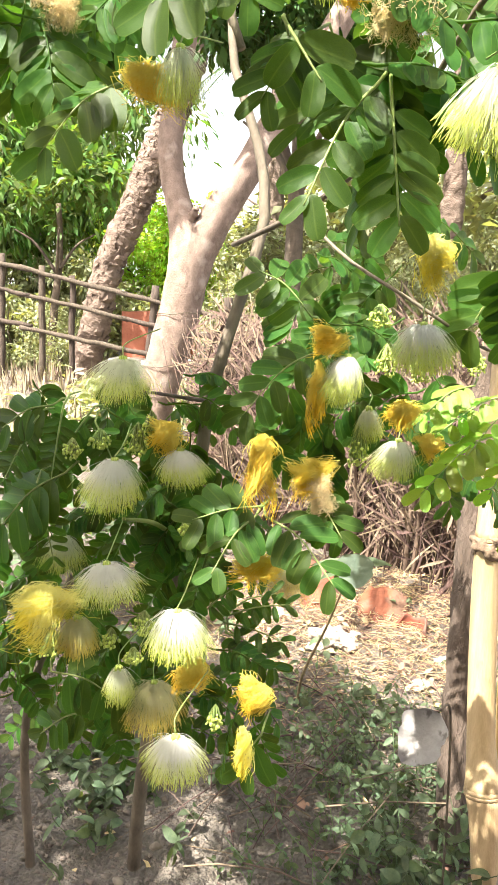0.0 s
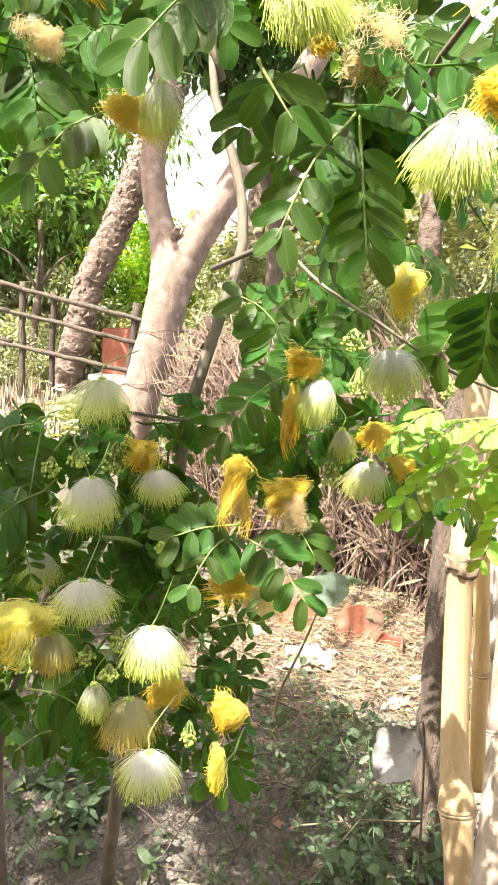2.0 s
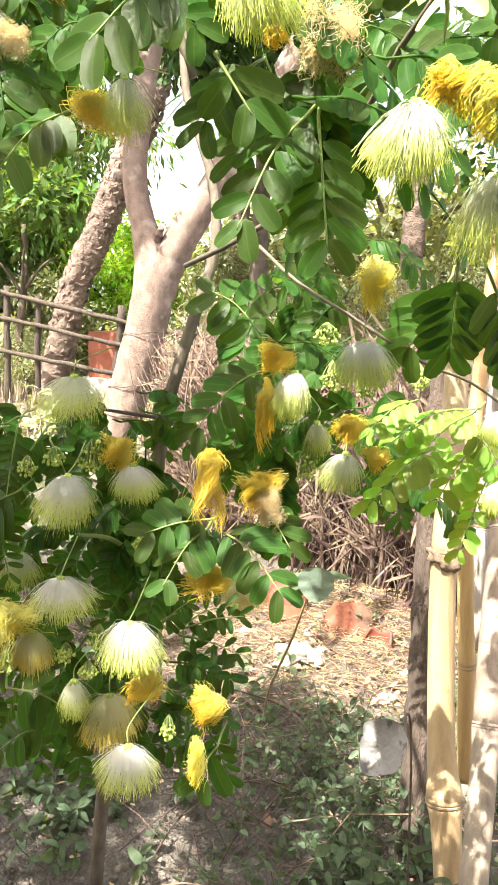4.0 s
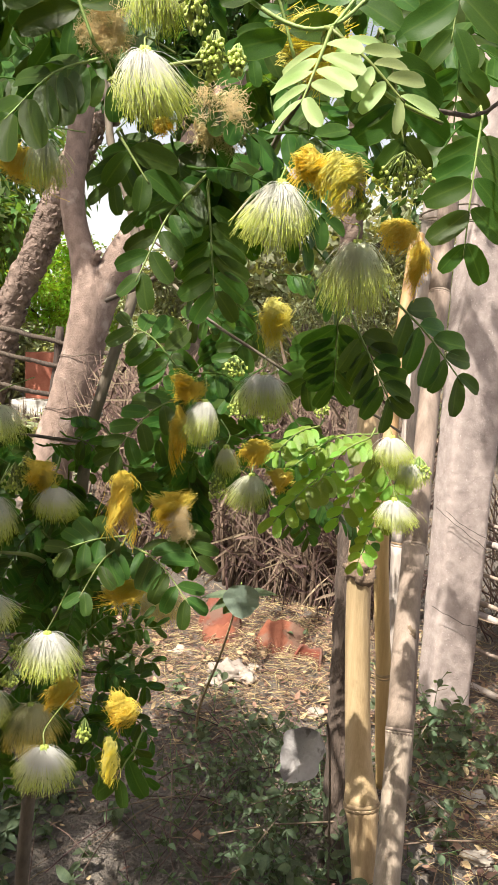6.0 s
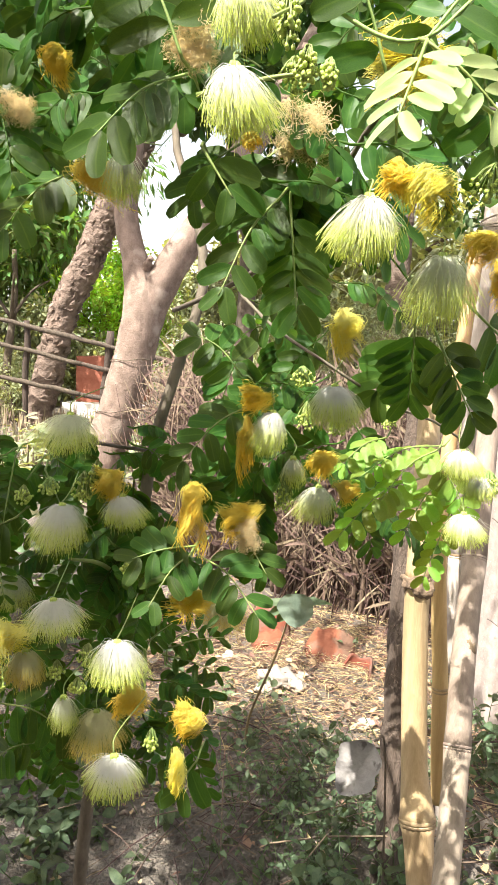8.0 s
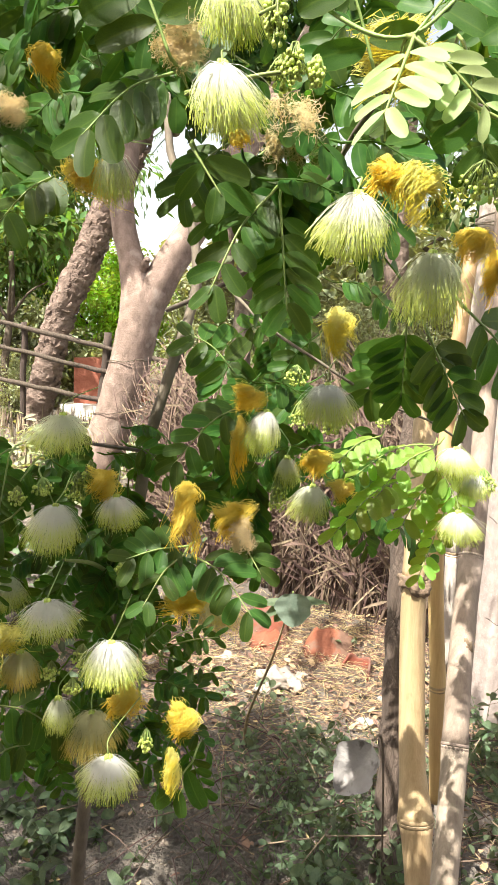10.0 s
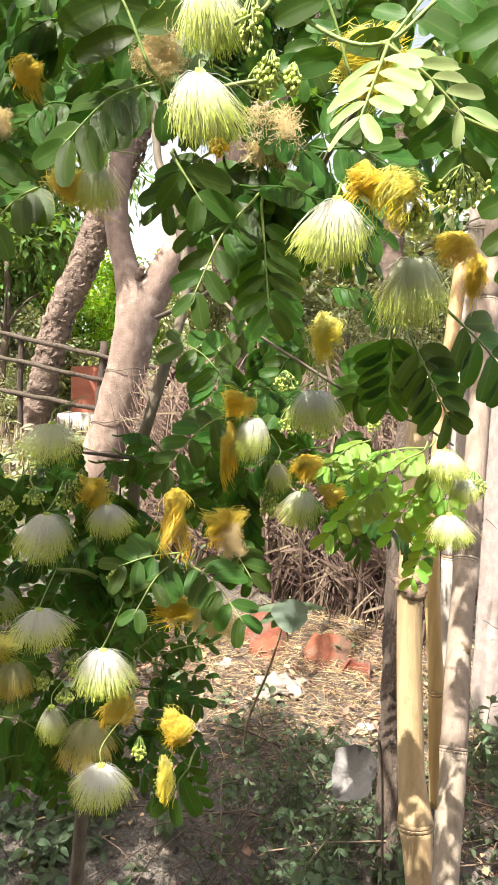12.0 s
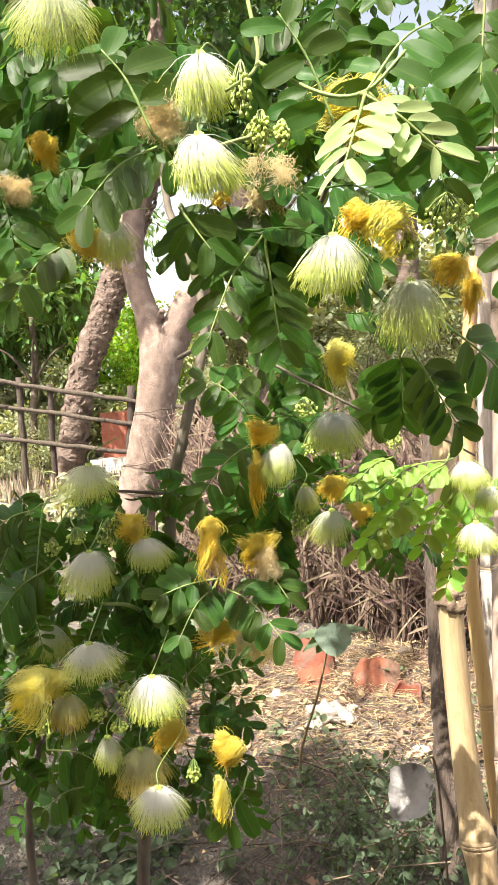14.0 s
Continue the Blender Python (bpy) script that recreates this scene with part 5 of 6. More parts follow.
wilted((0.128, 0.482, 0.903), 0.031, 0.033, "wilt")
wilted((0.130, 0.423, 0.782), 0.011, 0.054, "old")
wilted((0.083, 0.446, 0.819), 0.025, 0.025, "wilt")
wilted((0.128, 0.465, 0.796), 0.023, 0.033, "wilt")
wilted((0.276, 0.286, 1.225), 0.019, 0.024, "wilt")
wilted((0.292, 0.286, 1.223), 0.024, 0.029, "old")
wilted((0.336, 0.345, 1.197), 0.020, 0.020, "wilt")
wilted((0.352, 0.364, 1.185), 0.012, 0.030, "wilt")
wilted((0.220, 0.351, 1.275), 0.036, 0.033, "dry")
wilted((0.151, 0.302, 1.313), 0.024, 0.032, "dry")
wilted((0.276, 0.297, 1.297), 0.038, 0.031, "old")
wilted((0.034, 0.530, 0.993), 0.028, 0.028, "wilt")
wilted((0.045, 0.362, 1.317), 0.019, 0.022, "wilt")
wilted((-0.056, 0.522, 1.337), 0.031, 0.021, "dry")
wilted((0.196, 0.262, 1.232), 0.009, 0.009, "wilt")
buds((0.216, 0.245, 1.279), 0.019, 0.038)
buds((0.226, 0.245, 1.259), 0.019, 0.022)
buds((0.331, 0.296, 1.211), 0.049, 0.029, count=80)
buds((0.306, 0.293, 1.194), 0.023, 0.020)
buds((0.213, 0.310, 1.275), 0.027, 0.027)
buds((0.106, 0.431, 0.777), 0.020, 0.022)
buds((0.006, 0.532, 0.972), 0.033, 0.036)
buds((-0.035, 0.545, 0.969), 0.034, 0.021)
buds((0.031, 0.480, 0.825), 0.029, 0.024)
buds((0.067, 0.486, 0.826), 0.029, 0.029)
buds((0.018, 0.482, 1.030), 0.033, 0.021)
buds((0.212, 0.587, 1.089), 0.038, 0.023)
buds((0.219, 0.550, 1.051), 0.027, 0.033)
leaf((0.284, 0.246, 1.271), (0.271, 0.220, 1.227), 5, 0.022, sag=0, hang=.12, slim=.64, face=(-0.3,-0.5,0.8), young=True)
leaf((0.284, 0.246, 1.271), (0.322, 0.239, 1.234), 5, 0.023, sag=.05, hang=.12, slim=.66, face=(-0.3,-0.5,0.8), young=True)
leaf((0.315, 0.303, 1.291), (0.331, 0.301, 1.227), 4, 0.030, sag=.1)
leaf((0.371, 0.370, 1.377), (0.364, 0.364, 1.311), 3, 0.032, sag=0)
leaf((0.271, 0.272, 1.249), (0.237, 0.263, 1.330), 3, 0.026)
leaf((0.285, 0.256, 1.276), (0.329, 0.277, 1.320), 4, 0.022)
leaf((0.405, 0.444, 1.290), (0.395, 0.427, 1.183), 5, 0.031)
leaf((0.309, 0.334, 1.131), (0.338, 0.350, 1.078), 6, 0.024, sag=0)
leaf((0.336, 0.368, 1.149), (0.392, 0.382, 1.091), 5, 0.027, sag=.05)
leaf((0.304, 0.428, 1.143), (0.304, 0.445, 1.082), 6, 0.026, sag=0)
leaf((0.207, 0.331, 1.213), (0.175, 0.299, 1.148), 6, 0.022)
leaf((0.213, 0.331, 1.211), (0.222, 0.310, 1.140), 6, 0.022, sag=0)
leaf((0.151, 0.297, 1.274), (0.103, 0.278, 1.234), 6, 0.028)
leaf((0.152, 0.285, 1.278), (0.123, 0.284, 1.333), 3, 0.032)
leaf((0.188, 0.335, 1.316), (0.142, 0.327, 1.311), 3, 0.031)
leaf((-0.001, 0.520, 1.270), (-0.056, 0.479, 1.206), 6, 0.032)
leaf((0.164, 0.594, 1.061), (0.095, 0.551, 0.998), 6, 0.030)
leaf((0.147, 0.617, 1.088), (0.096, 0.615, 1.129), 4, 0.031)
leaf((0.367, 0.684, 1.018), (0.267, 0.622, 0.981), 9, 0.022, face=(-0.3,-0.5,0.8), young=2)
leaf((0.390, 0.689, 0.975), (0.348, 0.631, 0.879), 10, 0.019, sag=0, face=(-0.3,-0.5,0.8), young=2)
leaf((0.370, 0.689, 0.981), (0.324, 0.637, 0.925), 7, 0.023, sag=.1, face=(-0.3,-0.5,0.8), young=2)
leaf((0.354, 0.671, 1.003), (0.394, 0.664, 0.947), 6, 0.022, face=(-0.3,-0.5,0.8), young=2)
leaf((0.301, 0.632, 1.030), (0.254, 0.605, 1.001), 7, 0.020, face=(-0.3,-0.5,0.8), young=2)
leaf((0.340, 0.647, 0.986), (0.257, 0.575, 0.936), 8, 0.025, young=2, face=(-0.3,-0.5,0.8))
leaf((0.129, 0.487, 0.938), (0.077, 0.463, 0.929), 4, 0.026, sag=.05)
leaf((0.132, 0.486, 0.930), (0.193, 0.443, 0.893), 6, 0.025)
leaf((0.124, 0.486, 0.930), (0.099, 0.439, 0.895), 5, 0.023)
leaf((0.164, 0.510, 0.942), (0.194, 0.487, 0.917), 4, 0.023)
leaf((-0.055, 0.565, 0.989), (-0.078, 0.552, 0.934), 5, 0.023)
leaf((-0.064, 0.535, 0.940), (-0.123, 0.515, 0.885), 5, 0.035)
leaf((-0.088, 0.561, 0.998), (-0.134, 0.549, 0.975), 4, 0.027)
leaf((0.077, 0.575, 0.796), (0.128, 0.587, 0.822), 5, 0.020, slim=0.75, hang=0.1)
leaf((0.083, 0.574, 0.782), (0.133, 0.576, 0.748), 4, 0.024, slim=0.8, hang=0.15)
leaf((-0.058, 0.486, 0.768), (0.009, 0.492, 0.740), 4, 0.028)
leaf((0.126, 0.546, 0.696), (0.107, 0.536, 0.658), 2, 0.033)
leaf((0.315, 0.552, 1.143), (0.280, 0.555, 1.076), 4, 0.035, sag=0)
leaf((0.159, 0.312, 1.238), (0.180, 0.308, 1.207), 2, 0.025, sag=0)
leaf((0.359, 0.748, 1.503), (0.418, 0.719, 1.454), 4, 0.035, 0.13, face=(0.34, -0.71, 0.71), near=False)
leaf((0.021, 0.735, 1.544), (0.084, 0.772, 1.479), 5, 0.036, 0.06, face=(0.63, -0.66, 0.93), near=False)
leaf((-0.081, 0.656, 1.513), (-0.098, 0.636, 1.447), 6, 0.034, 0.09, face=(0.46, -0.49, 0.61), near=False)
leaf((0.332, 0.660, 1.492), (0.280, 0.673, 1.448), 5, 0.032, 0.17, face=(0.24, -1.00, 0.30), near=False)
leaf((0.048, 0.757, 1.554), (0.127, 0.777, 1.510), 5, 0.037, 0.18, face=(0.62, -0.37, 0.36), near=False)
leaf((0.445, 0.739, 1.520), (0.480, 0.760, 1.472), 6, 0.034, 0.13, face=(-0.39, -0.01, 0.44), near=False)
leaf((0.020, 0.779, 1.652), (0.058, 0.798, 1.591), 4, 0.038, 0.06, face=(0.59, 0.23, 0.48), near=False)
leaf((0.311, 0.844, 1.535), (0.219, 0.845, 1.508), 6, 0.039, 0.13, face=(0.39, -0.77, 0.57), near=False)
leaf((0.224, 0.773, 1.567), (0.161, 0.762, 1.549), 4, 0.036, 0.10, face=(-0.02, -0.75, 0.45), near=False)
leaf((0.342, 0.693, 1.557), (0.310, 0.650, 1.520), 6, 0.033, 0.08, face=(-0.34, -1.04, 0.32), near=False)
leaf((0.349, 0.683, 1.549), (0.299, 0.667, 1.532), 6, 0.032, 0.07, face=(-0.18, -0.72, 0.98), near=False)
leaf((-0.043, 0.791, 1.571), (0.018, 0.813, 1.523), 4, 0.039, 0.06, face=(0.16, -0.52, 0.55), near=False)
leaf((0.132, 0.771, 1.566), (0.151, 0.801, 1.495), 6, 0.037, 0.08, face=(0.33, -0.79, 0.93), near=False)
leaf((0.259, 0.653, 1.453), (0.210, 0.630, 1.392), 5, 0.032, 0.15, face=(0.22, -0.87, 0.42), near=False)
leaf((0.403, 0.858, 1.529), (0.361, 0.830, 1.464), 5, 0.039, 0.16, face=(-0.11, -0.74, 0.78), near=False)
leaf((0.028, 0.780, 1.564), (0.093, 0.840, 1.526), 5, 0.038, 0.11, face=(-0.07, -0.77, 0.46), near=False)
leaf((0.378, 0.751, 1.525), (0.408, 0.717, 1.448), 4, 0.035, 0.12, face=(0.25, -0.29, 0.48), near=False)
leaf((0.386, 0.789, 1.498), (0.431, 0.800, 1.458), 5, 0.036, 0.08, face=(-0.31, -0.09, 0.33), near=False)
leaf((0.436, 0.690, 1.482), (0.378, 0.643, 1.430), 4, 0.032, 0.20, face=(0.31, -0.68, 0.80), near=False)
leaf((0.263, 0.685, 1.506), (0.234, 0.688, 1.450), 5, 0.033, 0.18, face=(-0.17, -0.17, 0.43), near=False)
leaf((-0.139, 0.729, 1.657), (-0.163, 0.712, 1.564), 6, 0.037, 0.19, face=(0.71, -0.85, 0.33), near=False)
leaf((0.220, 0.775, 1.568), (0.226, 0.781, 1.490), 5, 0.037, 0.10, face=(-0.16, -0.78, 0.40), near=False)
leaf((0.326, 0.725, 1.503), (0.297, 0.727, 1.451), 5, 0.034, 0.20, face=(0.51, 0.13, 0.50), near=False)
leaf((-0.075, 0.749, 1.648), (-0.144, 0.759, 1.623), 4, 0.037, 0.06, face=(-0.44, -0.79, 0.51), near=False)
leaf((0.410, 0.847, 1.578), (0.338, 0.876, 1.539), 5, 0.038, 0.10, face=(-0.54, -0.54, 0.60), near=False)
leaf((0.272, 0.686, 1.558), (0.247, 0.687, 1.479), 5, 0.033, 0.05, face=(-0.01, -0.53, 0.45), near=False)
leaf((0.084, 0.325, 1.351), (0.133, 0.323, 1.298), 4, 0.027, 0.13, face=(-0.16, -0.96, 0.61), near=False)
leaf((0.001, 0.440, 1.438), (-0.057, 0.456, 1.427), 4, 0.034, 0.10, face=(-0.47, -0.80, 0.46), near=False)
leaf((0.077, 0.365, 1.381), (0.027, 0.382, 1.355), 4, 0.029, 0.14, face=(-0.35, -0.78, 0.66), near=False)
leaf((0.033, 0.456, 1.416), (-0.027, 0.477, 1.380), 4, 0.035, 0.17, face=(0.61, -0.74, 0.73), near=False)
leaf((0.056, 0.393, 1.415), (0.089, 0.405, 1.366), 4, 0.031, 0.10, face=(-0.56, -0.52, 0.41), near=False)
leaf((0.064, 0.431, 1.444), (0.047, 0.437, 1.372), 4, 0.033, 0.14, face=(0.91, -0.82, 0.83), near=False)
leaf((-0.008, 0.595, 1.362), (-0.059, 0.580, 1.335), 6, 0.035, 0.20, face=(0.09, -0.90, 0.60), near=False)
leaf((-0.125, 0.645, 1.427), (-0.195, 0.606, 1.398), 4, 0.038, 0.17, face=(-0.11, -0.81, 0.80), near=False)
leaf((-0.109, 0.571, 1.359), (-0.142, 0.599, 1.278), 5, 0.034, 0.09, face=(0.55, -1.04, 0.54), near=False)
leaf((0.020, 0.582, 1.397), (0.087, 0.589, 1.354), 6, 0.033, 0.05, face=(-0.52, -0.40, 0.51), near=False)
leaf((-0.115, 0.553, 1.335), (-0.042, 0.558, 1.287), 4, 0.034, 0.14, face=(0.47, -0.82, 0.49), near=False)
leaf((-0.078, 0.623, 1.403), (-0.139, 0.612, 1.359), 5, 0.036, 0.17, face=(-0.07, -0.50, 0.46), near=False)
leaf((-0.131, 0.642, 1.424), (-0.057, 0.663, 1.362), 5, 0.038, 0.14, face=(0.22, -0.50, 0.76), near=False)
leaf((-0.131, 0.585, 1.364), (-0.185, 0.600, 1.296), 6, 0.035, 0.18, face=(-0.29, -0.56, 0.64), near=False)
leaf((-0.102, 0.553, 1.324), (-0.155, 0.526, 1.309), 5, 0.034, 0.11, face=(0.01, -0.53, 0.46), near=False)
leaf((-0.047, 0.548, 1.379), (-0.107, 0.498, 1.359), 4, 0.032, 0.12, face=(0.52, -0.68, 0.66), near=False)
leaf((-0.048, 0.581, 1.329), (-0.114, 0.542, 1.290), 5, 0.035, 0.06, face=(-0.33, -0.52, 0.65), near=False)
leaf((-0.077, 0.534, 1.317), (-0.058, 0.511, 1.262), 6, 0.033, 0.15, face=(0.04, -0.46, 0.41), near=False)
leaf((0.002, 0.486, 1.417), (0.001, 0.494, 1.347), 5, 0.031, 0.16, face=(-0.34, -0.41, 0.62), near=False)
leaf((0.120, 0.352, 1.366), (0.078, 0.316, 1.337), 6, 0.024, 0.06, face=(0.20, -1.00, 0.84), near=False)
leaf((0.057, 0.411, 1.401), (0.095, 0.419, 1.373), 6, 0.027, 0.16, face=(0.15, -0.48, 0.99), near=False)
leaf((0.043, 0.392, 1.398), (0.003, 0.376, 1.372), 4, 0.027, 0.07, face=(0.51, -0.36, 0.91), near=False)
leaf((0.069, 0.438, 1.419), (0.022, 0.442, 1.399), 4, 0.029, 0.19, face=(0.09, -0.56, 0.97), near=False)
leaf((0.062, 0.421, 1.366), (0.004, 0.417, 1.346), 5, 0.028, 0.12, face=(-0.54, -1.20, 0.78), near=False)
leaf((0.093, 0.369, 1.347), (0.105, 0.351, 1.301), 4, 0.025, 0.17, face=(0.05, -0.22, 0.76), near=False)
leaf((0.057, 0.422, 1.351), (0.006, 0.412, 1.334), 6, 0.028, 0.06, face=(-0.24, -0.79, 0.53), near=False)
leaf((0.020, 0.531, 1.413), (0.065, 0.535, 1.370), 4, 0.033, 0.12, face=(0.18, 0.13, 0.90), near=False)
leaf((0.232, 0.383, 1.224), (0.289, 0.381, 1.201), 6, 0.025, 0.15, face=(0.11, -0.52, 0.48), near=False)
leaf((0.248, 0.400, 1.263), (0.302, 0.388, 1.244), 5, 0.026, 0.13, face=(0.28, -1.14, 0.40), near=False)
leaf((0.227, 0.404, 1.265), (0.285, 0.418, 1.201), 4, 0.026, 0.14, face=(0.16, -0.27, 0.65), near=False)
leaf((0.206, 0.386, 1.241), (0.222, 0.389, 1.160), 6, 0.026, 0.13, face=(-0.42, -0.21, 0.49), near=False)
leaf((0.271, 0.388, 1.218), (0.219, 0.400, 1.200), 6, 0.026, 0.17, face=(-0.38, -0.67, 0.30), near=False)
leaf((0.214, 0.395, 1.216), (0.197, 0.390, 1.146), 6, 0.026, 0.05, face=(-0.21, -0.20, 0.65), near=False)
leaf((0.246, 0.411, 1.207), (0.311, 0.441, 1.157), 4, 0.026, 0.12, face=(0.29, -0.29, 0.36), near=False)
leaf((0.175, 0.379, 1.225), (0.235, 0.423, 1.200), 6, 0.023, 0.12, face=(0.53, -0.89, 0.78), near=False)
leaf((0.197, 0.393, 1.236), (0.236, 0.378, 1.202), 5, 0.024, 0.16, face=(-0.21, -0.71, 0.78), near=False)
leaf((0.204, 0.345, 1.225), (0.250, 0.342, 1.216), 5, 0.022, 0.08, face=(0.05, -0.15, 0.75), near=False)
leaf((0.184, 0.363, 1.244), (0.196, 0.341, 1.200), 5, 0.022, 0.16, face=(-0.39, -1.07, 0.82), near=False)
leaf((0.208, 0.372, 1.234), (0.182, 0.331, 1.198), 6, 0.023, 0.12, face=(0.01, -0.71, 0.72), near=False)
leaf((0.187, 0.382, 1.227), (0.231, 0.375, 1.184), 5, 0.024, 0.07, face=(-0.16, -0.73, 0.36), near=False)
leaf((0.174, 0.361, 1.207), (0.215, 0.377, 1.178), 5, 0.023, 0.19, face=(0.01, -0.48, 0.81), near=False)
leaf((0.225, 0.766, 1.081), (0.160, 0.761, 1.036), 6, 0.027, 0.05, face=(-0.33, -0.04, 0.34), near=False)
leaf((0.278, 0.680, 0.957), (0.296, 0.703, 0.887), 8, 0.025, 0.08, face=(0.08, -0.55, 0.90), near=False)
leaf((0.170, 0.609, 1.081), (0.221, 0.616, 1.068), 8, 0.022, 0.13, face=(-0.24, -0.66, 0.63), near=False)
leaf((0.265, 0.754, 1.033), (0.306, 0.756, 0.968), 5, 0.027, 0.06, face=(-0.08, -0.79, 0.79), near=False)
leaf((0.277, 0.746, 0.981), (0.273, 0.780, 0.879), 8, 0.027, 0.08, face=(0.23, -0.41, 0.30), near=False)
leaf((0.250, 0.637, 1.020), (0.202, 0.621, 0.993), 6, 0.023, 0.16, face=(0.92, -1.19, 0.32), near=False)
leaf((0.270, 0.717, 0.951), (0.327, 0.707, 0.914), 8, 0.026, 0.07, face=(-0.43, -0.15, 0.89), near=False)
leaf((0.237, 0.762, 1.075), (0.163, 0.732, 1.032), 8, 0.027, 0.06, face=(0.18, -0.45, 0.72), near=False)
leaf((0.216, 0.605, 1.020), (0.166, 0.596, 0.984), 6, 0.022, 0.14, face=(0.01, -1.06, 0.50), near=False)
leaf((0.221, 0.730, 0.994), (0.281, 0.730, 0.964), 6, 0.026, 0.12, face=(0.06, -1.04, 0.94), near=False)
leaf((0.319, 0.728, 0.920), (0.382, 0.787, 0.856), 7, 0.026, 0.11, face=(-0.22, -0.67, 0.64), near=False)
leaf((0.168, 0.679, 0.963), (0.250, 0.605, 0.954), 7, 0.025, 0.19, face=(0.48, -0.56, 0.80), near=False)
leaf((-0.156, 0.654, 0.836), (-0.153, 0.649, 0.784), 7, 0.021, 0.15, face=(-0.06, -0.39, 0.80), near=False)
leaf((-0.040, 0.614, 1.005), (-0.008, 0.615, 0.949), 7, 0.018, 0.06, face=(-0.18, -0.72, 0.79), near=False)
leaf((-0.059, 0.579, 0.957), (-0.010, 0.560, 0.920), 8, 0.018, 0.09, face=(-0.26, -0.85, 0.43), near=False)
leaf((0.012, 0.639, 0.966), (-0.009, 0.633, 0.923), 7, 0.019, 0.19, face=(-0.26, -0.36, 0.88), near=False)
leaf((-0.076, 0.681, 0.954), (-0.141, 0.683, 0.930), 7, 0.020, 0.09, face=(0.01, -0.76, 0.40), near=False)
leaf((0.058, 0.597, 0.906), (0.101, 0.585, 0.880), 7, 0.018, 0.09, face=(-0.17, -0.76, 0.93), near=False)
leaf((0.048, 0.630, 0.861), (0.008, 0.603, 0.840), 8, 0.019, 0.05, face=(-0.11, -0.42, 0.59), near=False)
leaf((0.026, 0.638, 0.959), (0.023, 0.644, 0.895), 7, 0.019, 0.18, face=(0.23, -0.60, 0.91), near=False)
leaf((-0.048, 0.656, 0.947), (-0.065, 0.661, 0.887), 8, 0.020, 0.18, face=(-0.64, -0.25, 0.58), near=False)
leaf((-0.098, 0.687, 1.004), (-0.045, 0.667, 0.990), 7, 0.020, 0.13, face=(0.25, -0.72, 0.99), near=False)
leaf((0.019, 0.591, 0.923), (-0.013, 0.581, 0.890), 6, 0.018, 0.07, face=(-0.16, -0.40, 0.42), near=False)
leaf((0.013, 0.593, 1.000), (0.051, 0.626, 0.981), 7, 0.018, 0.16, face=(0.17, -0.24, 0.96), near=False)
leaf((-0.118, 0.665, 0.956), (-0.061, 0.684, 0.943), 8, 0.020, 0.08, face=(0.53, -0.70, 0.60), near=False)
leaf((-0.038, 0.689, 0.896), (-0.085, 0.648, 0.864), 7, 0.021, 0.11, face=(-0.27, -0.96, 0.49), near=False)
leaf((0.096, 0.598, 0.979), (0.140, 0.579, 0.945), 5, 0.018, 0.08, face=(-0.05, -1.08, 0.65), near=False)
leaf((-0.179, 0.667, 0.917), (-0.137, 0.668, 0.858), 7, 0.021, 0.07, face=(0.02, -0.49, 0.55), near=False)
leaf((-0.008, 0.674, 0.834), (0.054, 0.664, 0.815), 7, 0.020, 0.10, face=(-0.29, -0.78, 0.92), near=False)
leaf((0.022, 0.692, 1.001), (0.027, 0.711, 0.946), 6, 0.020, 0.10, face=(0.30, -0.50, 0.93), near=False)
leaf((-0.003, 0.720, 0.890), (-0.016, 0.715, 0.836), 7, 0.021, 0.15, face=(-0.01, -0.75, 0.76), near=False)
leaf((-0.019, 0.650, 0.885), (-0.042, 0.596, 0.837), 7, 0.020, 0.12, face=(-0.04, -0.71, 0.32), near=False)
leaf((0.018, 0.725, 0.984), (-0.034, 0.687, 0.946), 5, 0.021, 0.19, face=(-0.51, -0.26, 0.87), near=False)
leaf((-0.077, 0.604, 0.967), (-0.109, 0.589, 0.927), 6, 0.018, 0.18, face=(-0.28, -0.78, 0.41), near=False)
leaf((0.030, 0.618, 1.026), (0.074, 0.621, 1.017), 7, 0.018, 0.18, face=(-0.04, 0.02, 0.44), near=False)
leaf((0.024, 0.631, 0.911), (-0.021, 0.621, 0.893), 8, 0.019, 0.15, face=(-0.24, -0.28, 0.56), near=False)
leaf((0.011, 0.607, 0.900), (0.040, 0.606, 0.860), 7, 0.018, 0.20, face=(-0.51, -0.48, 0.43), near=False)
leaf((0.059, 0.687, 0.861), (0.114, 0.716, 0.830), 8, 0.020, 0.14, face=(-0.23, -0.43, 0.66), near=False)
leaf((0.058, 0.742, 0.992), (0.017, 0.709, 0.964), 5, 0.021, 0.10, face=(-0.25, -0.58, 0.33), near=False)
leaf((0.038, 0.593, 1.011), (0.084, 0.591, 0.977), 6, 0.018, 0.19, face=(-0.49, -1.09, 0.71), near=False)
leaf((0.004, 0.707, 0.931), (0.055, 0.693, 0.906), 6, 0.021, 0.05, face=(0.10, -0.30, 0.94), near=False)
leaf((0.074, 0.697, 0.966), (0.123, 0.694, 0.939), 7, 0.020, 0.08, face=(0.21, -0.31, 0.54), near=False)
leaf((-0.062, 0.635, 0.873), (-0.103, 0.615, 0.863), 7, 0.020, 0.12, face=(0.55, -0.12, 0.82), near=False)
leaf((-0.043, 0.596, 0.988), (-0.000, 0.604, 0.953), 8, 0.018, 0.07, face=(0.50, -0.42, 0.33), near=False)
leaf((-0.137, 0.600, 0.972), (-0.081, 0.608, 0.952), 6, 0.019, 0.12, face=(0.19, -0.11, 0.58), near=False)
leaf((-0.122, 0.593, 1.011), (-0.095, 0.576, 0.974), 7, 0.018, 0.17, face=(-0.30, -0.39, 0.74), near=False)
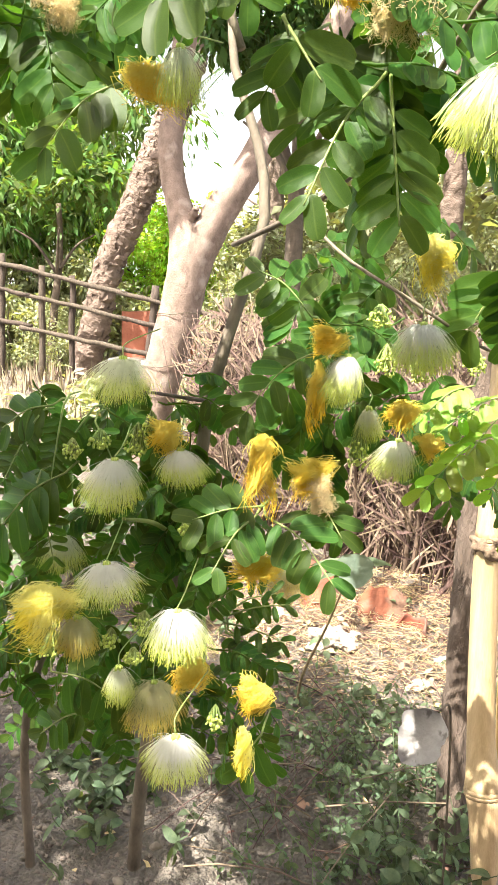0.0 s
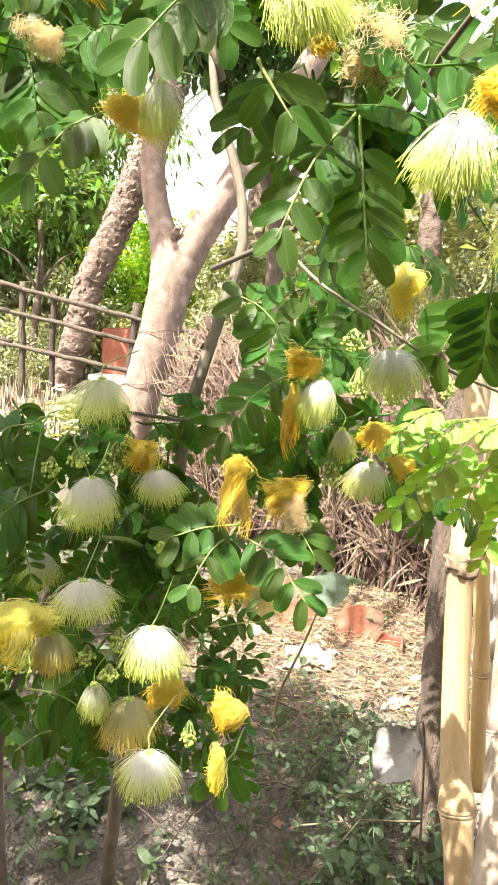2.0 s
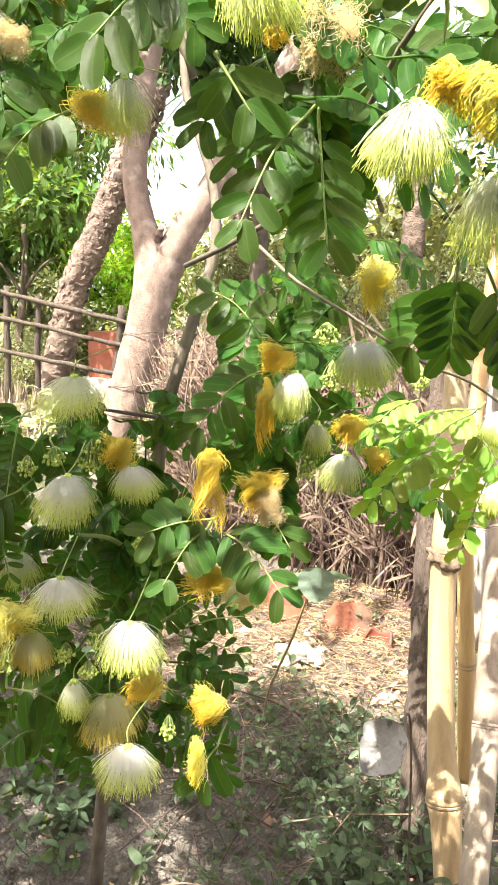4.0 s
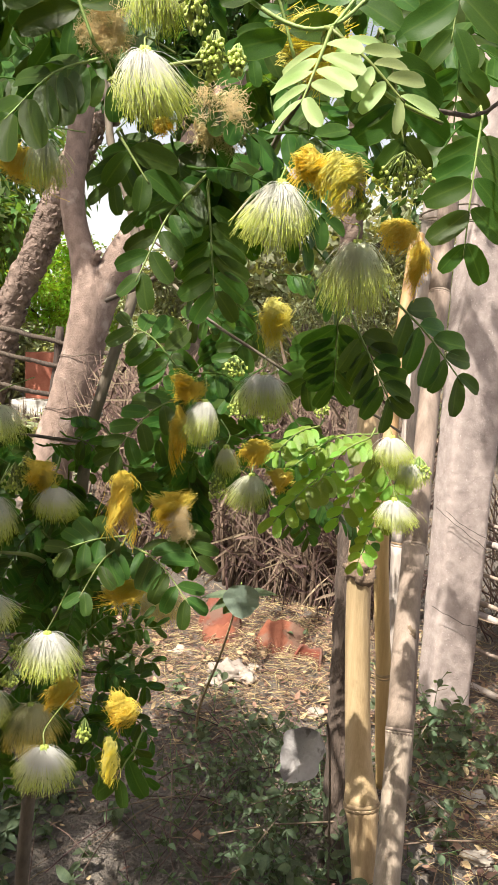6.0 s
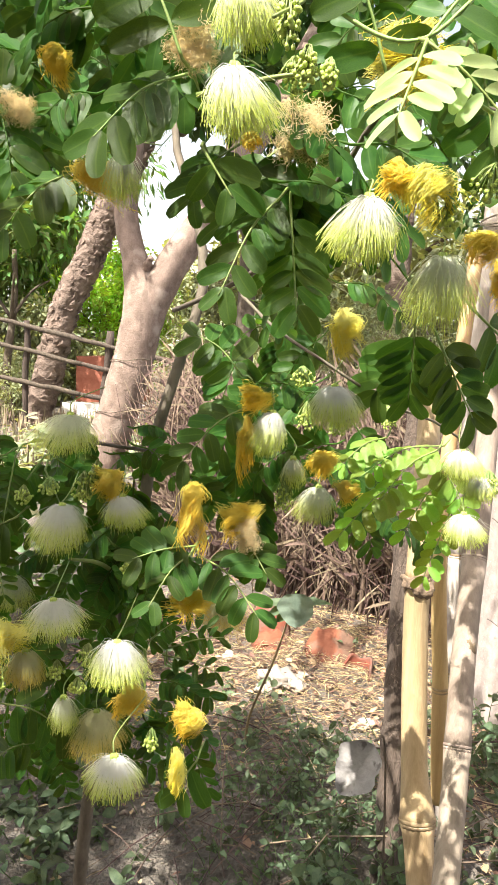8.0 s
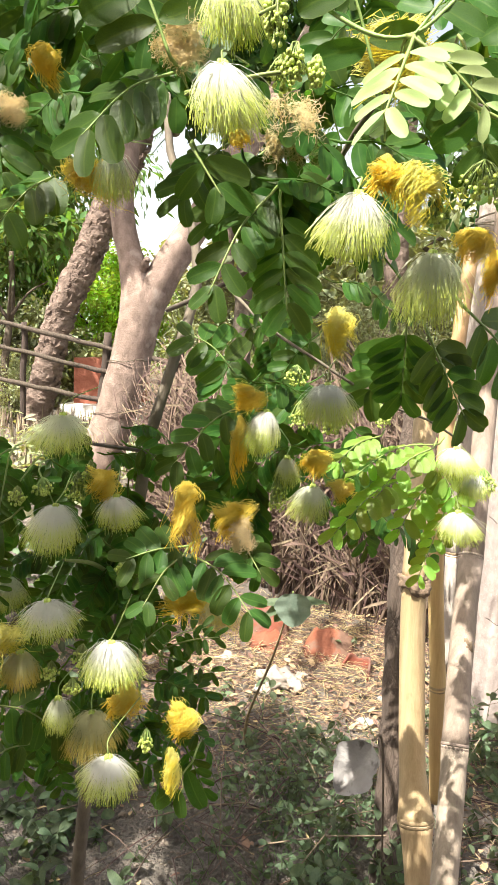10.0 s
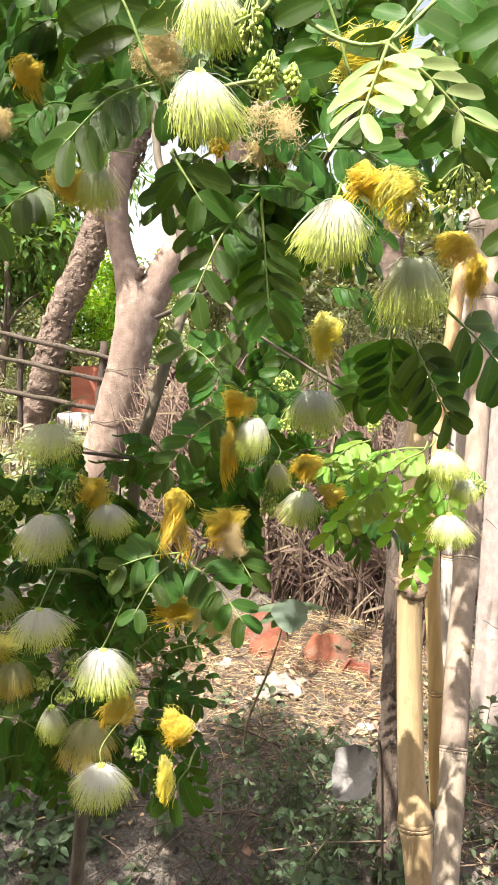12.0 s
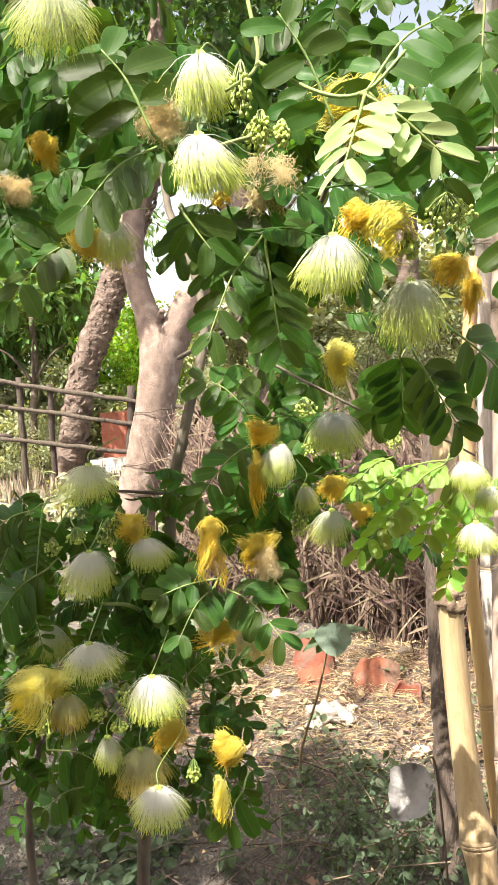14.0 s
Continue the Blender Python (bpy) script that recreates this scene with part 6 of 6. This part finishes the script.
leaf((-0.065, 0.678, 1.013), (-0.043, 0.676, 0.965), 7, 0.020, 0.13, face=(-0.36, -0.79, 0.83), near=False)
leaf((-0.070, 0.669, 1.013), (-0.071, 0.650, 0.954), 6, 0.020, 0.10, face=(-0.55, -0.52, 0.99), near=False)
leaf((0.112, 0.564, 0.702), (0.137, 0.558, 0.654), 5, 0.017, 0.06, face=(-0.26, -1.13, 0.40), near=False)
leaf((-0.146, 0.574, 0.786), (-0.099, 0.578, 0.752), 5, 0.018, 0.07, face=(0.15, -0.58, 0.89), near=False)
leaf((0.027, 0.550, 0.821), (0.042, 0.584, 0.763), 5, 0.016, 0.13, face=(-0.20, -0.62, 0.57), near=False)
leaf((-0.121, 0.553, 0.768), (-0.093, 0.582, 0.725), 6, 0.017, 0.13, face=(-0.08, -0.76, 0.89), near=False)
leaf((-0.017, 0.565, 0.779), (-0.040, 0.536, 0.732), 6, 0.017, 0.14, face=(0.14, -0.90, 0.50), near=False)
leaf((-0.175, 0.622, 0.737), (-0.213, 0.627, 0.697), 6, 0.019, 0.18, face=(-0.05, -0.33, 0.99), near=False)
leaf((-0.028, 0.543, 0.730), (-0.044, 0.548, 0.682), 5, 0.017, 0.15, face=(0.36, -0.52, 0.79), near=False)
leaf((0.010, 0.564, 0.755), (-0.022, 0.550, 0.715), 6, 0.017, 0.17, face=(-0.74, -0.41, 0.50), near=False)
leaf((-0.043, 0.580, 0.830), (-0.053, 0.567, 0.786), 7, 0.017, 0.09, face=(0.40, -0.75, 0.98), near=False)
leaf((0.034, 0.663, 0.833), (-0.018, 0.644, 0.815), 8, 0.019, 0.07, face=(-0.23, -1.17, 0.86), near=False)
leaf((0.093, 0.622, 0.693), (0.136, 0.600, 0.673), 5, 0.018, 0.17, face=(0.72, -0.51, 0.43), near=False)
leaf((0.099, 0.564, 0.707), (0.093, 0.525, 0.667), 6, 0.017, 0.15, face=(-0.80, 0.24, 0.67), near=False)
leaf((0.048, 0.594, 0.843), (0.087, 0.597, 0.812), 5, 0.017, 0.10, face=(-0.21, -0.48, 0.36), near=False)
leaf((0.022, 0.591, 0.688), (0.020, 0.591, 0.641), 8, 0.018, 0.10, face=(0.30, -0.16, 0.71), near=False)
leaf((-0.162, 0.653, 0.786), (-0.207, 0.636, 0.751), 6, 0.019, 0.15, face=(-0.45, -0.34, 0.97), near=False)
leaf((-0.152, 0.575, 0.757), (-0.141, 0.584, 0.694), 7, 0.018, 0.09, face=(-0.70, -0.38, 0.56), near=False)
leaf((0.005, 0.529, 0.812), (0.058, 0.522, 0.801), 6, 0.016, 0.06, face=(-0.17, -0.53, 0.83), near=False)
leaf((0.025, 0.586, 0.836), (-0.003, 0.573, 0.786), 6, 0.017, 0.10, face=(0.24, -1.07, 0.64), near=False)
leaf((0.041, 0.580, 0.824), (0.050, 0.554, 0.785), 7, 0.017, 0.09, face=(0.85, -0.98, 0.48), near=False)
leaf((-0.039, 0.624, 0.688), (-0.002, 0.624, 0.657), 5, 0.019, 0.12, face=(0.58, -1.09, 0.40), near=False)
leaf((-0.003, 0.576, 0.722), (0.033, 0.597, 0.712), 7, 0.017, 0.12, face=(-0.33, -0.69, 0.95), near=False)
leaf((-0.018, 0.651, 0.710), (-0.036, 0.648, 0.661), 5, 0.019, 0.05, face=(0.39, -0.82, 0.40), near=False)
leaf((-0.150, 0.568, 0.684), (-0.197, 0.545, 0.655), 5, 0.018, 0.18, face=(-0.49, -1.28, 0.83), near=False)
leaf((-0.010, 0.598, 0.682), (0.031, 0.600, 0.646), 6, 0.018, 0.15, face=(-0.17, -0.86, 0.56), near=False)
leaf((0.070, 0.549, 0.876), (0.063, 0.515, 0.827), 8, 0.016, 0.05, face=(-0.10, -0.48, 0.92), near=False)
leaf((-0.147, 0.580, 0.698), (-0.109, 0.570, 0.674), 7, 0.018, 0.14, face=(0.02, -0.85, 0.73), near=False)
leaf((0.049, 0.565, 0.748), (0.010, 0.546, 0.716), 8, 0.017, 0.15, face=(-0.74, -0.34, 0.64), near=False)
leaf((-0.059, 0.527, 0.824), (-0.015, 0.510, 0.803), 8, 0.016, 0.05, face=(-0.55, -0.63, 0.83), near=False)
leaf((-0.062, 0.588, 0.681), (-0.030, 0.591, 0.632), 7, 0.018, 0.16, face=(0.04, -0.88, 0.33), near=False)
leaf((0.014, 0.655, 0.670), (0.003, 0.643, 0.611), 8, 0.019, 0.16, face=(0.43, -0.50, 0.50), near=False)
leaf((-0.149, 0.597, 0.795), (-0.174, 0.561, 0.754), 7, 0.018, 0.13, face=(-0.58, -0.80, 0.90), near=False)
leaf((-0.177, 0.642, 0.745), (-0.161, 0.592, 0.683), 6, 0.019, 0.14, face=(-0.17, -0.23, 0.94), near=False)
leaf((-0.029, 0.632, 0.684), (0.013, 0.646, 0.674), 7, 0.019, 0.08, face=(-0.24, -1.24, 0.95), near=False)
leaf((-0.112, 0.627, 0.824), (-0.075, 0.628, 0.790), 7, 0.019, 0.16, face=(-0.19, 0.25, 0.31), near=False)
leaf((-0.112, 0.554, 0.763), (-0.152, 0.568, 0.740), 7, 0.017, 0.09, face=(-0.58, -0.77, 0.65), near=False)
leaf((-0.053, 0.525, 0.788), (-0.064, 0.500, 0.735), 8, 0.016, 0.05, face=(-0.84, -0.24, 0.39), near=False)
leaf((0.027, 0.661, 0.657), (0.082, 0.665, 0.632), 5, 0.019, 0.19, face=(0.41, -0.11, 0.76), near=False)
leaf((0.018, 0.594, 0.801), (0.059, 0.612, 0.791), 7, 0.017, 0.13, face=(-0.29, -1.16, 0.67), near=False)
leaf((0.077, 0.547, 0.777), (0.124, 0.547, 0.766), 7, 0.016, 0.11, face=(-0.19, -0.39, 0.54), near=False)
leaf((-0.103, 0.597, 0.779), (-0.060, 0.613, 0.758), 6, 0.018, 0.19, face=(-0.11, -0.82, 0.71), near=False)
leaf((0.037, 0.664, 0.670), (0.047, 0.681, 0.610), 7, 0.019, 0.19, face=(-0.15, -0.96, 0.92), near=False)
leaf((-0.089, 0.653, 0.713), (-0.107, 0.651, 0.652), 7, 0.019, 0.16, face=(-0.04, -0.12, 0.81), near=False)
leaf((0.415, 0.570, 1.321), (0.383, 0.523, 1.263), 5, 0.032, 0.10, face=(-0.26, -1.18, 0.68), near=False)
leaf((0.394, 0.625, 1.405), (0.450, 0.592, 1.384), 4, 0.034, 0.17, face=(0.52, -0.90, 0.35), near=False)
leaf((0.406, 0.558, 1.381), (0.407, 0.572, 1.295), 5, 0.031, 0.08, face=(-0.15, -0.82, 0.46), near=False)
leaf((0.440, 0.626, 1.404), (0.397, 0.608, 1.351), 4, 0.034, 0.10, face=(-0.44, -0.22, 0.63), near=False)
leaf((0.436, 0.598, 1.407), (0.505, 0.609, 1.381), 4, 0.033, 0.09, face=(-0.56, -0.81, 0.85), near=False)
leaf((0.432, 0.519, 1.342), (0.484, 0.506, 1.310), 4, 0.030, 0.09, face=(0.08, -0.97, 0.57), near=False)
leaf((0.097, 0.742, 1.052), (0.182, 0.711, 1.021), 6, 0.036, 0.19, face=(-0.29, -0.76, 0.85), near=False)
leaf((0.110, 0.724, 0.996), (0.107, 0.707, 0.931), 4, 0.035, 0.16, face=(0.03, -0.67, 0.39), near=False)
leaf((0.154, 0.659, 1.016), (0.153, 0.666, 0.959), 4, 0.032, 0.07, face=(0.65, -0.15, 0.52), near=False)
leaf((0.146, 0.692, 1.063), (0.113, 0.692, 0.993), 6, 0.033, 0.06, face=(0.02, -0.60, 0.69), near=False)
leaf((0.131, 0.719, 0.988), (0.133, 0.691, 0.932), 4, 0.035, 0.19, face=(-0.25, -0.40, 0.41), near=False)
leaf((0.127, 0.746, 1.113), (0.108, 0.724, 1.055), 6, 0.035, 0.10, face=(-0.09, -1.07, 0.65), near=False)
leaf((0.219, 0.966, 1.141), (0.155, 0.914, 1.052), 6, 0.034, 0.11, face=(0.16, -0.63, 0.33), near=False)
leaf((0.112, 1.010, 1.187), (0.199, 1.030, 1.154), 8, 0.035, 0.16, face=(0.30, -1.02, 0.87), near=False)
leaf((0.143, 1.048, 1.141), (0.153, 1.036, 1.048), 8, 0.037, 0.12, face=(0.11, -0.60, 0.49), near=False)
leaf((0.153, 0.970, 1.154), (0.051, 0.992, 1.090), 5, 0.034, 0.17, face=(0.16, -0.98, 0.45), near=False)
leaf((0.232, 1.067, 1.227), (0.335, 1.087, 1.178), 8, 0.037, 0.18, face=(-0.23, -0.53, 0.87), near=False)
leaf((0.180, 0.971, 1.179), (0.173, 0.964, 1.095), 8, 0.034, 0.12, face=(-0.26, -0.63, 0.57), near=False)
leaf((0.212, 0.845, 1.444), (0.317, 0.843, 1.424), 5, 0.043, 0.17, face=(0.03, -1.36, 0.40), near=False)
leaf((0.257, 0.863, 1.466), (0.172, 0.894, 1.432), 6, 0.044, 0.08, face=(0.20, 0.01, 0.76), near=False)
leaf((0.321, 0.818, 1.413), (0.352, 0.754, 1.325), 6, 0.042, 0.15, face=(0.45, -0.36, 0.60), near=False)
leaf((0.233, 0.708, 1.372), (0.254, 0.699, 1.279), 4, 0.037, 0.13, face=(0.19, -0.75, 0.35), near=False)
leaf((0.210, 0.882, 1.467), (0.308, 0.952, 1.410), 6, 0.045, 0.14, face=(-0.08, -0.51, 0.88), near=False)
leaf((0.325, 0.668, 1.330), (0.287, 0.616, 1.280), 6, 0.036, 0.20, face=(0.09, -0.64, 0.96), near=False)
leaf((0.229, 0.783, 1.426), (0.302, 0.763, 1.371), 5, 0.041, 0.10, face=(0.39, -0.85, 0.33), near=False)
leaf((0.211, 0.905, 1.541), (0.179, 0.858, 1.440), 5, 0.045, 0.06, face=(0.34, -0.41, 0.47), near=False)
leaf((0.322, 0.782, 1.409), (0.414, 0.746, 1.371), 4, 0.040, 0.11, face=(-0.13, -0.95, 0.64), near=False)
buds((0.047, 0.471, 0.818), 0.029, 0.024)
buds((0.003, 0.473, 0.811), 0.024, 0.020)
buds((0.027, 0.465, 0.803), 0.024, 0.014)
buds((-0.060, 0.539, 0.960), 0.032, 0.021)
buds((-0.060, 0.489, 0.788), 0.031, 0.026)
buds((0.017, 0.536, 0.988), 0.026, 0.026)
buds((0.199, 0.577, 0.968), 0.029, 0.046)
buds((0.248, 0.571, 1.045), 0.033, 0.028)
buds((0.300, 0.634, 1.048), 0.030, 0.030)
buds((0.054, 0.527, 0.898), 0.020, 0.015)
buds((0.237, 0.247, 1.255), 0.013, 0.019)
leaf((0.189, 0.357, 1.275), (0.242, 0.351, 1.244), 5, 0.022, 0.16, face=(0.51, -0.63, 0.61), near=False)
leaf((0.124, 0.354, 1.319), (0.165, 0.367, 1.294), 5, 0.027, 0.10, face=(0.09, -0.60, 0.38), near=False)
leaf((0.140, 0.353, 1.305), (0.199, 0.370, 1.277), 6, 0.022, 0.18, face=(-0.02, -0.65, 0.74), near=False)
leaf((0.209, 0.353, 1.277), (0.212, 0.393, 1.226), 5, 0.021, 0.06, face=(-0.22, -0.64, 0.49), near=False)
leaf((0.155, 0.358, 1.306), (0.204, 0.362, 1.275), 6, 0.022, 0.16, face=(0.19, 0.09, 0.74), near=False)
leaf((0.177, 0.350, 1.296), (0.125, 0.333, 1.284), 4, 0.021, 0.16, face=(-0.08, -0.80, 0.94), near=False)
leaf((-0.054, 0.716, 0.859), (-0.039, 0.723, 0.806), 6, 0.019, 0.17, face=(-0.34, -0.50, 0.75), near=False)
leaf((-0.106, 0.719, 0.666), (-0.129, 0.757, 0.590), 6, 0.020, 0.06, face=(0.03, -0.16, 0.64), near=False)
leaf((-0.113, 0.676, 0.904), (-0.154, 0.650, 0.882), 6, 0.018, 0.18, face=(0.18, -0.41, 0.46), near=False)
leaf((0.001, 0.664, 0.822), (-0.027, 0.644, 0.780), 6, 0.018, 0.19, face=(-0.04, -0.53, 0.32), near=False)
leaf((-0.132, 0.687, 0.640), (-0.123, 0.681, 0.587), 7, 0.019, 0.17, face=(0.17, -0.46, 0.78), near=False)
leaf((-0.038, 0.748, 0.905), (0.003, 0.772, 0.867), 8, 0.019, 0.15, face=(0.33, -0.35, 0.71), near=False)
leaf((-0.118, 0.766, 0.627), (-0.072, 0.752, 0.580), 8, 0.021, 0.09, face=(-0.46, -0.47, 0.61), near=False)
leaf((-0.113, 0.715, 0.785), (-0.066, 0.710, 0.758), 8, 0.019, 0.14, face=(0.50, -0.54, 0.31), near=False)
leaf((-0.208, 0.672, 0.834), (-0.256, 0.666, 0.799), 7, 0.019, 0.07, face=(0.11, -0.44, 0.63), near=False)
leaf((-0.035, 0.741, 0.919), (-0.080, 0.681, 0.891), 5, 0.019, 0.19, face=(0.76, -0.15, 0.93), near=False)
leaf((0.018, 0.729, 0.649), (0.070, 0.751, 0.609), 7, 0.020, 0.12, face=(-0.29, -0.67, 0.74), near=False)
leaf((-0.064, 0.758, 0.926), (-0.020, 0.766, 0.913), 7, 0.020, 0.06, face=(0.00, -0.83, 0.31), near=False)
leaf((-0.211, 0.765, 0.906), (-0.178, 0.784, 0.863), 5, 0.020, 0.19, face=(0.50, -0.62, 0.81), near=False)
leaf((-0.104, 0.662, 0.844), (-0.131, 0.637, 0.803), 7, 0.018, 0.11, face=(0.46, -0.86, 0.35), near=False)
leaf((-0.187, 0.729, 0.836), (-0.166, 0.732, 0.769), 5, 0.020, 0.12, face=(0.26, -0.18, 0.36), near=False)
leaf((-0.082, 0.634, 0.623), (-0.046, 0.645, 0.571), 6, 0.018, 0.12, face=(-0.07, -1.19, 0.85), near=False)
leaf((-0.002, 0.694, 0.717), (-0.051, 0.695, 0.691), 8, 0.019, 0.11, face=(-0.56, -1.43, 0.99), near=False)
leaf((-0.145, 0.664, 0.793), (-0.190, 0.642, 0.769), 5, 0.018, 0.15, face=(-0.56, -1.08, 0.45), near=False)
leaf((0.005, 0.766, 0.556), (-0.049, 0.720, 0.545), 8, 0.021, 0.09, face=(-0.40, -0.75, 0.63), near=False)
leaf((-0.184, 0.718, 0.891), (-0.140, 0.731, 0.863), 7, 0.019, 0.08, face=(-0.13, -0.82, 0.94), near=False)
leaf((-0.155, 0.662, 0.946), (-0.190, 0.654, 0.909), 7, 0.018, 0.07, face=(0.31, -0.83, 0.32), near=False)
leaf((0.003, 0.669, 0.711), (-0.038, 0.672, 0.684), 8, 0.018, 0.05, face=(-0.05, -0.50, 0.99), near=False)
leaf((-0.057, 0.784, 0.878), (-0.013, 0.776, 0.824), 8, 0.020, 0.06, face=(-0.22, -0.63, 0.63), near=False)
leaf((-0.193, 0.722, 0.737), (-0.237, 0.666, 0.729), 6, 0.020, 0.08, face=(-0.09, -0.00, 0.40), near=False)
leaf((-0.129, 0.730, 0.757), (-0.112, 0.693, 0.697), 7, 0.020, 0.10, face=(-0.06, -0.49, 0.55), near=False)
leaf((-0.158, 0.610, 0.722), (-0.191, 0.586, 0.683), 8, 0.017, 0.11, face=(-0.46, -0.99, 0.95), near=False)
leaf((-0.020, 0.669, 0.832), (0.030, 0.675, 0.822), 6, 0.018, 0.15, face=(-0.15, -0.60, 0.45), near=False)
leaf((-0.180, 0.766, 0.648), (-0.234, 0.725, 0.613), 6, 0.021, 0.13, face=(-0.61, -0.48, 0.37), near=False)
leaf((-0.089, 0.751, 0.794), (-0.137, 0.756, 0.766), 5, 0.020, 0.19, face=(0.16, -0.73, 0.65), near=False)
leaf((0.019, 0.624, 0.637), (0.069, 0.631, 0.627), 5, 0.017, 0.11, face=(0.35, -0.54, 0.62), near=False)
leaf((-0.063, 0.668, 0.842), (-0.099, 0.654, 0.798), 5, 0.018, 0.08, face=(0.24, -0.75, 0.32), near=False)
leaf((-0.202, 0.803, 0.895), (-0.236, 0.761, 0.865), 5, 0.021, 0.12, face=(0.17, -0.23, 0.63), near=False)
leaf((-0.136, 0.678, 0.928), (-0.171, 0.664, 0.906), 6, 0.018, 0.18, face=(-0.27, -0.64, 0.55), near=False)
leaf((-0.149, 0.734, 0.591), (-0.125, 0.700, 0.541), 5, 0.021, 0.14, face=(-0.12, -0.73, 0.43), near=False)
leaf((-0.246, 0.755, 0.877), (-0.291, 0.699, 0.869), 5, 0.020, 0.19, face=(0.06, -0.59, 0.44), near=False)
leaf((-0.076, 0.699, 0.696), (-0.094, 0.646, 0.642), 8, 0.019, 0.20, face=(-0.80, -0.70, 0.79), near=False)
leaf((-0.192, 0.709, 0.876), (-0.219, 0.685, 0.840), 8, 0.019, 0.07, face=(-0.02, -0.31, 0.99), near=False)
leaf((-0.054, 0.722, 0.773), (0.002, 0.673, 0.751), 6, 0.019, 0.16, face=(0.28, 0.20, 0.40), near=False)
leaf((-0.178, 0.704, 0.803), (-0.150, 0.669, 0.757), 7, 0.019, 0.10, face=(0.30, -0.52, 0.82), near=False)
leaf((-0.066, 0.701, 0.909), (-0.065, 0.681, 0.862), 7, 0.018, 0.17, face=(-0.37, -0.47, 0.89), near=False)
leaf((-0.173, 0.706, 0.580), (-0.217, 0.684, 0.551), 5, 0.020, 0.16, face=(0.37, -0.84, 0.95), near=False)
leaf((-0.187, 0.627, 0.833), (-0.188, 0.615, 0.786), 6, 0.018, 0.16, face=(0.76, -0.89, 0.72), near=False)
leaf((-0.205, 0.662, 0.698), (-0.162, 0.678, 0.667), 8, 0.019, 0.15, face=(0.04, -0.15, 0.55), near=False)
leaf((-0.029, 0.697, 0.876), (0.008, 0.666, 0.841), 5, 0.018, 0.06, face=(-0.28, -0.48, 0.48), near=False)
leaf((-0.094, 0.716, 0.938), (-0.141, 0.741, 0.904), 8, 0.019, 0.13, face=(0.63, -0.27, 0.40), near=False)
leaf((-0.218, 0.696, 0.624), (-0.164, 0.707, 0.613), 6, 0.020, 0.19, face=(-0.33, -0.95, 0.53), near=False)
leaf((-0.014, 0.700, 0.646), (-0.004, 0.675, 0.585), 8, 0.019, 0.10, face=(-0.33, -0.37, 0.84), near=False)
leaf((0.002, 0.654, 0.720), (0.003, 0.667, 0.664), 8, 0.018, 0.18, face=(0.23, -0.56, 0.77), near=False)
leaf((0.006, 0.758, 0.674), (-0.054, 0.740, 0.651), 7, 0.020, 0.17, face=(0.14, -0.50, 0.77), near=False)
leaf((-0.028, 0.775, 0.726), (-0.035, 0.784, 0.663), 7, 0.020, 0.10, face=(0.37, -0.22, 0.64), near=False)
leaf((-0.241, 0.807, 1.471), (-0.169, 0.792, 1.445), 4, 0.032, 0.06, face=(-0.17, -0.10, 0.43), near=False)
leaf((-0.268, 0.865, 1.533), (-0.255, 0.870, 1.468), 4, 0.033, 0.10, face=(-0.01, -0.26, 0.67), near=False)
leaf((-0.108, 0.847, 1.493), (-0.068, 0.832, 1.436), 5, 0.032, 0.19, face=(-0.09, -0.73, 0.72), near=False)
leaf((-0.226, 0.804, 1.474), (-0.220, 0.774, 1.405), 6, 0.031, 0.06, face=(-0.33, -0.85, 0.85), near=False)
leaf((-0.207, 1.027, 1.516), (-0.264, 1.045, 1.463), 6, 0.039, 0.08, face=(-0.45, -0.54, 0.36), near=False)
leaf((-0.296, 0.986, 1.570), (-0.361, 0.945, 1.518), 6, 0.037, 0.15, face=(-0.06, -0.96, 0.37), near=False)
leaf((-0.233, 0.783, 1.486), (-0.172, 0.780, 1.452), 4, 0.031, 0.13, face=(0.42, -0.14, 0.48), near=False)
leaf((-0.285, 0.979, 1.546), (-0.207, 0.965, 1.516), 5, 0.037, 0.11, face=(0.32, -0.54, 0.93), near=False)
leaf((-0.295, 1.017, 1.558), (-0.211, 1.038, 1.527), 5, 0.039, 0.18, face=(0.28, -0.73, 0.49), near=False)
leaf((-0.344, 0.984, 1.503), (-0.410, 1.012, 1.475), 4, 0.038, 0.15, face=(-0.53, -0.82, 0.81), near=False)
leaf((-0.257, 0.928, 1.422), (-0.297, 0.930, 1.363), 4, 0.036, 0.07, face=(-0.04, -1.14, 0.42), near=False)
leaf((-0.214, 0.923, 1.399), (-0.292, 0.918, 1.362), 5, 0.036, 0.08, face=(-0.97, -0.10, 0.85), near=False)
leaf((-0.247, 0.851, 1.406), (-0.298, 0.838, 1.365), 6, 0.033, 0.10, face=(0.39, -0.55, 0.90), near=False)
leaf((-0.219, 0.973, 1.513), (-0.158, 1.013, 1.459), 6, 0.037, 0.12, face=(0.19, -0.66, 0.76), near=False)
leaf((0.358, 0.653, 1.018), (0.294, 0.601, 0.965), 8, 0.022, young=2, face=(-0.3,-0.5,0.8))
buds((0.406, 0.620, 0.987), 0.036, 0.030)
leaf((-0.036, 0.521, 0.711), (-0.082, 0.509, 0.688), 5, 0.022)
leaf((0.192, 0.440, 1.270), (0.154, 0.418, 1.207), 6, 0.027)
leaf((0.209, 0.441, 1.267), (0.227, 0.422, 1.189), 6, 0.027)
leaf((0.169, 0.397, 1.262), (0.137, 0.378, 1.218), 5, 0.026)
leaf((0.220, 0.481, 1.255), (0.186, 0.457, 1.174), 6, 0.027)
